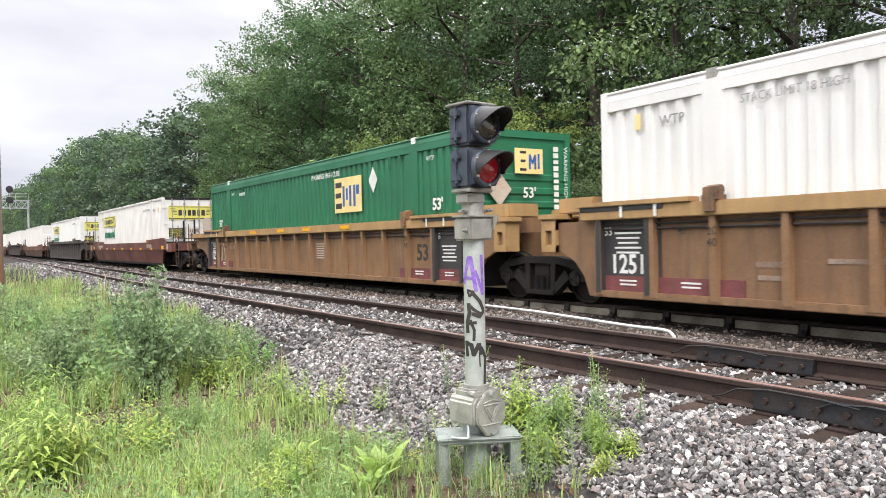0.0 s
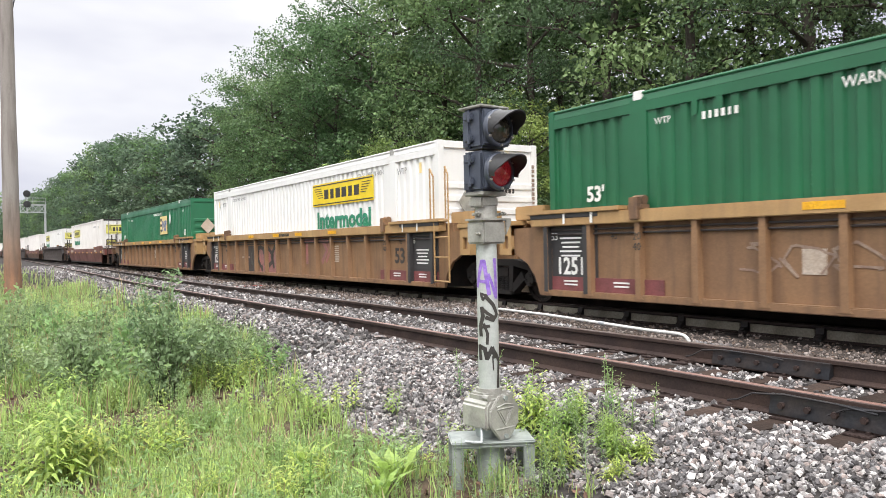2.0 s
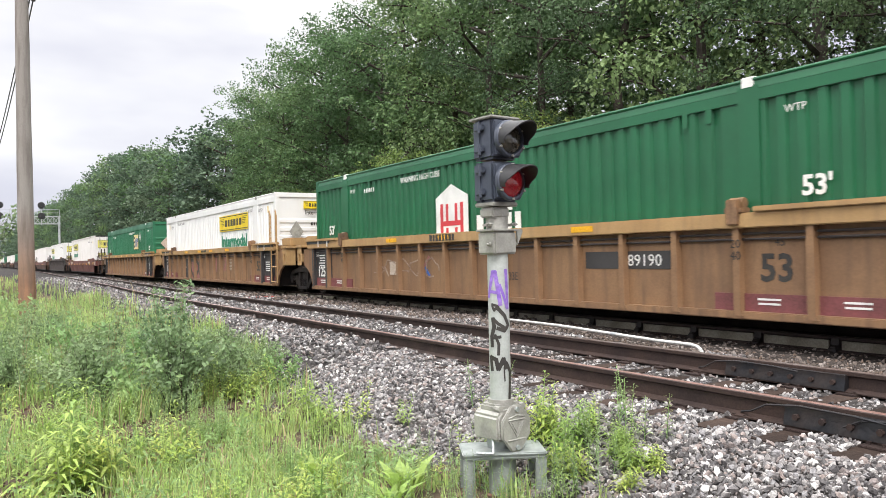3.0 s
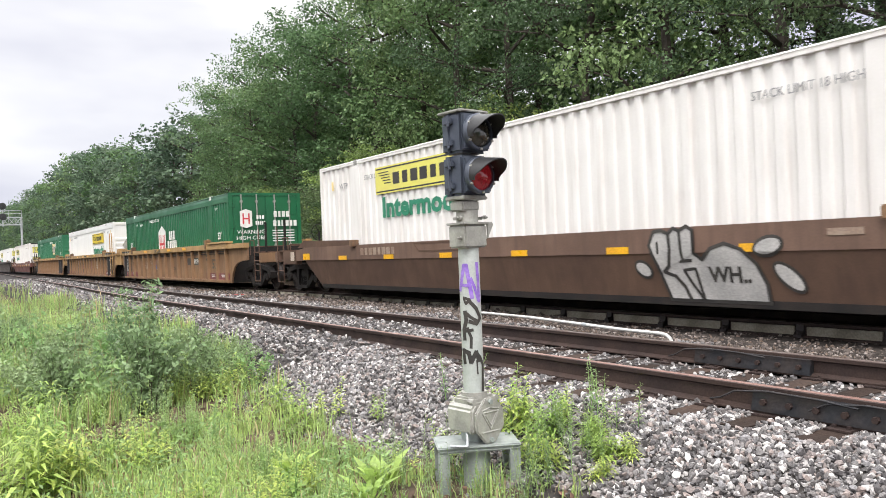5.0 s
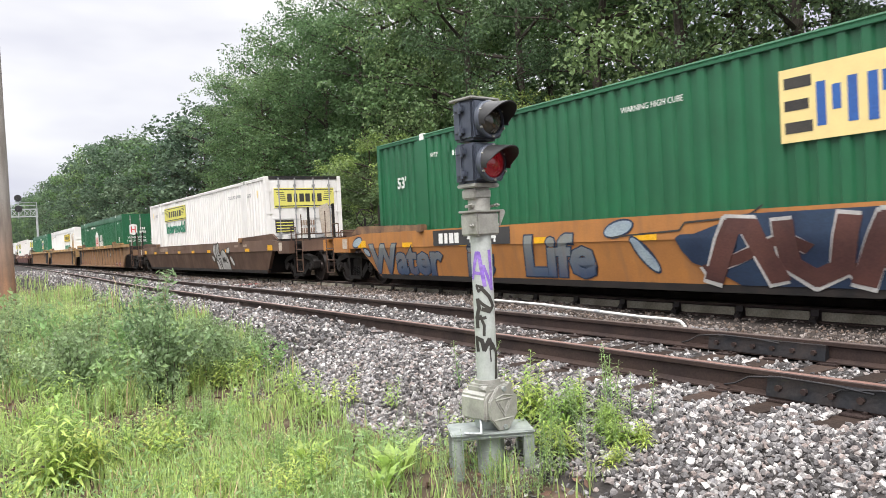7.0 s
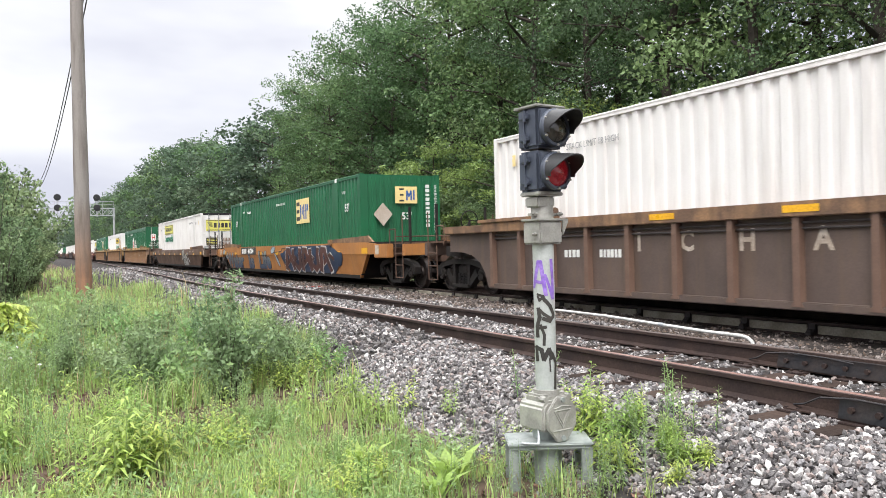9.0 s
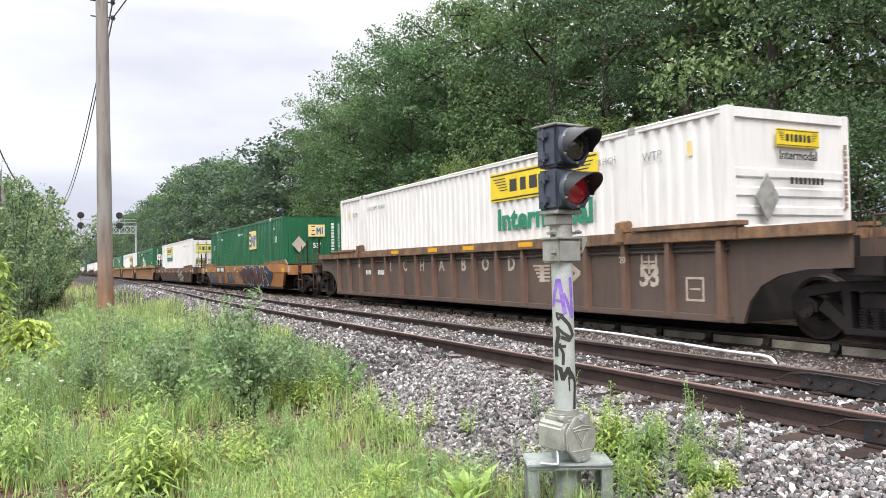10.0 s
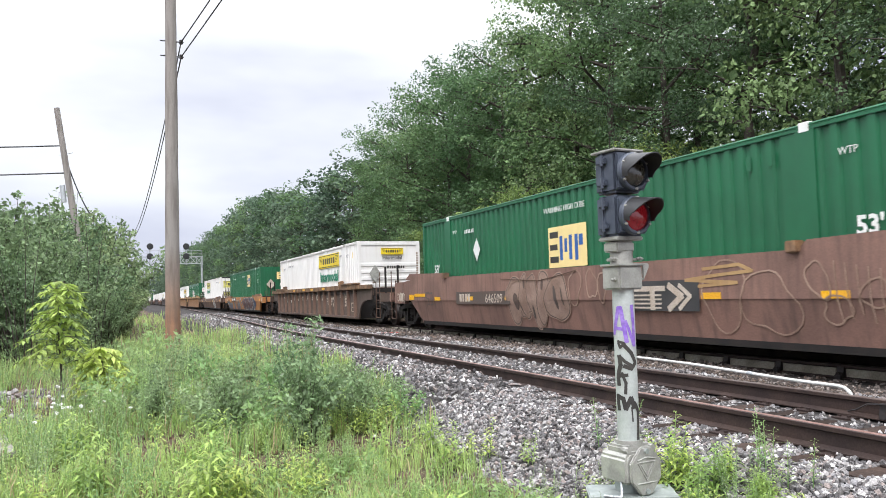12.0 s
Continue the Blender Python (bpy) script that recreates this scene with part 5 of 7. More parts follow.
def marks_fec(car):
    decal("number_bars", block_word(8, 1.6, 0.16), car, M_LETFADE, (-1.474, 4.9, 1.08))
    # fat pale letters run together, with a dark edge
    mass = [(-0.61, 0.15), (-0.53, 0.33), (-0.4, 0.35), (-0.28, 0.3), (-0.19, 0.37), (-0.1, 0.33), (0.02, 0.39), (0.11, 0.33), (0.12, 0.03), (0.23, -0.05), (0.38, 0.09), (0.58, 0.15), (0.82, 0.07), (1.0, -0.11), (1.11, -0.36), (1.12, -0.59), (-0.34, -0.59), (-0.47, -0.21)]
    decal("sprayed_body", [mass], car, M_SPRAYPALE, (-1.476, -3.4, 0.86), thick=0.003, label="pale sprayed fat letters run together")
    for u, v, rx, ry, lean in ((-0.76, -0.18, 0.13, 0.08, -30), (1.17, 0.10, 0.17, 0.09, 15), (1.40, -0.27, 0.21, 0.085, -42)):
        decal("sprayed_outline", [oval(u, v, rx + 0.04, ry + 0.04, lean)], car, M_INK, (-1.475, -3.4, 0.86), thick=0.003)
        decal("sprayed_drop", [oval(u, v, rx, ry, lean)], car, M_SPRAYPALE, (-1.4795, -3.4, 0.86), thick=0.003)
    edges = stroke(mass[-3:] + mass[:-2], 0.045)
    edges += stroke([(-0.28, 0.29), (-0.26, 0.07), (-0.31, -0.13), (-0.4, -0.21), (-0.22, -0.27), (-0.09, -0.41), (-0.02, -0.59)], 0.045) + stroke([(-0.1, 0.32), (-0.07, -0.05)], 0.04) + stroke([(-0.12, -0.07), (0.06, -0.06)], 0.04) + stroke([(-0.47, 0.19), (-0.46, 0.03)], 0.03) + stroke([(0.09, -0.17), (-0.07, -0.19), (0.03, -0.36), (0.19, -0.59), (0.11, -0.17)], 0.04)
    decal("sprayed_strokes", edges, car, M_INK, (-1.482, -3.4, 0.86), thick=0.003)
    lettering("WH..", 0.19, car, M_INK, (-1.484, -3.4 - 0.61, 0.86 - 0.24), name="sprayed_letters", heavy=0.008)
    decal("scratch", [rect(-2.2, 0.0, 1.9, 0.02), rect(-2.2, 0.16, 2.3, 0.02)] + stroke([(-1.25, 0.0), (-1.05, 0.16)], 0.02) + stroke([(-3.15, 0.0), (-3.35, 0.16)], 0.02), car, M_BROWN_LOW, (-1.474, 0.0, 1.05))
    decal("small_print", [rect(-5.2, 0, 0.4, 0.08), rect(-4.3, 0, 0.4, 0.08)] , car, M_LETFADE, (-1.474, -10.7, 1.1))


def marks_water(car):
    decal("number_board", [rect(0, 0, 2.5, 0.3)], car, M_BLACK, (-1.4745, 4.3, 1.06), thick=0.003)
    decal("mark_bars", block_word(4, 0.75, 0.2), car, M_LETWHITE, (-1.4785, 4.98, 1.05))
    lettering("469284", 0.2, car, M_LETWHITE, (-1.479, 3.9, 1.06), heavy=0.008, wide=1.05)
    graffiti(car, "Water", 0.62, 6.9, 0.66, -1.478, M_SPRAYBLUE, M_INK, 1.25)
    graffiti(car, "is", 0.58, 4.1, 0.64, -1.478, M_SPRAYBLUE, M_INK, 1.7)
    graffiti(car, "Life", 0.64, 1.95, 0.70, -1.478, M_SPRAYBLUE, M_INK, 1.3)
    blob = [(3.15 * math.cos(a) * (1 + 0.05 * math.sin(5 * a)), max(-0.45, min(0.44, 0.62 * math.sin(a) + 0.07 * math.sin(9 * a)))) for a in (2 * math.pi * k / 40 for k in range(40))]
    decal("sprayed_cloud", [blob], car, M_SPRAYNAVY, (-1.481, -3.75, 0.75), thick=0.003, label="navy sprayed cloud")
    for y, z, rx, ry, lean in ((0.5, 1.08, 0.28, 0.10, 12), (0.05, 0.70, 0.32, 0.09, -48), (8.95, 1.04, 0.24, 0.09, 15), (8.52, 0.80, 0.15, 0.065, -25)):
        decal("sprayed_outline", [oval(0, 0, rx + 0.03, ry + 0.03, lean)], car, M_SPRAYNAVY, (-1.475, y, z), thick=0.002)
        decal("sprayed_drop", [oval(0, 0, rx, ry, lean)], car, M_SPRAYPALEBLUE, (-1.478, y, z), thick=0.002, label="pale blue sprayed drop")
    decal("scratch", stroke([(-1.6, -0.06), (-0.3, 0.0), (-0.2, 0.1), (0.75, 0.14), (0.95, 0.26)], 0.025), car, M_INK, (-1.4745, -0.9, 1.02))
    rng = random.Random(12)
    fat = []
    for k in range(5):
        u = -1.9 + 0.82 * k
        if k % 2:
            fat += stroke([(u - 0.34, 0.4), (u - 0.3, -0.2), (u - 0.05, -0.42), (u + 0.22, -0.25), (u + 0.34, 0.44)], 0.24)
        else:
            d = rng.uniform(-0.08, 0.08)
            fat += stroke([(u - 0.42 + d, -0.44), (u - 0.12, 0.42), (u + 0.1, 0.4), (u + 0.36 + d, -0.42)], 0.25) + stroke([(u - 0.5, -0.3), (u - 0.1, -0.12), (u + 0.5, 0.2), (u + 0.7, 0.05)], 0.17)
    fat = [[(p * 1.15, q * 0.76 - 0.01) for p, q in ring] for ring in fat]
    decal("sprayed_edges", [[(p * 1.015, q * 1.12) for p, q in r] for r in fat], car, M_SPRAYPALE, (-1.485, -3.75, 0.74), thick=0.003)
    decal("sprayed_bars", fat, car, M_SPRAYBROWN, (-1.489, -3.75, 0.74), thick=0.003, label="fat brown sprayed shapes with pale edges")


def swollen(u, v, rx, ry, lean, k, grow=0.0):
    """An uneven closed shape, each k with its own bulges."""
    out = []
    for (p, q), j in zip(oval(0, 0, rx + grow, ry + grow, lean, 26), range(26)):
        a = 2 * math.pi * j / 26
        f = 1 + 0.13 * math.sin(2 * a + 1.9 * k) + 0.10 * math.sin(3 * a + 2.7 * k) + 0.05 * math.sin(5 * a + k)
        out.append((u + p * f, v + q * f))
    return out


def loops(car, y, z, x, rings, paint, width, label):
    """Closed sprayed outlines, each an oval (across, up, half width, half height, lean)."""
    for k, (u, v, rx, ry, lean) in enumerate(rings):
        pts = swollen(u, v, rx, ry, lean, k)
        decal("sprayed_loop", stroke(pts + pts[:1], width), car, paint, (x - 0.0008 * k, y, z), thick=0.002, label=label)


def fat_letters(car, y, z, x):
    """Five swollen shapes leaning on one another, hollow in the middle, pale line within dark line."""
    shapes = ((-1.02, -0.02, 0.34, 0.50, 8), (-0.52, 0.02, 0.22, 0.53, -6), (-0.14, -0.02, 0.24, 0.52, 5), (0.30, 0.02, 0.27, 0.52, -8), (0.86, 0.0, 0.42, 0.50, 12))
    for k, (u, v, rx, ry, lean) in enumerate(shapes):
        d = 0.0022 * k
        decal("sprayed_outline", [swollen(u, v, rx, ry, lean, k, 0.05)], car, M_SPRAYOCHRE, (x - d, y, z), thick=0.001)
        decal("sprayed_edge", [swollen(u, v, rx, ry, lean, k, 0.025)], car, M_SPRAYSOOT, (x - d - 0.0012, y, z), thick=0.001)
        decal("sprayed_body", [swollen(u, v, rx, ry, lean, k)], car, M_SPRAYTHIN, (x - d - 0.0018, y, z), thick=0.001, label="swollen sprayed letter shape, thin ochre paint")
    for k, (u, v, rx, ry, lean) in enumerate(((-0.90, -0.06, 0.12, 0.20, 12), (-0.50, 0.34, 0.04, 0.12, 0), (-0.16, -0.30, 0.04, 0.16, 6), (0.30, 0.30, 0.05, 0.13, -6), (0.82, 0.02, 0.06, 0.26, 12), (1.08, 0.04, 0.03, 0.2, 12))):
        decal("sprayed_hollow", [oval(u, v, rx, ry, lean, 14)], car, M_SPRAYSOOT, (x - 0.0135, y, z), thick=0.001)
    decal("sprayed_shine", stroke([(-1.25, 0.22), (-1.1, 0.36), (-0.9, 0.40)], 0.025) + stroke([(0.6, 0.25), (0.75, 0.38), (0.95, 0.42)], 0.025) + stroke([(-0.62, -0.3), (-0.64, 0.1)], 0.02), car, M_SPRAYOCHRE, (x - 0.0145, y, z), thick=0.001)


def marks_brown(car):
    lettering("646509", 0.22, car, M_LETTAN, (-1.474, 3.0, 0.95), wide=1.0)
    decal("mark_bars", block_word(4, 0.7, 0.2), car, M_LETTAN, (-1.474, 4.7, 0.97))
    decal("mark_board", [rect(0, 0, 2.1, 0.5)], car, M_BLACK, (-1.4745, -3.1, 0.96), thick=0.003)
    decal("faded_mark", [rect(-0.35, 0.13, 1.2, 0.09), rect(-0.65, -0.06, 0.12, 0.34), rect(-0.08, -0.06, 0.12, 0.34)] + [rect(-0.35, 0.02 - 0.07 * k, 1.0, 0.03) for k in range(4)] + stroke([(0.35, 0.17), (0.65, 0.0), (0.35, -0.2)], 0.11) + stroke([(0.6, 0.17), (0.85, 0.0), (0.6, -0.2)], 0.07), car, M_LETTAN, (-1.479, -3.1, 0.95), label="cream bars of a painted mark")
    decal("number_board", [rect(0, 0, 3.1, 0.32)], car, M_SPRAYSOOT, (-1.4715, 3.7, 0.96), thick=0.002)
    decal("size_mark", stroke([(0.32, 0.17), (0.1, 0.17), (0.1, 0.03), (0.3, 0.0), (0.3, -0.15), (0.1, -0.17)], 0.05) + stroke([(0.4, 0.15), (0.6, 0.17), (0.6, -0.15), (0.4, -0.17)], 0.05) + stroke([(0.45, 0.0), (0.6, 0.0)], 0.04), car, M_SPRAYSOOT, (-1.4725, 7.6, 0.95), thick=0.002, label="large faded black figures")
    fat_letters(car, 0.95, 0.93, -1.4765)
    loops(car, -1.1, 1.05, -1.474, ((-0.5, 0.1, 0.22, 0.34, 0), (0.1, 0.15, 0.16, 0.30, 10), (0.45, 0.1, 0.14, 0.26, -10)), M_SPRAYOCHRE, 0.028, "thin pale sprayed loop")
    loops(car, -5.6, 0.86, -1.474, ((-0.95, 0.1, 0.42, 0.52, 10), (-0.1, -0.02, 0.48, 0.46, -15), (0.75, 0.28, 0.17, 0.24, 20), (1.0, -0.1, 0.22, 0.17, 0), (1.55, 0.1, 0.16, 0.20, 0)), M_SPRAYOCHRE, 0.024, "thin pale sprayed loop")
    loops(car, -8.3, 0.9, -1.474, ((-0.2, 0.0, 0.62, 0.50, -8), (0.3, 0.16, 0.2, 0.26, 0)), M_SPRAYPINK, 0.032, "thin pink sprayed loop")
    decal("sprayed_strokes", sum((stroke([(0.16 * k, 0.42 - 0.03 * k), (0.05 + 0.15 * k, -0.35 + 0.05 * (k % 3))], 0.02) for k in range(7)), []), car, M_SPRAYOCHRE, (-1.475, -6.6, 0.95), thick=0.002)
    decal("paint_flake", stroke([(-0.5, 0.16), (0.25, 0.2), (0.5, 0.1), (-0.2, 0.06), (-0.9, 0.0), (0.2, -0.06), (-0.6, -0.1)], 0.05), car, M_CHORD, (-1.476, -4.75, 1.2), thick=0.002, label="streaks of old ochre paint")
    decal("scratch", stroke([(-2.1, 0.12), (-0.3, 0.03), (0.4, 0.1), (1.2, 0.2)], 0.02), car, M_BROWN_LOW, (-1.492, 0.5, 1.28))
    scrawl(car, 9.65, 1.0, -1.486, 0.7, 0.35, 23, M_LETTAN, 0.03, 4)
    decal("end_reflector", [rect(0, 0, 0.9, 0.09)], car, M_REFL, (-1.475, 8.0, 1.06))


def marks_red(car):
    decal("number_bars", block_word(8, 1.5, 0.16), car, M_LETTAN, (-1.474, 6.4, 1.07))
    decal("number_bars", block_word(5, 1.0, 0.16), car, M_LETTAN, (-1.474, -6.2, 1.07))


def build_train():
    # the articulated set of three orange units
    post_car("well_car", 19.77, M_ORANGE, M_CHORD, "mustard yellow well car with upright side posts", ("joined", "coupler"), True, marks_u1)
    post_car("well_car", 0.17, M_ORANGE, M_CHORD, "mustard yellow well car with worn graffiti and red mark", ("carries", "carries"), True, marks_u2)
    post_car("well_car", -19.43, M_ORANGE, M_CHORD, "mustard yellow well car with chalk scrawls and number board", ("coupler", "joined"), True, marks_u3)
    container("container", 19.77, M_GREEN, "green 53-foot container with a cream company square", "panel", marks=green_marks("square", -3.0, z=2.24, diamond=(-4.31, 2.5)))
    container("container", 0.17, M_WHITE, "clean white 53-foot container with yellow name panel", "panel", marks=white_marks(False, -3.35, 2.47))
    container("container", -19.43, M_GREEN2, "dark green container with white house sign and doors", "doors", marks=green_marks("house", 0.92, "doors"))
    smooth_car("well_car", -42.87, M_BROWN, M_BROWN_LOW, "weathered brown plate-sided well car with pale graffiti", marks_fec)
    container("container", -42.87, M_WHITE_OLD, "stained white container with faded yellow panel and doors", "doors", False, white_marks(True, 3.33, 2.64, 0.6))
    smooth_car("well_car", -66.45, M_ORANGE2, M_ORANGE2, "orange plate-sided well car covered in blue graffiti", marks_water)
    container("container", -66.45, M_GREEN2, "dark green ribbed container with cream company square", "ribbed", False, green_marks("square", -2.75, z=2.42, foot=2.3, warn=(2.7, 0.085)))
    post_car("well_car", -89.84, M_GREYBROWN, M_BROWN_EDGE, "rusty brown well car with letters chalked between posts", ("coupler", "coupler"), False, marks_ichabod)
    container("container", -89.84, M_WHITE_OLD, "white ribbed container with bright yellow name panel", "panel", False, white_marks(False, -3.4, 2.68))
    smooth_car("well_car", -113.1, M_REDBROWN, M_REDBROWN, "reddish brown plate-sided well car with thin scrawls", marks_brown, top=1.55)
    container("container", -113.1, M_GREEN2, "green ribbed container with cream company square", "ribbed", False, green_marks("square", -0.1, z=2.0, diamond=(4.25, 2.2), foot=1.8, warn=(0.1, 0.12)))
    # those ahead, further and further off
    smooth_car("well_car", 43.3, M_RED, M_RED, "oxide red plate-sided well car", marks_red)
    container("container", 43.3, M_WHITE_OLD, "white container with faded dark bars and barred doors", "doors", False, white_marks(True, 4.6, 2.5))
    g = post_car("well_car", 66.8, M_GREY_CAR, M_GREY_CAR, "sooty grey well car with upright side posts", ("coupler", "coupler"), False, far=True)
    w = container("container", 66.8, M_WHITE, "white container with a yellow name panel", "doors", False, white_marks(True, 5.0, 2.5))
    r = smooth_car("well_car", 90.3, M_RED, M_BROWN_LOW, "oxide red plate-sided well car, darker brown below", far=True)
    w2 = container("container", 90.3, M_WHITE_OLD, "white container on a far car", "panel", False)
    g2 = container("container", 160.8, M_GREEN, "green container on a far car", "panel", False)
    cars, loads = (g, r), (w2, w2, g2)
    for k in range(9):
        y = 113.8 + 23.5 * k
        c = copy_thing(cars[k % 2], pose(MAIN_X, y, 0))
        moving.append((c, MAIN_X, y))
        if k == 2:
            continue
        l = copy_thing(loads[k % 3], pose(MAIN_X, y, 0))
        moving.append((l, MAIN_X, y))


build_train()


def motions():
    """The whole train rolls away along the main track; its wheels turn."""
    for ob, x, y in moving:
        walk(ob, [(0.0, pose(x, y, 0)), (12.0, pose(x, y + SPEED * 12.0, 0))])
    step = 1.0 / FPS
    turn = math.degrees(SPEED * step / 0.42)
    n = int(12 * FPS)
    for ob, y in wheels:
        walk(ob, [(k * step, pose(0, y, 0.42, -turn * k)) for k in range(n + 1)])


# ---- the small signal beside the track ----
def make_signal():
    sig = thing("railway_signal", 3.13, 4.34, -0.60, "grey two-lamp signal, lower lamp red, purple and black graffiti on mast", "railway signal", rz=6)
    Z = 0.60
    names = ("signal_head", "signal_head")
    for k, (z0, z1) in enumerate(((2.345, 2.625), (2.05, 2.33))):
        bm = bmesh.new()
        box(bm, -0.12, 0.12, -0.105, 0.105, z0, z1, 0.018)
        box(bm, -0.132, 0.132, 0.01, 0.035, z0 + 0.005, z1 - 0.005, 0.008)
        box(bm, -0.125, 0.125, -0.135, -0.11, z0 + 0.015, z1 - 0.015, 0.012)
        head = part(names[k], bm, M_SIGNAL, sig, "dark blue-grey cast lamp housing")
        zc = (z0 + z1) / 2 - 0.005
        bm = bmesh.new()
        lathe(bm, [(-0.135, 0.13), (-0.165, 0.13), (-0.172, 0.122), (-0.172, 0.106), (-0.15, 0.104), (-0.15, 0.02)], 32, "y", (0, 0, zc))
        part("lens_ring", bm, M_SIGNAL, head)
        for j in range(6):
            a = 2 * math.pi * (j + 0.5) / 6
            bm = bmesh.new()
            rod(bm, (math.cos(a) * 0.118, -0.185, zc + math.sin(a) * 0.118), (math.cos(a) * 0.118, -0.168, zc + math.sin(a) * 0.118), 0.009, n=6)
            part("screw", bm, M_ALU, head)
        bm = bmesh.new()
        lathe(bm, [(-0.152, 0.104), (-0.172, 0.09), (-0.185, 0.06), (-0.19, 0.02), (-0.19, 0.002)], 32, "y", (0, 0, zc))
        part("lens", bm, M_REDGLASS if k else M_DARKGLASS, head, "glowing red lens" if k else "dark unlit lens")
        # hood: the upper half of a tube, longer above, drooping to the front
        bm = bmesh.new()
        n, rows = 20, []
        for r, off in ((0.122, 0.0), (0.115, 0.0)):
            line = []
            for i in range(n + 1):
                a = math.radians(-18 + 216 * i / n)
                reach = 0.05 + 0.15 * max(0.0, math.sin(a)) ** 0.7
                c, s = math.cos(a) * r, math.sin(a) * r
                line.append((bm.verts.new((c, -0.168, zc + s)), bm.verts.new((c * 0.97, -0.168 - reach, zc + s - reach * 0.13))))
            rows.append(line)
        for line in rows:
            for i in range(n):
                bm.faces.new((line[i][0], line[i + 1][0], line[i + 1][1], line[i][1]))
        for i in range(n):
            bm.faces.new((rows[0][i][1], rows[0][i + 1][1], rows[1][i + 1][1], rows[1][i][1]))
            bm.faces.new((rows[0][i][0], rows[0][i + 1][0], rows[1][i + 1][0], rows[1][i][0]))
        part("hood", bm, M_HOOD, head, "black sun hood")
        for zz in (z0 + 0.07, z1 - 0.06):
            bm = bmesh.new()
            box(bm, -0.148, -0.118, -0.03, 0.06, zz - 0.02, zz + 0.02, 0.006)
            rod(bm, (-0.143, 0.0, zz - 0.035), (-0.143, 0.0, zz + 0.035), 0.012, n=8)
            part("hinge", bm, M_SIGNAL, head)
            bm = bmesh.new()
            box(bm, 0.118, 0.145, -0.02, 0.05, zz - 0.02, zz + 0.02, 0.006)
            part("latch", bm, M_SIGNAL, head)
    bm = bmesh.new()
    box(bm, -0.135, 0.135, -0.12, 0.125, 2.624, 2.642, 0.006)
    part("lid", bm, M_ALU, sig, "thin weathered lid")
    bm = bmesh.new()
    box(bm, -0.115, 0.115, -0.1, 0.1, 2.022, 2.051, 0.008)
    box(bm, -0.098, 0.06, -0.07, 0.07, 1.945, 2.016, 0.01)
    rod(bm, (0, 0, 1.86), (0, 0, 1.95), 0.078, n=20)
    box(bm, -0.11, 0.12, -0.03, 0.03, 1.885, 1.905, 0.004)
    part("head_bracket", bm, M_ALU, sig, "cast head bracket")
    bm = bmesh.new()
    prism(bm, [(-0.104, 1.85), (0.104, 1.85), (0.104, 1.69), (-0.104, 1.69)], -0.09, 0.09, axis="y")
    bmesh.ops.bevel(bm, geom=bm.edges[:], offset=0.012, segments=2, affect="EDGES")
    clamp = part("clamp_box", bm, M_ALU, sig, "cast clamp box")
    bm = bmesh.new()
    prism(bm, [(0.10, 1.86), (0.15, 1.86), (0.15, 1.84), (0.105, 1.76)], -0.10, -0.085, axis="y")
    box(bm, -0.12, 0.15, -0.10, 0.09, 1.85, 1.866, 0.004)
    part("flange", bm, M_ALU, clamp)
    for s in (-1, 1):
        for zz in (1.76, 1.90):
            bm = bmesh.new()
            rod(bm, (s * 0.09, -0.05, zz), (s * 0.145, -0.05, zz), 0.008, n=8)
            rod(bm, (s * 0.112, -0.05, zz), (s * 0.126, -0.05, zz), 0.016, n=6)
            part("bolt", bm, M_ALU, clamp)
    bm = bmesh.new()
    rod(bm, (0, 0, 0.66), (0, 0, 1.70), 0.0735, n=40)
    mast = part("mast", bm, M_MAST, sig, "pale grey painted tube mast")

    # paint on the mast, wrapped round the tube; the side towards the lane is about -x -y
    def wrap(polys, paint, name, label):
        bm = bmesh.new()
        for pts in polys:
            fine = []
            for (a, b), (c, d) in zip(pts, pts[1:] + pts[:1]):
                for j in range(6):
                    fine.append((a + (c - a) * j / 6, b + (d - b) * j / 6))
            vs = []
            for u, z in fine:
                a = math.radians(-132.0) + u / 0.0735
                vs.append(bm.verts.new((math.cos(a) * 0.0762, math.sin(a) * 0.0762, z)))
            if len(vs) > 2:
                bm.faces.new(vs)
        bmesh.ops.triangulate(bm, faces=bm.faces[:])
        part(name, bm, paint, mast, label)

    def band(pts, w):
        out = []
        for p in stroke(pts, w):
            (ax, ay), (bx, by), (cx, cy), (dx, dy) = p
            n = 5
            for j in range(n):
                f, g = j / n, (j + 1) / n
                out.append([(ax + (dx - ax) * f, ay + (dy - ay) * f), (bx + (cx - bx) * f, by + (cy - by) * f), (bx + (cx - bx) * g, by + (cy - by) * g), (ax + (dx - ax) * g, ay + (dy - ay) * g)])
        return out
    wrap(band([(-0.079, 1.396), (-0.036, 1.568), (-0.021, 1.568), (0.012, 1.343)], 0.027) + band([(-0.063, 1.435), (-0.003, 1.425)], 0.022), M_PURPLE, "purple_tag", "purple sprayed letter A")
    wrap(band([(0.057, 1.581), (0.065, 1.451), (0.065, 1.316)], 0.026) + band([(0.009, 1.478), (0.033, 1.412), (0.057, 1.325)], 0.02), M_PURPLE, "purple_tag", "purple sprayed stroke")
    wrap(band([(-0.048, 1.345), (-0.004, 1.332), (-0.033, 1.303), (-0.045, 1.332)], 0.018) + band([(-0.005, 1.316), (0.039, 1.266), (0.07, 1.199), (0.036, 1.162), (-0.01, 1.179)], 0.026)
         + band([(-0.034, 1.239), (-0.004, 1.21), (0.043, 1.179)], 0.022), M_INK, "black_tag", "black sprayed scrawl")
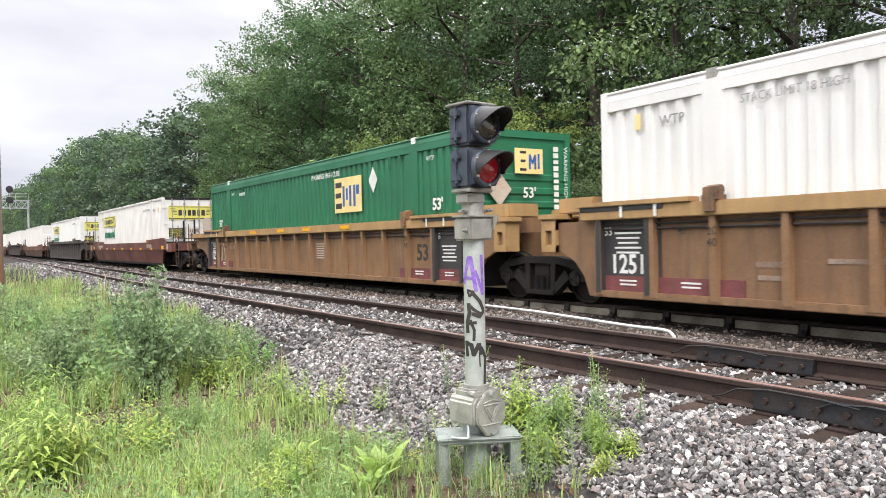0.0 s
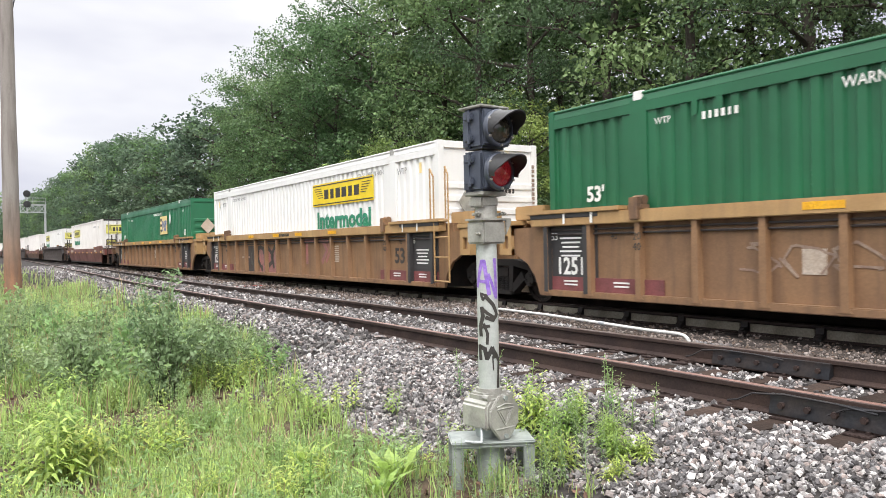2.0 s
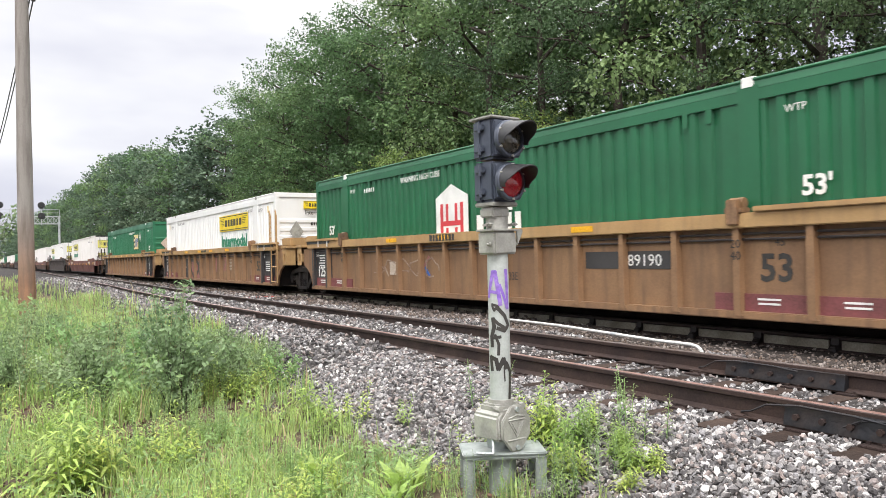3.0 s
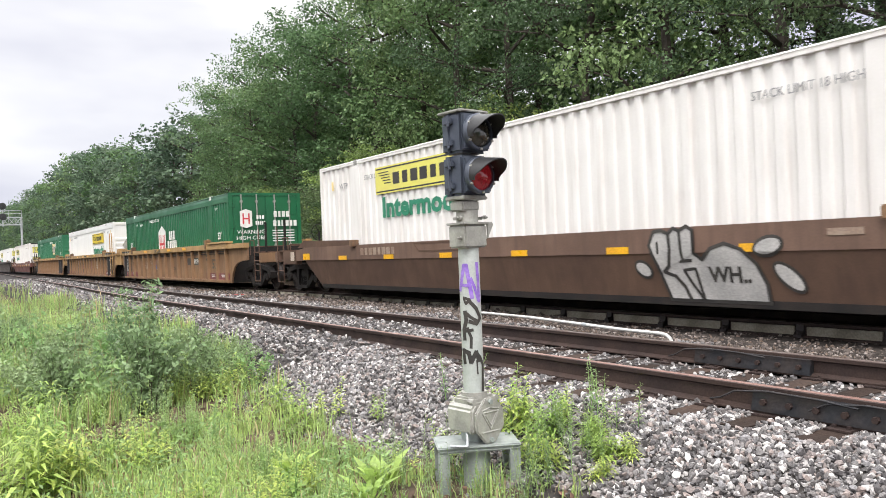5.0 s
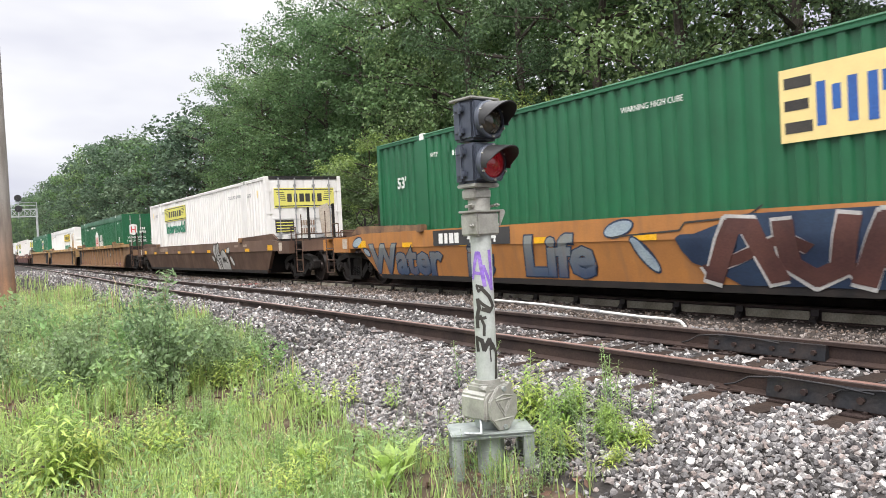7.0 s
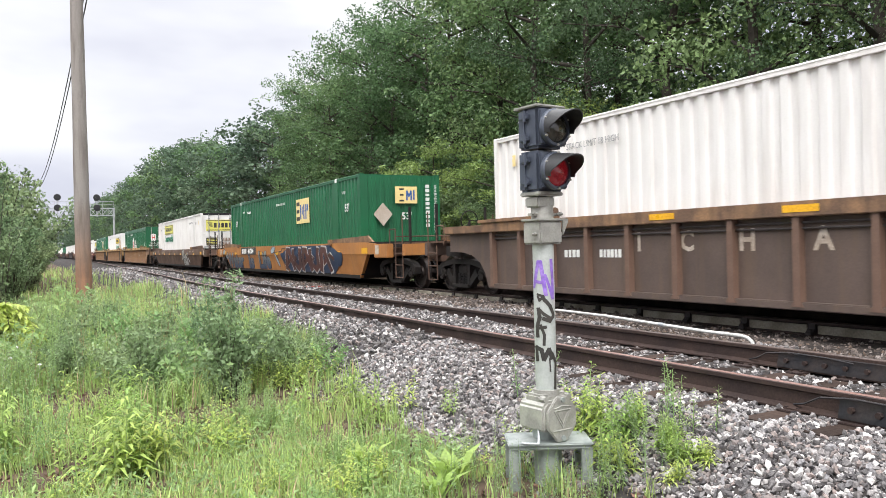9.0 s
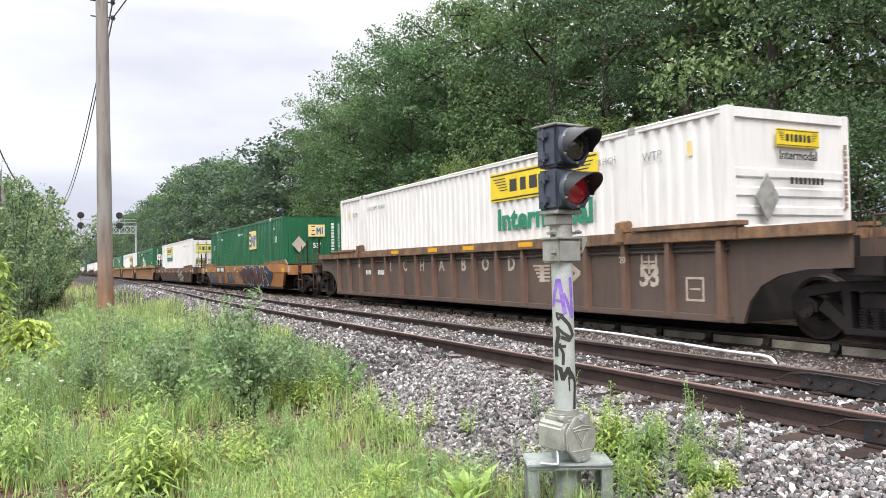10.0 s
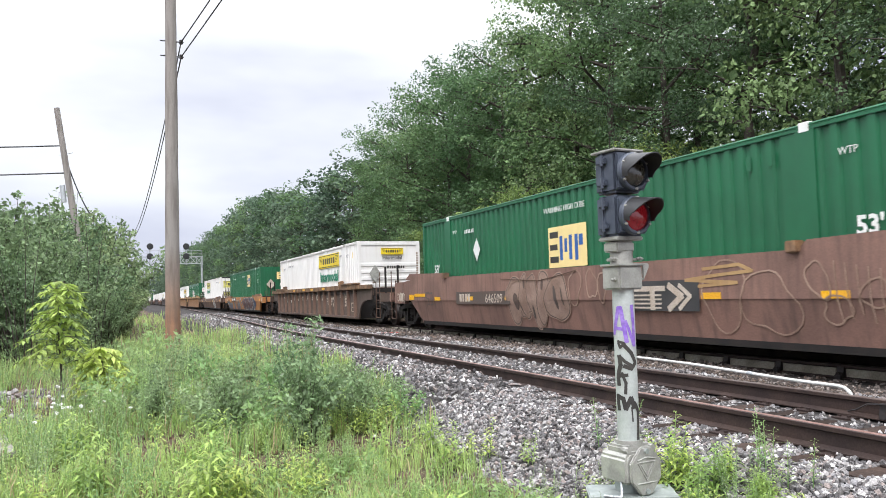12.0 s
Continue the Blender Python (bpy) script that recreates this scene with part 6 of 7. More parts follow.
    wrap(band([(-0.043, 1.246), (-0.035, 1.186), (-0.057, 1.12), (-0.053, 1.056)], 0.03) + band([(-0.028, 1.133), (-0.004, 1.067), (-0.008, 0.998)], 0.02) + band([(-0.043, 1.113), (0.007, 1.12)], 0.022), M_INK, "black_tag", "black sprayed scrawl")
    wrap(band([(-0.069, 0.981), (-0.06, 0.892)], 0.03) + band([(-0.065, 0.979), (-0.026, 0.963), (-0.011, 0.897), (0.026, 0.967), (0.046, 0.905)], 0.03) + band([(0.044, 0.937), (0.083, 0.875), (0.071, 0.696)], 0.028)
         + band([(0.028, 0.908), (0.032, 0.815)], 0.010), M_INK, "black_tag", "black sprayed scrawl with drips")
    # cast base: collar, junction box with a lobed cover, on a square table
    bm = bmesh.new()
    rod(bm, (0, 0, 0.63), (0, 0, 0.685), 0.092, n=28)
    box(bm, -0.12, 0.12, -0.09, 0.09, 0.60, 0.66, 0.015)
    base = part("collar", bm, M_ALU, sig, "cast split collar")
    for s in (-1, 1):
        bm = bmesh.new()
        rod(bm, (s * 0.105, -0.115, 0.635), (s * 0.105, -0.06, 0.635), 0.022, n=8)
        part("bolt", bm, M_ALU, base)
    bm = bmesh.new()
    prism(bm, [(-0.15, 0.42), (0.15, 0.42), (0.15, 0.58), (0.09, 0.625), (-0.11, 0.625), (-0.15, 0.585)], -0.13, 0.13, axis="y")
    bmesh.ops.bevel(bm, geom=bm.edges[:], offset=0.015, segments=2, affect="EDGES")
    jb = part("junction_box", bm, M_ALU, sig, "cast aluminium junction box")
    bm = bmesh.new()
    prism(bm, [(-0.13, 0.56), (-0.045, 0.655), (0.045, 0.655), (0.13, 0.56), (0.13, 0.445), (0.045, 0.345), (-0.045, 0.345), (-0.13, 0.445)], -0.158, -0.132, axis="y")
    bmesh.ops.bevel(bm, geom=bm.edges[:], offset=0.007, segments=2, affect="EDGES")
    cover = part("cover", bm, M_ALU, jb, "lobed cover with a raised triangle")
    bm = bmesh.new()
    for a, b in (((-0.075, 0.56), (0.075, 0.56)), ((0.075, 0.56), (0.0, 0.44)), ((0.0, 0.44), (-0.075, 0.56)), ((-0.045, 0.54), (0.0, 0.47)), ((0.045, 0.54), (0.0, 0.47)), ((-0.085, 0.425), (0.085, 0.425)), ((-0.08, 0.575), (0.0, 0.59)), ((0.0, 0.59), (0.08, 0.575))):
        rod(bm, (a[0], -0.159, a[1]), (b[0], -0.159, b[1]), 0.005, n=6)
    part("raised_mark", bm, M_ALU, cover)
    for zz in (0.63, 0.37):
        bm = bmesh.new()
        rod(bm, (0, -0.172, zz), (0, -0.155, zz), 0.018, n=6)
        part("bolt", bm, M_TABLE, cover)
    bm = bmesh.new()
    rod(bm, (0, 0.02, 0.33), (0, 0.02, 0.45), 0.085, 0.1, n=20)
    part("neck", bm, M_TABLE, sig)
    turned = Matrix.Rotation(radians(-34), 4, "Z")
    bm = bmesh.new()
    box(bm, -0.29, 0.29, -0.17, 0.17, 0.322, 0.342, 0.008)
    box(bm, -0.28, 0.28, -0.16, 0.16, 0.295, 0.322, 0.01)
    bm.transform(turned)
    part("table_top", bm, M_TABLE, sig, "galvanised plate table top")
    for sx in (-1, 1):
        for sy in (-0.14, 0.14):
            bm = bmesh.new()
            x = sx * 0.25
            box(bm, x - 0.035, x + 0.035, sy - 0.006, sy + 0.006, -0.12, 0.30, 0.003)
            box(bm, x - sx * 0.035 - 0.006, x - sx * 0.035 + 0.006, sy - 0.03, sy + 0.03, -0.12, 0.30, 0.003)
            bm.transform(turned)
            part("leg", bm, M_TABLE, sig, "angle-iron leg")
    bm = bmesh.new()
    rod(bm, (0.0, 0.0, -0.12), (0.0, 0.0, 0.30), 0.095, n=24)
    part("cable_duct", bm, M_TABLE, sig)
    bm = bmesh.new()
    pipe_run(bm, [(-0.13, -0.05, 0.45), (-0.15, -0.08, 0.38), (-0.17, -0.1, 0.345), (-0.22, -0.08, 0.35), (-0.25, -0.02, 0.35)], 0.009, 6)
    part("cable", bm, M_GALV, sig)


make_signal()


# ---- poles, wires, gantry ----
def make_poles():
    p = thing("utility_pole", 1.18, 22.2, -0.62, "tall weathered wooden utility pole, reddish at its foot", "utility pole")
    bm = bmesh.new()
    lathe(bm, [(k * 1.05, 0.205 - 0.006 * k + 0.004 * math.sin(k * 2.1)) for k in range(13)], 20, "z")
    part("shaft", bm, M_POLE, p)
    for z in (8.55, 8.97):
        bm = bmesh.new()
        rod(bm, (-0.28, 0, z), (0.34, 0, z), 0.018)
        rod(bm, (0.27, 0, z - 0.05), (0.27, 0, z + 0.06), 0.05, n=10)
        part("insulator_pin", bm, M_STEEL, p)
    q = thing("leaning_pole", -2.2, 40.0, -0.6, "leaning grey wooden pole above the bushes", "utility pole")
    bm = bmesh.new()
    rod(bm, (0.79, 0, -0.1), (-0.82, 0, 11.0), 0.19, 0.13, 14)
    part("shaft", bm, M_POLE, q)
    bm = bmesh.new()
    rod(bm, (-0.70, 0, 8.75), (-0.1, 0, 8.9), 0.02)
    rod(bm, (-0.50, 0, 6.5), (-0.58, 0, 7.3), 0.12, n=10)
    part("bracket", bm, M_GALV, q)

    def wire(name, a, b, sag, label, r=0.018):
        bm = bmesh.new()
        a, b = Vector(a), Vector(b)
        pts = [a.lerp(b, t / 14) - Vector((0, 0, sag * 4 * (t / 14) * (1 - t / 14))) for t in range(15)]
        pipe_run(bm, pts, r, 5)
        tagged(part(name, bm, M_WIRE), label, "wire")
    for z in (7.93, 8.35):
        wire("overhead_wire", (1.45, 22.2, z), (0.62, 62, z - 1.9), 0.8, "thin overhead wire slung from the wooden pole")
        wire("overhead_wire", (1.45, 22.2, z), (6.0 + z * 0.08, -8.0, z + 2.4), 0.1, "thin overhead wire running over the lane")
    wire("overhead_wire", (-2.85, 40, 8.6), (-20, 44, 8.9), 0.25, "thin wire on the leaning pole", 0.035)
    wire("overhead_wire", (-2.7, 40, 7.3), (-20, 44, 7.4), 0.2, "thin wire on the leaning pole", 0.035)
    wire("overhead_wire", (-2.75, 40, 8.4), (-1.6, 40.2, 5.4), 0.25, "slack cable on the leaning pole", 0.03)

    g = thing("signal_gantry", 0, 148, 0, "galvanised lattice signal bridge over the tracks", "signal bridge")
    for x in (1.7, 13.0):
        bm = bmesh.new()
        rod(bm, (x, 0, -0.6), (x, 0, 9.2), 0.17, n=10)
        part("column", bm, M_GALV, g)
    bm = bmesh.new()
    for z in (7.9, 9.15):
        for y in (-0.5, 0.5):
            box(bm, 1.6, 13.2, y - 0.07, y + 0.07, z - 0.07, z + 0.07)
    for k in range(12):
        x = 1.7 + k * 0.94
        rod(bm, (x, -0.5, 7.9), (x + 0.94, -0.5, 9.15), 0.05, n=5)
        rod(bm, (x + 0.94, -0.5, 7.9), (x + 0.94, -0.5, 9.15), 0.05, n=5)
        rod(bm, (x, 0.5, 9.15), (x + 0.94, 0.5, 7.9), 0.05, n=5)
    part("truss", bm, M_GALV, g, "lattice truss")
    bm = bmesh.new()
    for k in range(7):
        rod(bm, (1.7 + k * 1.88, -0.9, 9.2), (1.7 + k * 1.88, -0.9, 10.3), 0.035, n=5)
    for z in (9.75, 10.3):
        rod(bm, (1.7, -0.9, z), (13.0, -0.9, z), 0.035, n=5)
    part("railing", bm, M_GALV, g)
    for x in (4.0, 10.2):
        bm = bmesh.new()
        rod(bm, (x, -1.0, 7.6), (x, -1.0, 11.6), 0.09, n=8)
        mast = part("signal_mast", bm, M_GALV, g)
        for z in (9.2, 11.0):
            bm = bmesh.new()
            lathe(bm, [(-1.2, 0.55), (-1.14, 0.58), (-1.08, 0.55)], 20, "y", (x, 0, z))
            lathe(bm, [(-1.4, 0.2), (-1.2, 0.2)], 14, "y", (x, 0, z))
            part("signal_disc", bm, M_HOOD, mast, "round black signal target")


make_poles()
plank = thing("plank", -1.35, 10.1, -0.6, "old grey weathered plank lying on the ground", "plank", rz=12)
bm = bmesh.new()
box(bm, -0.12, 0.12, -0.7, 0.7, 0.08, 0.13, 0.008)
box(bm, -0.1, 0.1, -0.55, -0.45, 0.0, 0.08, 0.005)
box(bm, -0.1, 0.1, 0.45, 0.55, 0.0, 0.08, 0.005)
part("board", bm, M_PLANK, plank)


# ---- plants ----
def leaf_cloud(rng, centres, radii, per, size, flat=0.6, up=0.5, slim=0.28, inner=0.25, loose=0.55):
    """Diamond leaves scattered through clumps; inner and loose say how much they keep to the clump's skin."""
    C = np.repeat(np.asarray(centres), per, axis=0)
    Rr = np.repeat(np.asarray(radii), per)
    n = len(C)
    d = rng.normal(size=(n, 3))
    d /= np.linalg.norm(d, axis=1)[:, None]
    r = Rr * rng.uniform(inner, 1.0, n) ** 0.5
    P = C + d * r[:, None] * np.array([1, 1, flat])
    nrm = d * 0.6 + rng.normal(size=(n, 3)) * loose + np.array([0, 0, up])
    nrm /= np.linalg.norm(nrm, axis=1)[:, None]
    a = np.cross(nrm, rng.normal(size=(n, 3)))
    a /= np.linalg.norm(a, axis=1)[:, None] + 1e-9
    b = np.cross(nrm, a)
    L = size * rng.uniform(0.6, 1.35, n)[:, None]
    W = L * slim
    mid = P - a * L * 0.05
    V = np.stack([P - a * L * 0.5, mid + b * W + nrm * L * 0.06, P + a * L * 0.5, mid - b * W + nrm * L * 0.06], 1).reshape(-1, 3)
    Q = np.arange(4 * n).reshape(-1, 4)
    return V, Q


def limbs(bm, rng, height, spread, n, start, rise=0.5, thick=1.0):
    """A tapered trunk with forking limbs; returns the limb tips and joints."""
    tips = []
    r0 = 0.017 * height * thick
    pts = [Vector((0, 0, -0.3))]
    for k in range(1, 8):
        pts.append(Vector((rng.normal() * 0.02 * height * 0.3, rng.normal() * 0.02 * height * 0.3, height * 0.93 * k / 7)))
    for k in range(7):
        rod(bm, pts[k], pts[k + 1], r0 * (1 - k / 7.5), r0 * (1 - (k + 1) / 7.5), 7, caps=False)
    for k in range(n):
        h = height * (start + (0.95 - start) * (k + rng.uniform(0, 0.8)) / n)
        i = min(6, int(h / (height * 0.93) * 7))
        a = k * 2.4 + rng.uniform(-0.4, 0.4)
        f = (h / height - start) / (1 - start)
        reach = spread * (0.55 + 0.6 * math.sin(math.pi * min(1, 0.18 + 0.75 * f))) * rng.uniform(0.7, 1.1)
        p0 = pts[i].lerp(pts[i + 1], 0.5)
        p0.z = h
        p1 = p0 + Vector((math.cos(a) * reach * 0.55, math.sin(a) * reach * 0.55, reach * rise * 0.5))
        p2 = p0 + Vector((math.cos(a + 0.2) * reach, math.sin(a + 0.2) * reach, reach * rise * rng.uniform(0.5, 1.0)))
        rod(bm, p0, p1, r0 * 0.32, r0 * 0.2, 5, caps=False)
        rod(bm, p1, p2, r0 * 0.2, r0 * 0.06, 5, caps=False)
        tips += [p1.lerp(p2, 0.35), p2]
        for s in (-1, 1):
            p3 = p1 + Vector((math.cos(a + s * 0.9), math.sin(a + s * 0.9), rise * 0.6)) * reach * 0.45
            rod(bm, p1, p3, r0 * 0.13, r0 * 0.04, 4, caps=False)
            tips.append(p3)
    tips.append(pts[-1])
    return tips


def tree(name, seed, height, spread, start, leaf, paint, per, clump, label, n=15, rise=0.5, flat=0.6, thick=1.0, slim=0.36):
    rng = np.random.default_rng(seed)
    t = thing(name, 0, 0, 0, label, "tree", "trees behind the train")
    bm = bmesh.new()
    tips = limbs(bm, rng, height, spread, n, start, rise, thick)
    part("trunk", bm, M_BARK, t)
    # a main bough of leaves at each tip, and a few small sprays hanging off it
    cs, rad = [], []
    for p in tips:
        cs.append(np.array(p))
        rad.append(clump * rng.uniform(0.7, 1.2))
        for _ in range(2):
            cs.append(np.array(p) + rng.normal(size=3) * clump * np.array([0.8, 0.8, 0.5]))
            rad.append(clump * rng.uniform(0.3, 0.65))
    cs, rad = np.array(cs), np.array(rad)
    many = np.maximum(4, (per * (rad / clump) ** 1.6).astype(int))
    V, Q = leaf_cloud(rng, np.repeat(cs, many, axis=0), np.repeat(rad, many), 1, leaf, flat, 0.6, slim, 0.35, 0.42)
    link_mesh("crown", mesh_np("crown", V, quads=Q), paint, t, flat=True)
    return t


def plant_at(proto_tree, x, y, s, rz, first):
    m = pose(x, y, soft_z(x, y), 0, 0, rz)
    if not first:
        proto_tree = copy_thing(proto_tree, m)
    proto_tree.matrix_basis = m @ Matrix.Diagonal((s[0], s[0], s[1], 1))
    return proto_tree


WOOD_TOP = ((2, 30, 36, 44, 50, 57, 66, 80, 95, 118, 170, 330), (19.5, 19.2, 17.3, 17.2, 17.3, 15.6, 15.8, 14.2, 15.2, 19.0, 18.0, 20.0))


def make_woods():
    rng = random.Random(7)
    H = 16.0
    oak = [tree("oak_tree", 11 + k, H, 3.4, 0.16, 0.155, M_LEAF, 150, 1.25, "tall broadleaf tree in dense green leaf", 18) for k in range(3)]
    ash = [tree("ash_tree", 31 + k, H, 3.1, 0.12, 0.155, M_LEAF, 140, 1.15, "broadleaf tree with layered drooping green boughs", 19, 0.2, 0.5) for k in range(1)]
    back = [tree("oak_tree", 21 + k, H, 3.6, 0.12, 0.36, M_LEAF, 40, 1.35, "broadleaf tree standing deeper in the wood", 18) for k in range(3)]
    maple = [tree("maple_tree", 36 + k, H, 3.7, 0.15, 0.10, M_MAPLE, 265, 1.15, "maple in full green leaf with thin boughs", 18, 0.25, 0.45) for k in range(2)]
    # far conifers: the needle colour also carries the dark, bluish tone of distance
    fir = [tree("hemlock_tree", 56 + k, H, 3.2, 0.10, 0.36, M_NEEDLE, 45, 1.3, "dark conifer far along the line, bluish distance tone in its colour", 18) for k in range(3)]
    lime = tree("young_maple", 41, 9.0, 2.6, 0.12, 0.14, M_LEAF_LIGHT, 120, 0.85, "young yellow-green maple at the wood's edge", 13, 0.35, 0.5)
    low = [tree("understory_tree", 45 + k, 5.0, 2.3, 0.04, 0.09, M_UNDER, 165, 0.8, "low leafy young tree under the wood's edge", 13, 0.3, 0.55) for k in range(2)]
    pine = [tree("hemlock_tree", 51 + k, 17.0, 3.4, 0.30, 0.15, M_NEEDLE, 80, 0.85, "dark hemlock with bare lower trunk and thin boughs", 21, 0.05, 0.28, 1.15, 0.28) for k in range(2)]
    used = set()

    def put(kind, x, y, h=1.0, w=None):
        w = h if w is None else w
        first = id(kind) not in used
        used.add(id(kind))
        return plant_at(kind, x, y, (w, h), rng.uniform(0, 360), first)
    # edge of the wood, from beside the camera away down the line
    y, k = 2.0, 0
    while y < 330:
        dense = 3.7 if y < 60 else 5.2 if y < 140 else 9.0
        base = 19.9 + rng.uniform(-0.5, 0.5)
        if y < 27:
            kind = maple[k % 2] if k % 4 else oak[k % 2]
        elif y < 62:
            kind = (oak[0], ash[0], oak[1], oak[2])[k % 4]
        else:
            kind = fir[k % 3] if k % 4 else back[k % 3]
        hh = float(np.interp(y, *WOOD_TOP)) / (H * 1.09) * rng.uniform(0.96, 1.03)
        put(kind, base, y, hh, rng.uniform(0.90, 1.05))
        if y < 80:
            put(pine[k % 2] if (k % 3 == 1 or y < 14) else back[(k + 1) % 3], base + 4.8 + rng.uniform(-0.8, 0.8), y + rng.uniform(0.5, 2), hh * 0.93, 1.0)
        if y < 46 and k % 3 == 0:
            put(back[(k + 2) % 3], base + 9.5 + rng.uniform(-1, 1), y + rng.uniform(1, 3), hh * 0.95, 1.0)
        y += dense * rng.uniform(0.85, 1.15)
        k += 1
    for j in range(21):
        yy = 3.0 + 2.5 * j + rng.uniform(-0.5, 0.5)
        s = rng.uniform(0.55, 0.95)
        put(low[j % 2], 15.8 + rng.uniform(-0.4, 1.6), yy, s, s * rng.uniform(1.0, 1.25))
    for j in range(12):
        s = rng.uniform(0.6, 0.9)
        put(low[j % 2], 18.6 + rng.uniform(-0.6, 1.2), 8.0 + 2.4 * j + rng.uniform(-0.6, 0.6), s, s * 1.3)
    for x, y, h in ((16.9, 20.6, 0.72), (17.2, 22.4, 0.62), (16.3, 31.0, 0.7), (16.2, 25.5, 0.62), (16.4, 43.0, 0.6)):
        put(lime, x, y, h)
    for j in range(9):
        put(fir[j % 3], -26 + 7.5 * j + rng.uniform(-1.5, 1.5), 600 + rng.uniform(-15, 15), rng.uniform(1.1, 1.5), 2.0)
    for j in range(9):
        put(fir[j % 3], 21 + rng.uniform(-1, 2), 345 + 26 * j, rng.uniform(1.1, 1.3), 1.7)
    for x, y, h in ((-34, 350, 1.1), (-24, 362, 1.05), (-15, 345, 1.1), (-8, 370, 1.0), (-44, 340, 1.1), (-6, 250, 0.8), (-12, 210, 0.8)):
        put(back[k % 3], x, y, h, h * 1.3)
        k += 1
    # trees beyond the bushes on the lane's side
    for x, y, h in ((-9.0, 62.0, 0.55), (-6.5, 78.0, 0.52), (-13.0, 50.0, 0.5), (-4.5, 95.0, 0.48), (-4.0, 120.0, 0.5), (-2.4, 46.0, 0.40), (-3.6, 52.0, 0.44)):
        put(back[k % 3], x, y, h, h * 1.1)
        k += 1


make_woods()


def sprout(bm, root, p0, p1, r0, r1, p2=None):
    """A three-sided stem that grows from a shared root."""
    rings = []
    for p, r in ((p0, r0), (p1, r1)) + (((p2, r1 * 0.35),) if p2 is not None else ()):
        rings.append([bm.verts.new(Vector(p) + Vector((math.cos(2.094 * k) * r, math.sin(2.094 * k) * r, 0))) for k in range(3)])
    for k in range(3):
        j = (k + 1) % 3
        bm.faces.new((root, rings[0][j], rings[0][k]))
        for a, b in zip(rings, rings[1:]):
            bm.faces.new((a[k], a[j], b[j], b[k]))


def bush(name, seed, height, spread, leaf, paint, n, per, label, category="bush", group="", stem=M_BARK, flat=0.8, thin=0.012, slim=0.2):
    """Many stems from one foot, leaves along each."""
    rng = np.random.default_rng(seed)
    b = thing(name, 0, 0, 0, label, category, group)
    bm = bmesh.new()
    root = bm.verts.new((0, 0, -0.16))
    cs, rad = [], []
    for k in range(n):
        a = rng.uniform(0, 6.28)
        lean = rng.uniform(0.1, 1.0) * spread
        h = height * rng.uniform(0.6, 1.05) * (1.15 - 0.35 * lean / spread)
        p0 = Vector((math.cos(a) * 0.1 * spread, math.sin(a) * 0.1 * spread, -0.1))
        p1 = Vector((math.cos(a) * lean * 0.45, math.sin(a) * lean * 0.45, h * 0.55))
        p2 = Vector((math.cos(a) * lean, math.sin(a) * lean, h))
        sprout(bm, root, p0, p1, thin, thin * 0.7, p2)
        for u in (0.15, 0.35, 0.55, 0.75, 0.95):
            cs.append(np.array(p1.lerp(p2, u)))
            rad.append(leaf * rng.uniform(1.0, 2.2))
        for u in (0.45, 0.75):
            cs.append(np.array(p0.lerp(p1, u)))
            rad.append(leaf * rng.uniform(1.0, 2.0))
    part("stem", bm, stem, b)
    V, Q = leaf_cloud(rng, cs, rad, per, leaf, flat, 0.35, slim)
    link_mesh("foliage", mesh_np("foliage", V, quads=Q), paint, b, flat=True)
    return b


def whorl(name, seed, height, n, leaf, width, paint, label, category="weed", group="", stems=1, droop=0.35, wide=0.09):
    """Upright stems set with long narrow leaves."""
    rng = np.random.default_rng(seed)
    w = thing(name, 0, 0, 0, label, category, group)
    bm = bmesh.new()
    root = bm.verts.new((0, 0, -0.10))
    V, Q = [], []
    for s in range(stems):
        ox, oy = (rng.normal(size=2) * wide * (stems > 1))
        tilt = rng.normal(size=2) * 0.12
        hh = height * rng.uniform(0.7, 1.1)
        top = Vector((ox + tilt[0] * hh, oy + tilt[1] * hh, hh))
        sprout(bm, root, (ox, oy, -0.02), top, 0.006, 0.002)
        for k in range(n):
            u = (k + 0.5) / n
            p = np.array([ox, oy, 0]) + (np.array(top) - np.array([ox, oy, 0])) * (0.06 + 0.94 * u)
            a = k * 2.4 + rng.uniform(-0.3, 0.3)
            L = leaf * (1.1 - 0.6 * u) * rng.uniform(0.7, 1.2)
            d = np.array([math.cos(a), math.sin(a), 0.0])
            sd = np.array([-math.sin(a), math.cos(a), 0.0]) * width * L
            rise = 0.75 - droop
            m = p + d * L * 0.5 + np.array([0, 0, L * rise * 0.6])
            t = p + d * L + np.array([0, 0, L * (rise * 0.6 - droop * 0.5)])
            i = len(V)
            V += [p - sd * 0.2, p + sd * 0.2, m + sd, m - sd, t]
            Q.append((i, i + 1, i + 2, i + 3))
            Q.append((i + 3, i + 2, i + 4, i + 4))
    part("stem", bm, M_WEED, w)
    tri = [q[:3] for q in Q if q[2] == q[3]]
    quad = [q for q in Q if q[2] != q[3]]
    link_mesh("leaves", mesh_np("leaves", np.array(V), quads=quad, tris=tri), paint, w, flat=True)
    return w


def in_grass(x, y):
    """True where weeds and grass grow, with a ragged edge towards the ballast."""
    edge = 3.45 + 0.55 * noise.noise(Vector((y * 0.55, 1.7, 0))) + 0.2 * noise.noise(Vector((y * 2.2, 4.1, 0)))
    if 5.2 < y < 8.5:
        edge -= 0.35
    if y > 10:
        edge += 0.35
    return x < edge


def lane(x, y):
    """The gravelled patch beside the sapling."""
    return x < -0.85 + 0.3 * noise.noise(Vector((y, 0.3, 2))) and 11.6 < y < 17.5 and x > -4.5


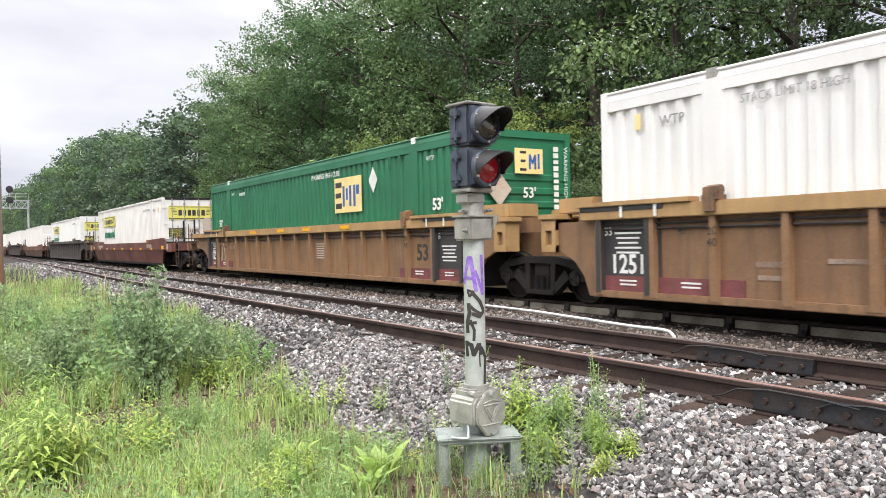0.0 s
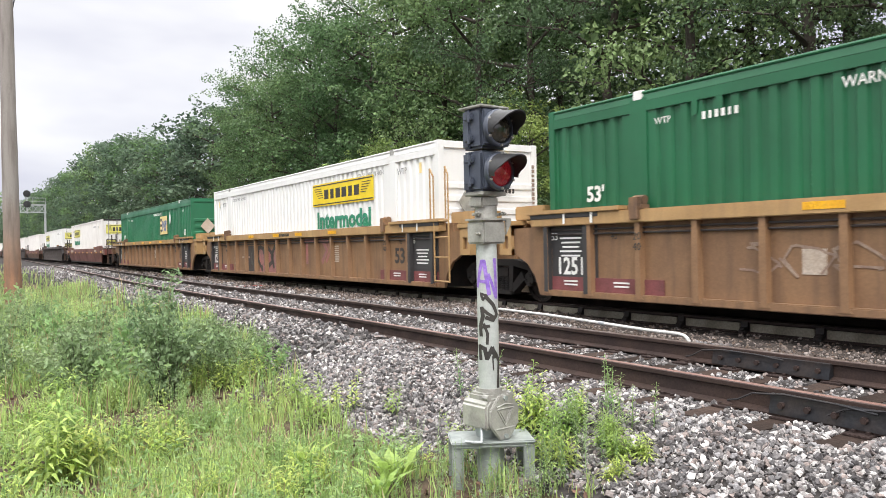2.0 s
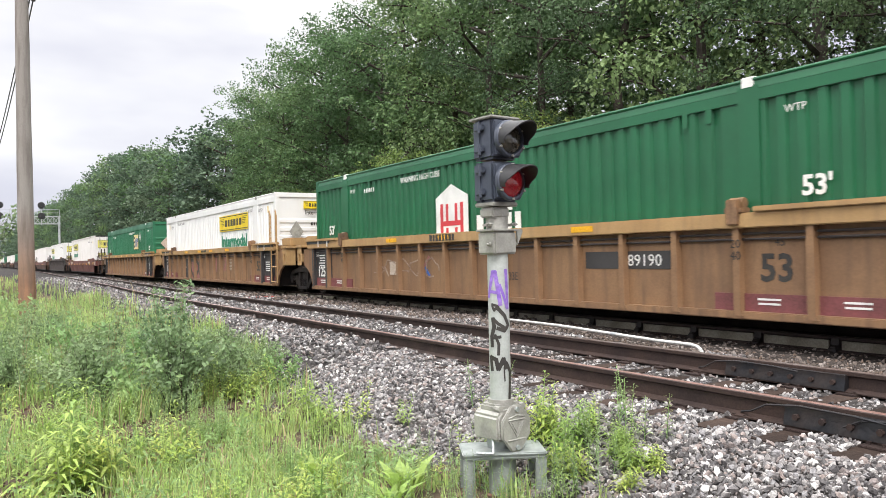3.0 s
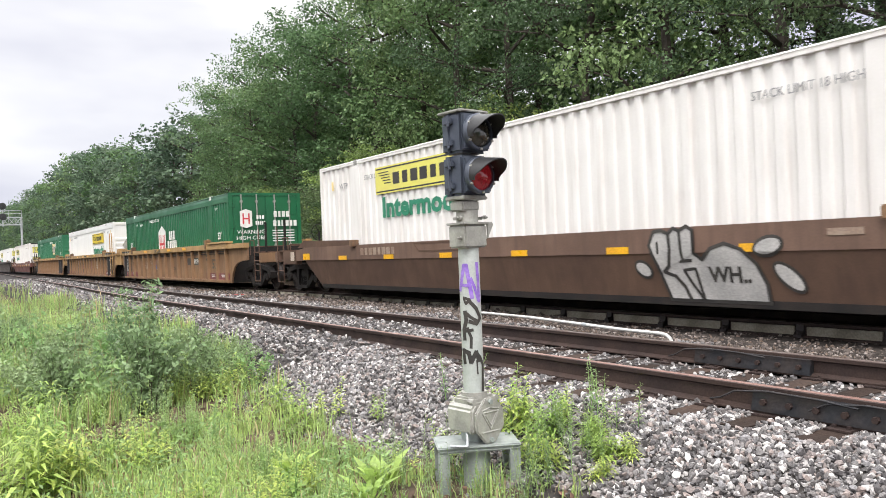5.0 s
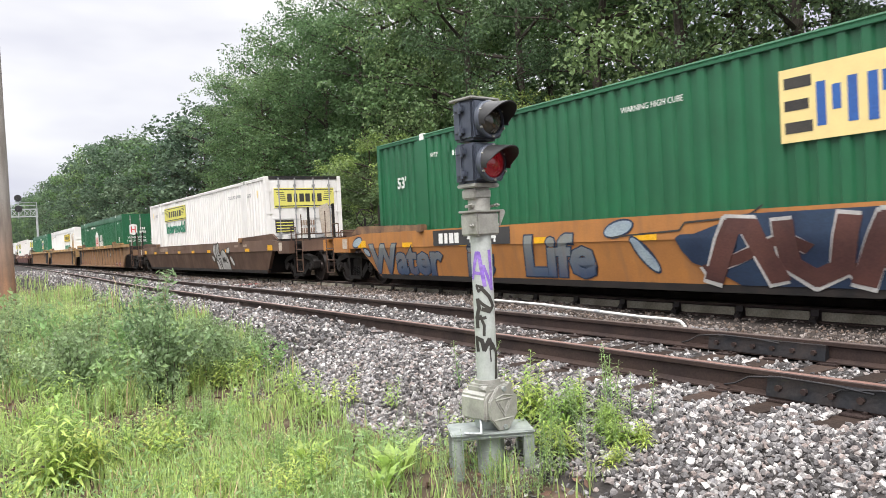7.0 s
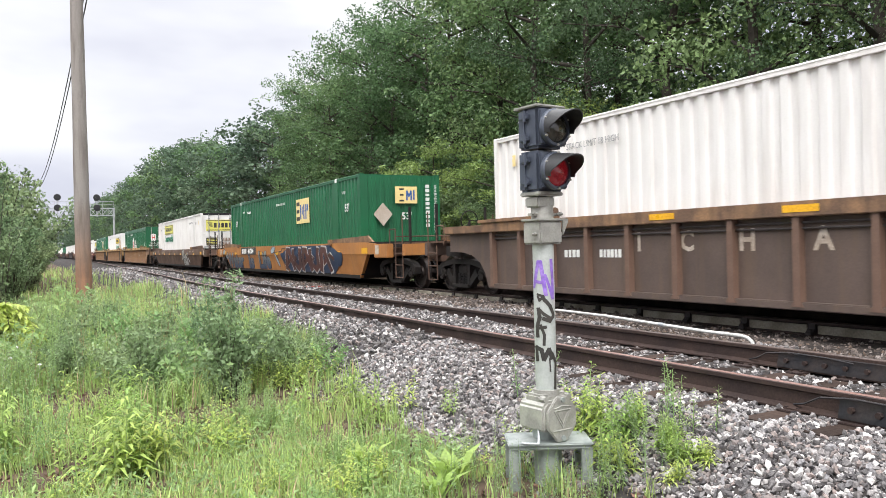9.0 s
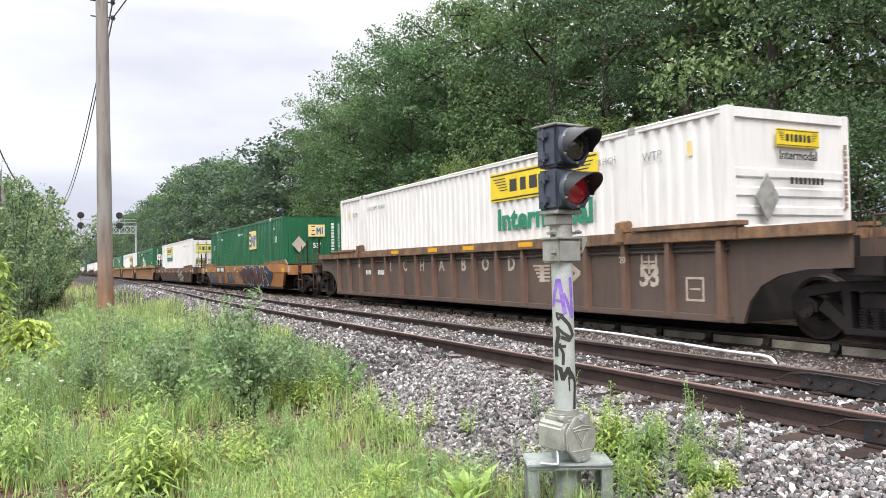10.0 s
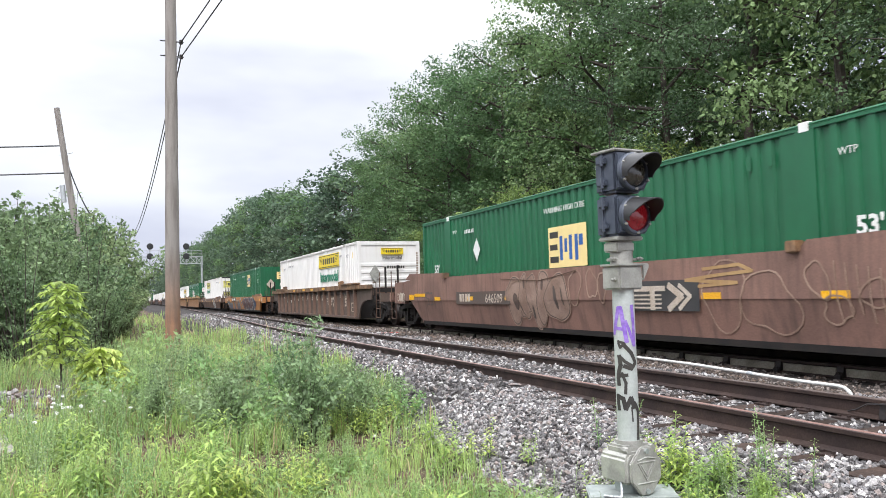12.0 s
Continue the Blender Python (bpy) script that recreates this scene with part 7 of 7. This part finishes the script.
def bare(x, y):
    """Patches of bare dirt."""
    if lane(x, y):
        return 2.0
    gap = 0.0
    for u, v, a, b in ((2.0, 8.1, 0.8, 0.75), (0.6, 9.2, 0.5, 1.1), (1.2, 7.9, 0.5, 0.6), (2.7, 7.7, 0.5, 0.6)):
        gap = max(gap, 1.1 * max(0.0, 1 - math.hypot((x - u) / a, (y - v) / b)))
    return gap + noise.noise(Vector((x * 0.85, y * 0.85, 5.0))) + 0.5 * noise.noise(Vector((x * 2.3, y * 2.3, 8.0)))


def make_sapling(name, seed, height, spread, x, y, rz):
    """A slim stem with arching twigs, each hung with pairs of narrow leaves."""
    rng = np.random.default_rng(seed)
    t = thing(name, x, y, soft_z(x, y), "slim young tree with drooping yellow-green leaves", "sapling", rz=rz)
    bm = bmesh.new()
    pts = [Vector((0.05 * math.sin(k * 1.3) * k / 6, 0.04 * math.cos(k), height * 0.94 * k / 6 - 0.05 * (k == 0))) for k in range(7)]
    for k in range(6):
        rod(bm, pts[k], pts[k + 1], 0.02 * (1 - k / 7), 0.02 * (1 - (k + 1) / 7), 6, caps=False)
    V = []
    for k in range(34):
        u = 0.36 + 0.64 * k / 34
        p0 = pts[min(5, int(u * 6))].lerp(pts[min(6, int(u * 6) + 1)], (u * 6) % 1)
        a = k * 2.4 + rng.uniform(-0.3, 0.3)
        reach = spread * (1.15 - 0.75 * u) * rng.uniform(0.7, 1.15)
        d = Vector((math.cos(a), math.sin(a), 0))
        row = [p0 + d * reach * v + Vector((0, 0, reach * (0.55 * v - 0.75 * v * v))) for v in (0, 0.25, 0.5, 0.75, 1.0)]
        for q, r in zip(row, row[1:]):
            rod(bm, q, r, 0.005, 0.003, 4, caps=False)
        side = Vector((-d.y, d.x, 0))
        for j in range(13):
            v = (j + 1) / 13 * 4
            q = row[min(3, int(v))].lerp(row[min(4, int(v) + 1)], v % 1)
            for s in (-1, 1):
                out = (side * s * 0.8 + d * 0.5 + Vector((0, 0, -0.35)) + Vector(rng.normal(size=3) * 0.22)).normalized()
                L = 0.15 * rng.uniform(0.7, 1.25)
                w = out.cross(Vector((0, 0, 1))).normalized() * L * 0.19
                V += [q, q + out * L * 0.45 + w, q + out * L - Vector((0, 0, L * 0.2)), q + out * L * 0.45 - w]
    part("stem", bm, M_BARK, t)
    V = np.array([tuple(v) for v in V])
    link_mesh("foliage", mesh_np("foliage", V, quads=np.arange(len(V)).reshape(-1, 4)), M_LIME, t, flat=True)


def make_undergrowth():
    rng = random.Random(21)
    # big bushes on the lane's side
    big = [bush("bush", 61 + k, 3.6, 1.9, 0.13, M_SHRUB, 46, 20, "tall dense green bush with upright twigs", "bush", "bushes by the lane", thin=0.022, slim=0.30) for k in range(3)]
    spots = [(-2.9, 24.0, 0.85), (-4.8, 21.5, 0.95), (-2.0, 29.5, 1.0), (-4.2, 29.5, 1.2), (-6.2, 25.0, 1.1), (-1.9, 36.0, 1.15), (-4.0, 38.5, 1.3), (-6.5, 33.0, 1.2), (-8.5, 30.0, 1.3),
             (-2.4, 45.0, 1.3), (-5.0, 48.0, 1.6), (-7.4, 18.5, 0.9), (-2.3, 54.0, 1.4), (-1.8, 66.0, 1.4), (-4.2, 62.0, 1.7), (-1.6, 84.0, 1.5), (-3.4, 92.0, 1.9), (-1.5, 112.0, 1.7), (-3.6, 19.0, 0.5), (-9.8, 24, 1.3),
             (-0.9, 40.5, 1.05), (-1.1, 33.0, 0.9), (-1.7, 25.8, 0.75), (-0.2, 52.0, 1.1), (-3.6, 26.2, 1.1), (-0.3, 46.0, 0.8), (-0.6, 28.0, 0.6), (-1.4, 21.5, 0.5), (-0.2, 36.0, 0.7), (-1.6, 42.0, 1.7), (-0.7, 50.0, 1.8), (-3.7, 44.0, 1.85), (-2.3, 34.0, 1.35), (-4.6, 35.0, 1.6), (-3.4, 28.5, 1.25), (-5.6, 28.0, 1.45)]
    for k, (x, y, s) in enumerate(spots):
        plant_at(big[k % 3], x, y, (s, s), rng.uniform(0, 360), k < 3)
    airy = bush("shrub", 65, 4.1, 1.7, 0.10, M_SHRUB, 8, 12, "tall thin shrub with bare twigs and few leaves", "bush", "bushes by the lane", thin=0.02)
    for k, (x, y, s) in enumerate(((-1.0, 26.5, 1.0), (-2.4, 22.5, 0.95), (-1.9, 31.0, 1.25), (-4.2, 24.5, 1.1))):
        plant_at(airy, x, y, (s, s), 40 + 110 * k, k == 0)
    make_sapling("sapling", 71, 2.2, 0.82, -0.95, 13.4, 0)
    make_sapling("sapling", 73, 1.1, 0.6, -0.35, 13.0, 60)
    # the darker grey-green clump of weeds in mid field
    sage = [bush("weed_clump", 81 + k, 0.9, 0.75, 0.075, M_SAGE, 26, 11, "grey-green leafy weed clump", "weed", "tall weed clumps", stem=M_BARK, thin=0.006, slim=0.24) for k in range(2)]
    tall = bush("tall_weed", 85, 1.5, 0.45, 0.07, M_SAGE, 6, 16, "tall single-stemmed grey-green weed", "weed", "tall weed clumps", stem=M_STRAW, thin=0.008)
    leafy = bush("weed_clump", 88, 1.0, 0.75, 0.115, M_WEED, 13, 6, "green broad-leaved weed clump", "weed", "tall weed clumps", stem=M_STRAW, thin=0.008, slim=0.22)
    for k, (x, y, s) in enumerate(((1.55, 9.0, 0.7), (2.4, 9.6, 0.65), (1.9, 10.8, 0.85), (-0.1, 11.3, 0.8), (1.2, 12.4, 0.9), (0.2, 14.6, 1.0), (1.8, 14.5, 0.9), (0.6, 19.0, 1.1), (3.2, 9.2, 0.5))):
        plant_at(leafy, x, y, (s, s), rng.uniform(0, 360), k == 0)
    put = [(1.95, 8.95, 1.0), (2.75, 9.6, 0.8), (1.1, 9.3, 0.85), (2.1, 10.0, 0.9), (2.75, 10.6, 0.75), (1.1, 10.3, 0.75), (0.4, 11.0, 0.65), (3.1, 11.3, 0.7), (1.5, 12.0, 0.75), (3.45, 10.3, 0.45), (2.4, 13.4, 0.7), (0.3, 14.2, 0.7), (1.2, 16.0, 0.75)]
    for k, (x, y, s) in enumerate(put):
        plant_at(sage[k % 2], x, y, (s, s), rng.uniform(0, 360), k < 2)
    for k, (x, y, s) in enumerate(((1.95, 9.4, 1.0), (2.05, 10.1, 0.9), (1.3, 9.7, 0.85), (0.5, 11.5, 0.8), (2.6, 11.4, 0.7))):
        plant_at(tall, x, y, (s, s), rng.uniform(0, 360), k == 0)
    # upright narrow-leaved weeds, lime ones in front, duller ones behind
    lime = [whorl("leafy_weed", 91 + k, 0.42, 30, 0.11, 0.13, M_LIME, "bright lime green narrow-leaved weed", "weed", "leafy weeds", 3) for k in range(2)]
    dull = [whorl("leafy_weed", 95 + k, 0.52, 38, 0.085, 0.09, M_WEED, "green feathery narrow-leaved weed", "weed", "leafy weeds", 4) for k in range(3)]
    dock = whorl("broadleaf_weed", 99, 0.12, 11, 0.34, 0.12, M_LIME, "lime green clump of broad lance-shaped leaves", "weed", "leafy weeds", 2, -0.40)
    lush = whorl("leafy_weed", 98, 0.42, 26, 0.22, 0.075, M_LIME, "lush lime green drooping weed by the signal", "weed", "leafy weeds", 7, 0.5, 0.13)
    for k, (x, y, s) in enumerate(((3.62, 4.3, 0.75), (3.8, 4.5, 0.75), (3.62, 4.65, 0.65), (3.92, 4.25, 0.65), (3.5, 4.05, 0.6))):
        plant_at(lush, x, y, (s, s), rng.uniform(0, 360), k == 0)
    for k in range(7):
        s = rng.uniform(0.32, 0.5)
        plant_at(lush, rng.uniform(3.45, 3.95), rng.uniform(3.35, 4.0), (s * 1.1, s), rng.uniform(0, 360), False)
    n_l = n_d = 0
    for k, (x, y, s) in enumerate(((2.45, 4.62, 0.75), (2.25, 4.35, 0.6), (1.1, 4.6, 0.55), (2.15, 5.4, 0.6))):
        plant_at(dock, x, y, (s, s), rng.uniform(0, 360), k == 0)
    placed = set()
    while n_d < 270:
        y = 4.0 + 14 * rng.random() ** 1.5
        x = rng.uniform(-1.5 - y * 0.35, 4.3)
        if not in_grass(x, y) or bare(x, y) > 0.20:
            continue
        s = rng.uniform(0.6, 1.2) * (1.0 if y > 6.5 else 0.75)
        if noise.noise(Vector((x * 0.7, y * 0.7, 20))) > 0.08:
            plant_at(lime[n_l % 2], x, y, (s, s), rng.uniform(0, 360), lime[n_l % 2] not in placed)
            placed.add(lime[n_l % 2])
            n_l += 1
        else:
            plant_at(dull[n_d % 3], x, y, (s, s), rng.uniform(0, 360), dull[n_d % 3] not in placed)
            placed.add(dull[n_d % 3])
        n_d += 1
    for x, y, s in ((3.75, 4.55, 1.1), (3.9, 4.9, 1.0), (3.55, 4.2, 0.9), (4.0, 4.3, 0.7), (3.7, 5.2, 1.0), (3.45, 6.2, 0.7), (3.3, 6.9, 0.9)):
        plant_at(lime[0], x, y, (s, s), rng.uniform(0, 360), False)
    for x, y, s in ((4.25, 4.2, 0.9), (3.95, 5.6, 1.0), (4.1, 3.9, 0.8), (3.3, 3.9, 0.8), (3.0, 3.9, 0.7)):
        plant_at(dull[1], x, y, (s, s), rng.uniform(0, 360), False)
    # waist-high feathery growth filling the middle of the field
    high = [whorl("feathery_weed", 101 + k, 0.85, 44, 0.10, 0.11, M_SAGE if k == 1 else M_WEED, "tall feathery green weeds", "weed", "tall feathery weeds", 9, 0.3, 0.24) for k in range(3)]
    n = 0
    while n < 52:
        y = 7.6 + 12 * rng.random() ** 1.2
        x = rng.uniform(-0.9 - y * 0.16, 3.5)
        if bare(x, y) > 0.22 or not in_grass(x + 0.3, y):
            continue
        s = rng.uniform(0.55, 1.1) * (0.8 if y < 8.6 else 1.0)
        plant_at(high[n % 3], x, y, (s, s), rng.uniform(0, 360), n < 3)
        n += 1
    # deep growth round the foot of the pole and under the bushes
    for k in range(60):
        y = 12.5 + 13 * rng.random()
        x = rng.uniform(-0.6 - y * 0.13, 1.9)
        if lane(x, y):
            continue
        s = rng.uniform(0.6, 1.1)
        plant_at(high[(1, 2, 1, 0)[k % 4]], x, y, (s * 1.15, s), rng.uniform(0, 360), False)
    # lusher lime patches
    for x0, y0, r0, count in ((0.6, 6.8, 0.4, 7), (0.2, 8.6, 0.5, 5), (3.0, 7.2, 0.3, 6), (3.2, 9.3, 0.3, 5), (-0.9, 7.2, 0.5, 4)):
        for k in range(count):
            x, y = x0 + rng.gauss(0, r0), y0 + rng.gauss(0, r0)
            s = rng.uniform(0.7, 1.35)
            if in_grass(x, y):
                plant_at(lush if k % 3 == 0 else lime[k % 2], x, y, (s, s), rng.uniform(0, 360), False)
    for x, y, s in ((2.75, 3.95, 0.5), (3.05, 3.75, 0.45), (2.5, 4.15, 0.5), (3.4, 3.8, 0.5), (3.3, 4.75, 0.5), (2.8, 4.9, 0.45), (3.7, 4.0, 0.5)):
        plant_at(high[1], x, y, (s * 0.8, s), rng.uniform(0, 360), False)
    # daisies
    bm = bmesh.new()
    rod(bm, (0, 0, -0.3), (0, 0, 0), 0.003, n=4)
    for k in range(12):
        a = 2 * math.pi * k / 12
        p = Vector((math.cos(a) * 0.024, math.sin(a) * 0.024, 0.004))
        q = Vector((-math.sin(a) * 0.006, math.cos(a) * 0.006, 0))
        bm.faces.new([bm.verts.new(v) for v in (p * 0.2 - q, p - q, p * 1.1, p + q, p * 0.2 + q)])
    d = thing("daisy", 0, 0, 0, "white ox-eye daisy among the grass", "flower", "daisies in the grass")
    part("flower", bm, M_PETAL, d)
    for k in range(22):
        x, y = rng.uniform(-1.0, 0.35), rng.uniform(9.5, 13.0)
        m = pose(x, y, soft_z(x, y) + rng.uniform(0.28, 0.42), rng.uniform(20, 50), 0, rng.uniform(-20, 20))
        if k == 0:
            d.matrix_basis = m
        else:
            copy_thing(d, m)


make_undergrowth()


def make_grass():
    rng = np.random.default_rng(5)
    P = []

    def sow(n, y0, y1, tall, keep_bare=0.12):
        k = 0
        while k < n:
            y = y0 + (y1 - y0) * rng.random()
            x = rng.uniform(-1.2 - 0.52 * y, 4.6)
            if not in_grass(x, y):
                continue
            b = bare(x, y)
            if b > 0.17 and rng.random() > keep_bare:
                continue
            h = tall * (0.55 + 0.9 * rng.random() ** 2) * (0.75 + 0.6 * noise.noise(Vector((x * 0.9, y * 0.9, 2))))
            P.append((x, y, soft_z(x, y) - 0.02, max(0.05, h)))
            k += 1
    sow(36000, 3.4, 8.0, 0.22)
    sow(30000, 8.0, 15.0, 0.34)
    sow(26000, 15.0, 34.0, 0.52)
    sow(10000, 34.0, 90.0, 0.65)
    P = np.array(P)
    n = len(P)
    a = rng.uniform(0, 6.283, n)
    d = np.stack([np.cos(a), np.sin(a), 0 * a], 1)
    s = np.stack([-np.sin(a), np.cos(a), 0 * a], 1)
    far = 1 + P[:, 1] / 14
    w = (0.0033 * rng.uniform(0.7, 1.6, n) * far)[:, None]
    h = P[:, 3][:, None]
    bend = h * rng.uniform(0.08, 0.55, n)[:, None]
    base = P[:, :3]
    mid = base + d * bend * 0.3 + np.array([0, 0, 1]) * h * 0.6
    tip = base + d * bend + np.array([0, 0, 1]) * h * (1 - 0.25 * (bend / h) ** 2)
    V = np.stack([base - s * w, base + s * w, mid + s * w * 0.8, mid - s * w * 0.8, tip], 1).reshape(-1, 3)
    i = np.arange(n)[:, None] * 5
    dry = rng.random(n) < 0.17
    for sel, name, paint, label in ((~dry, "grass", M_GRASS, "uneven bright green grass beside the track"), (dry, "dry_grass", M_STRAW, "scattered dry straw-coloured stalks")):
        j = i[sel]
        keep = (j + np.arange(5)).ravel()
        m = np.arange(len(j))[:, None] * 5
        me = mesh_np(name, V[keep], quads=m + np.array([0, 1, 2, 3]), tris=m + np.array([3, 2, 4]))
        tagged(link_mesh(name, me, paint, flat=True), label, "grass", kind="stuff")
    # dead leaves and twigs on the bare soil
    C = []
    while len(C) < 1500:
        y = 3.6 + 12 * rng.random()
        x = rng.uniform(-0.9 - 0.5 * y, 3.8)
        if in_grass(x, y) and bare(x, y) > 0.10:
            C.append((x, y, soft_z(x, y) + 0.012))
    C = np.array(C)
    V, Q = leaf_cloud(rng, C, 0 * C[:, 1] + 0.06, 4, 0.065, 0.12, 1.2, 0.22)
    tagged(link_mesh("leaf_litter", mesh_np("leaf_litter", V, quads=Q), M_LITTER, flat=True), "brown dead leaves and bits of bark on bare soil", "litter", kind="stuff")
    # low ground cover: small leaves hugging the soil
    C = []
    while len(C) < 8000:
        y = 3.6 + 26 * rng.random() ** 1.7
        x = rng.uniform(-1.2 - 0.5 * y, 4.3)
        if in_grass(x, y) and bare(x, y) < 0.15:
            C.append((x, y, soft_z(x, y) + 0.05 + 0.1 * rng.random()))
    C = np.array(C)
    V, Q = leaf_cloud(rng, C, 0.07 + 0.006 * C[:, 1], 5, 0.06, 0.8, 0.5, 0.16)
    link = link_mesh("ground_cover", mesh_np("ground_cover", V, quads=Q), M_WEED, flat=True)
    tagged(link, "low leafy weeds covering the soil", "weeds", kind="stuff")


make_grass()


def make_stones():
    rng = np.random.default_rng(9)
    P = []

    def strew(n, x0, x1, y0, y1, size):
        k = 0
        while k < n:
            x, y = rng.uniform(x0, x1), rng.uniform(y0, y1)
            sh = near_shift(y)
            if x < 4.3 and in_grass(x, y) and rng.random() > 0.12:
                continue
            u = x - sh
            on_tie = any(abs(((y + 1.0 + 0.265) % 0.53) - 0.265) < 0.10 and c - 1.28 < v < c + 1.28 for c, v in ((NEAR_X, u), (MAIN_X, x)))
            if on_tie and (rng.random() > (0.05 if y < 9 else 0.2) or u < 4.9):
                continue
            if any(abs(v - r) < 0.075 for v, r in ((u, NEAR_X - 0.7525), (u, NEAR_X + 0.7525), (x, MAIN_X - 0.7525))):
                continue
            s = size * (0.55 + 1.0 * rng.random() ** 1.4)
            P.append((x, y, ground_z(x, y) + s * rng.uniform(-0.6, 0.85) + (0.02 if on_tie else 0) - (0.012 if NEAR_X - 0.7 < u < NEAR_X + 0.7 else 0), s))
            k += 1
    strew(26000, 2.75, 5.0, 1.6, 9.0, 0.0195)
    strew(19000, 5.0, 8.9, 1.8, 10.0, 0.0195)
    strew(14000, 3.0, 8.9, 9.0, 18.0, 0.026)
    strew(9500, 3.2, 8.9, 18.0, 34.0, 0.036)
    strew(4500, 3.5, 8.9, 34.0, 70.0, 0.052)
    strew(900, -3.6, -0.8, 11.6, 17.5, 0.04)
    P = np.array(P)
    n = len(P)
    # angular lumps: hulls of nine spread corners
    forms, tris = [], []
    for _ in range(48):
        c = rng.normal(size=(9, 3))
        for _ in range(12):
            c /= np.linalg.norm(c, axis=1)[:, None]
            gap = c[:, None] - c[None]
            c = c + 0.12 * (gap / (np.linalg.norm(gap, axis=2)[:, :, None] ** 3 + 0.05)).sum(1) * 0.25
        c /= np.linalg.norm(c, axis=1)[:, None]
        bm = bmesh.new()
        vs = [bm.verts.new(v) for v in c]
        bm.verts.index_update()
        bmesh.ops.convex_hull(bm, input=vs)
        bmesh.ops.recalc_face_normals(bm, faces=bm.faces)
        tris.append([[v.index for v in f.verts] for f in bm.faces][:14])
        bm.free()
        forms.append(c * rng.uniform(0.8, 1.12, (9, 1)))
    forms, tris = np.array(forms), np.array(tris)
    which = rng.integers(0, 48, n)
    shape = forms[which] * (rng.uniform(0.7, 1.3, (n, 1, 3)) * np.array([1.25, 1.0, 0.72]))
    q = rng.normal(size=(n, 4))
    q /= np.linalg.norm(q, axis=1)[:, None]
    w, x, y, z = q.T
    R = np.stack([1 - 2 * (y * y + z * z), 2 * (x * y - w * z), 2 * (x * z + w * y), 2 * (x * y + w * z), 1 - 2 * (x * x + z * z), 2 * (y * z - w * x), 2 * (x * z - w * y), 2 * (y * z + w * x), 1 - 2 * (x * x + y * y)], 1).reshape(-1, 3, 3)
    V = np.einsum("nij,nkj->nki", R, shape) * P[:, 3][:, None, None] + P[:, None, :3]
    foul = (P[:, 0] > 7.55 + 0.25 * np.sin(P[:, 1] * 2.3)) & (P[:, 1] < 60)
    for sel, name, paint, label in ((~foul, "ballast_stones", M_STONE, "loose angular grey and pinkish crushed stones"), (foul, "fouled_stones", M_FOUL, "dusty brown crushed stones along the main track")):
        T = (np.arange(sel.sum())[:, None, None] * 9 + tris[which[sel]]).reshape(-1, 3)
        tagged(link_mesh(name, mesh_np(name, V[sel].reshape(-1, 3), tris=T), paint, flat=True), label, "ballast", kind="stuff")


make_stones()

motions()
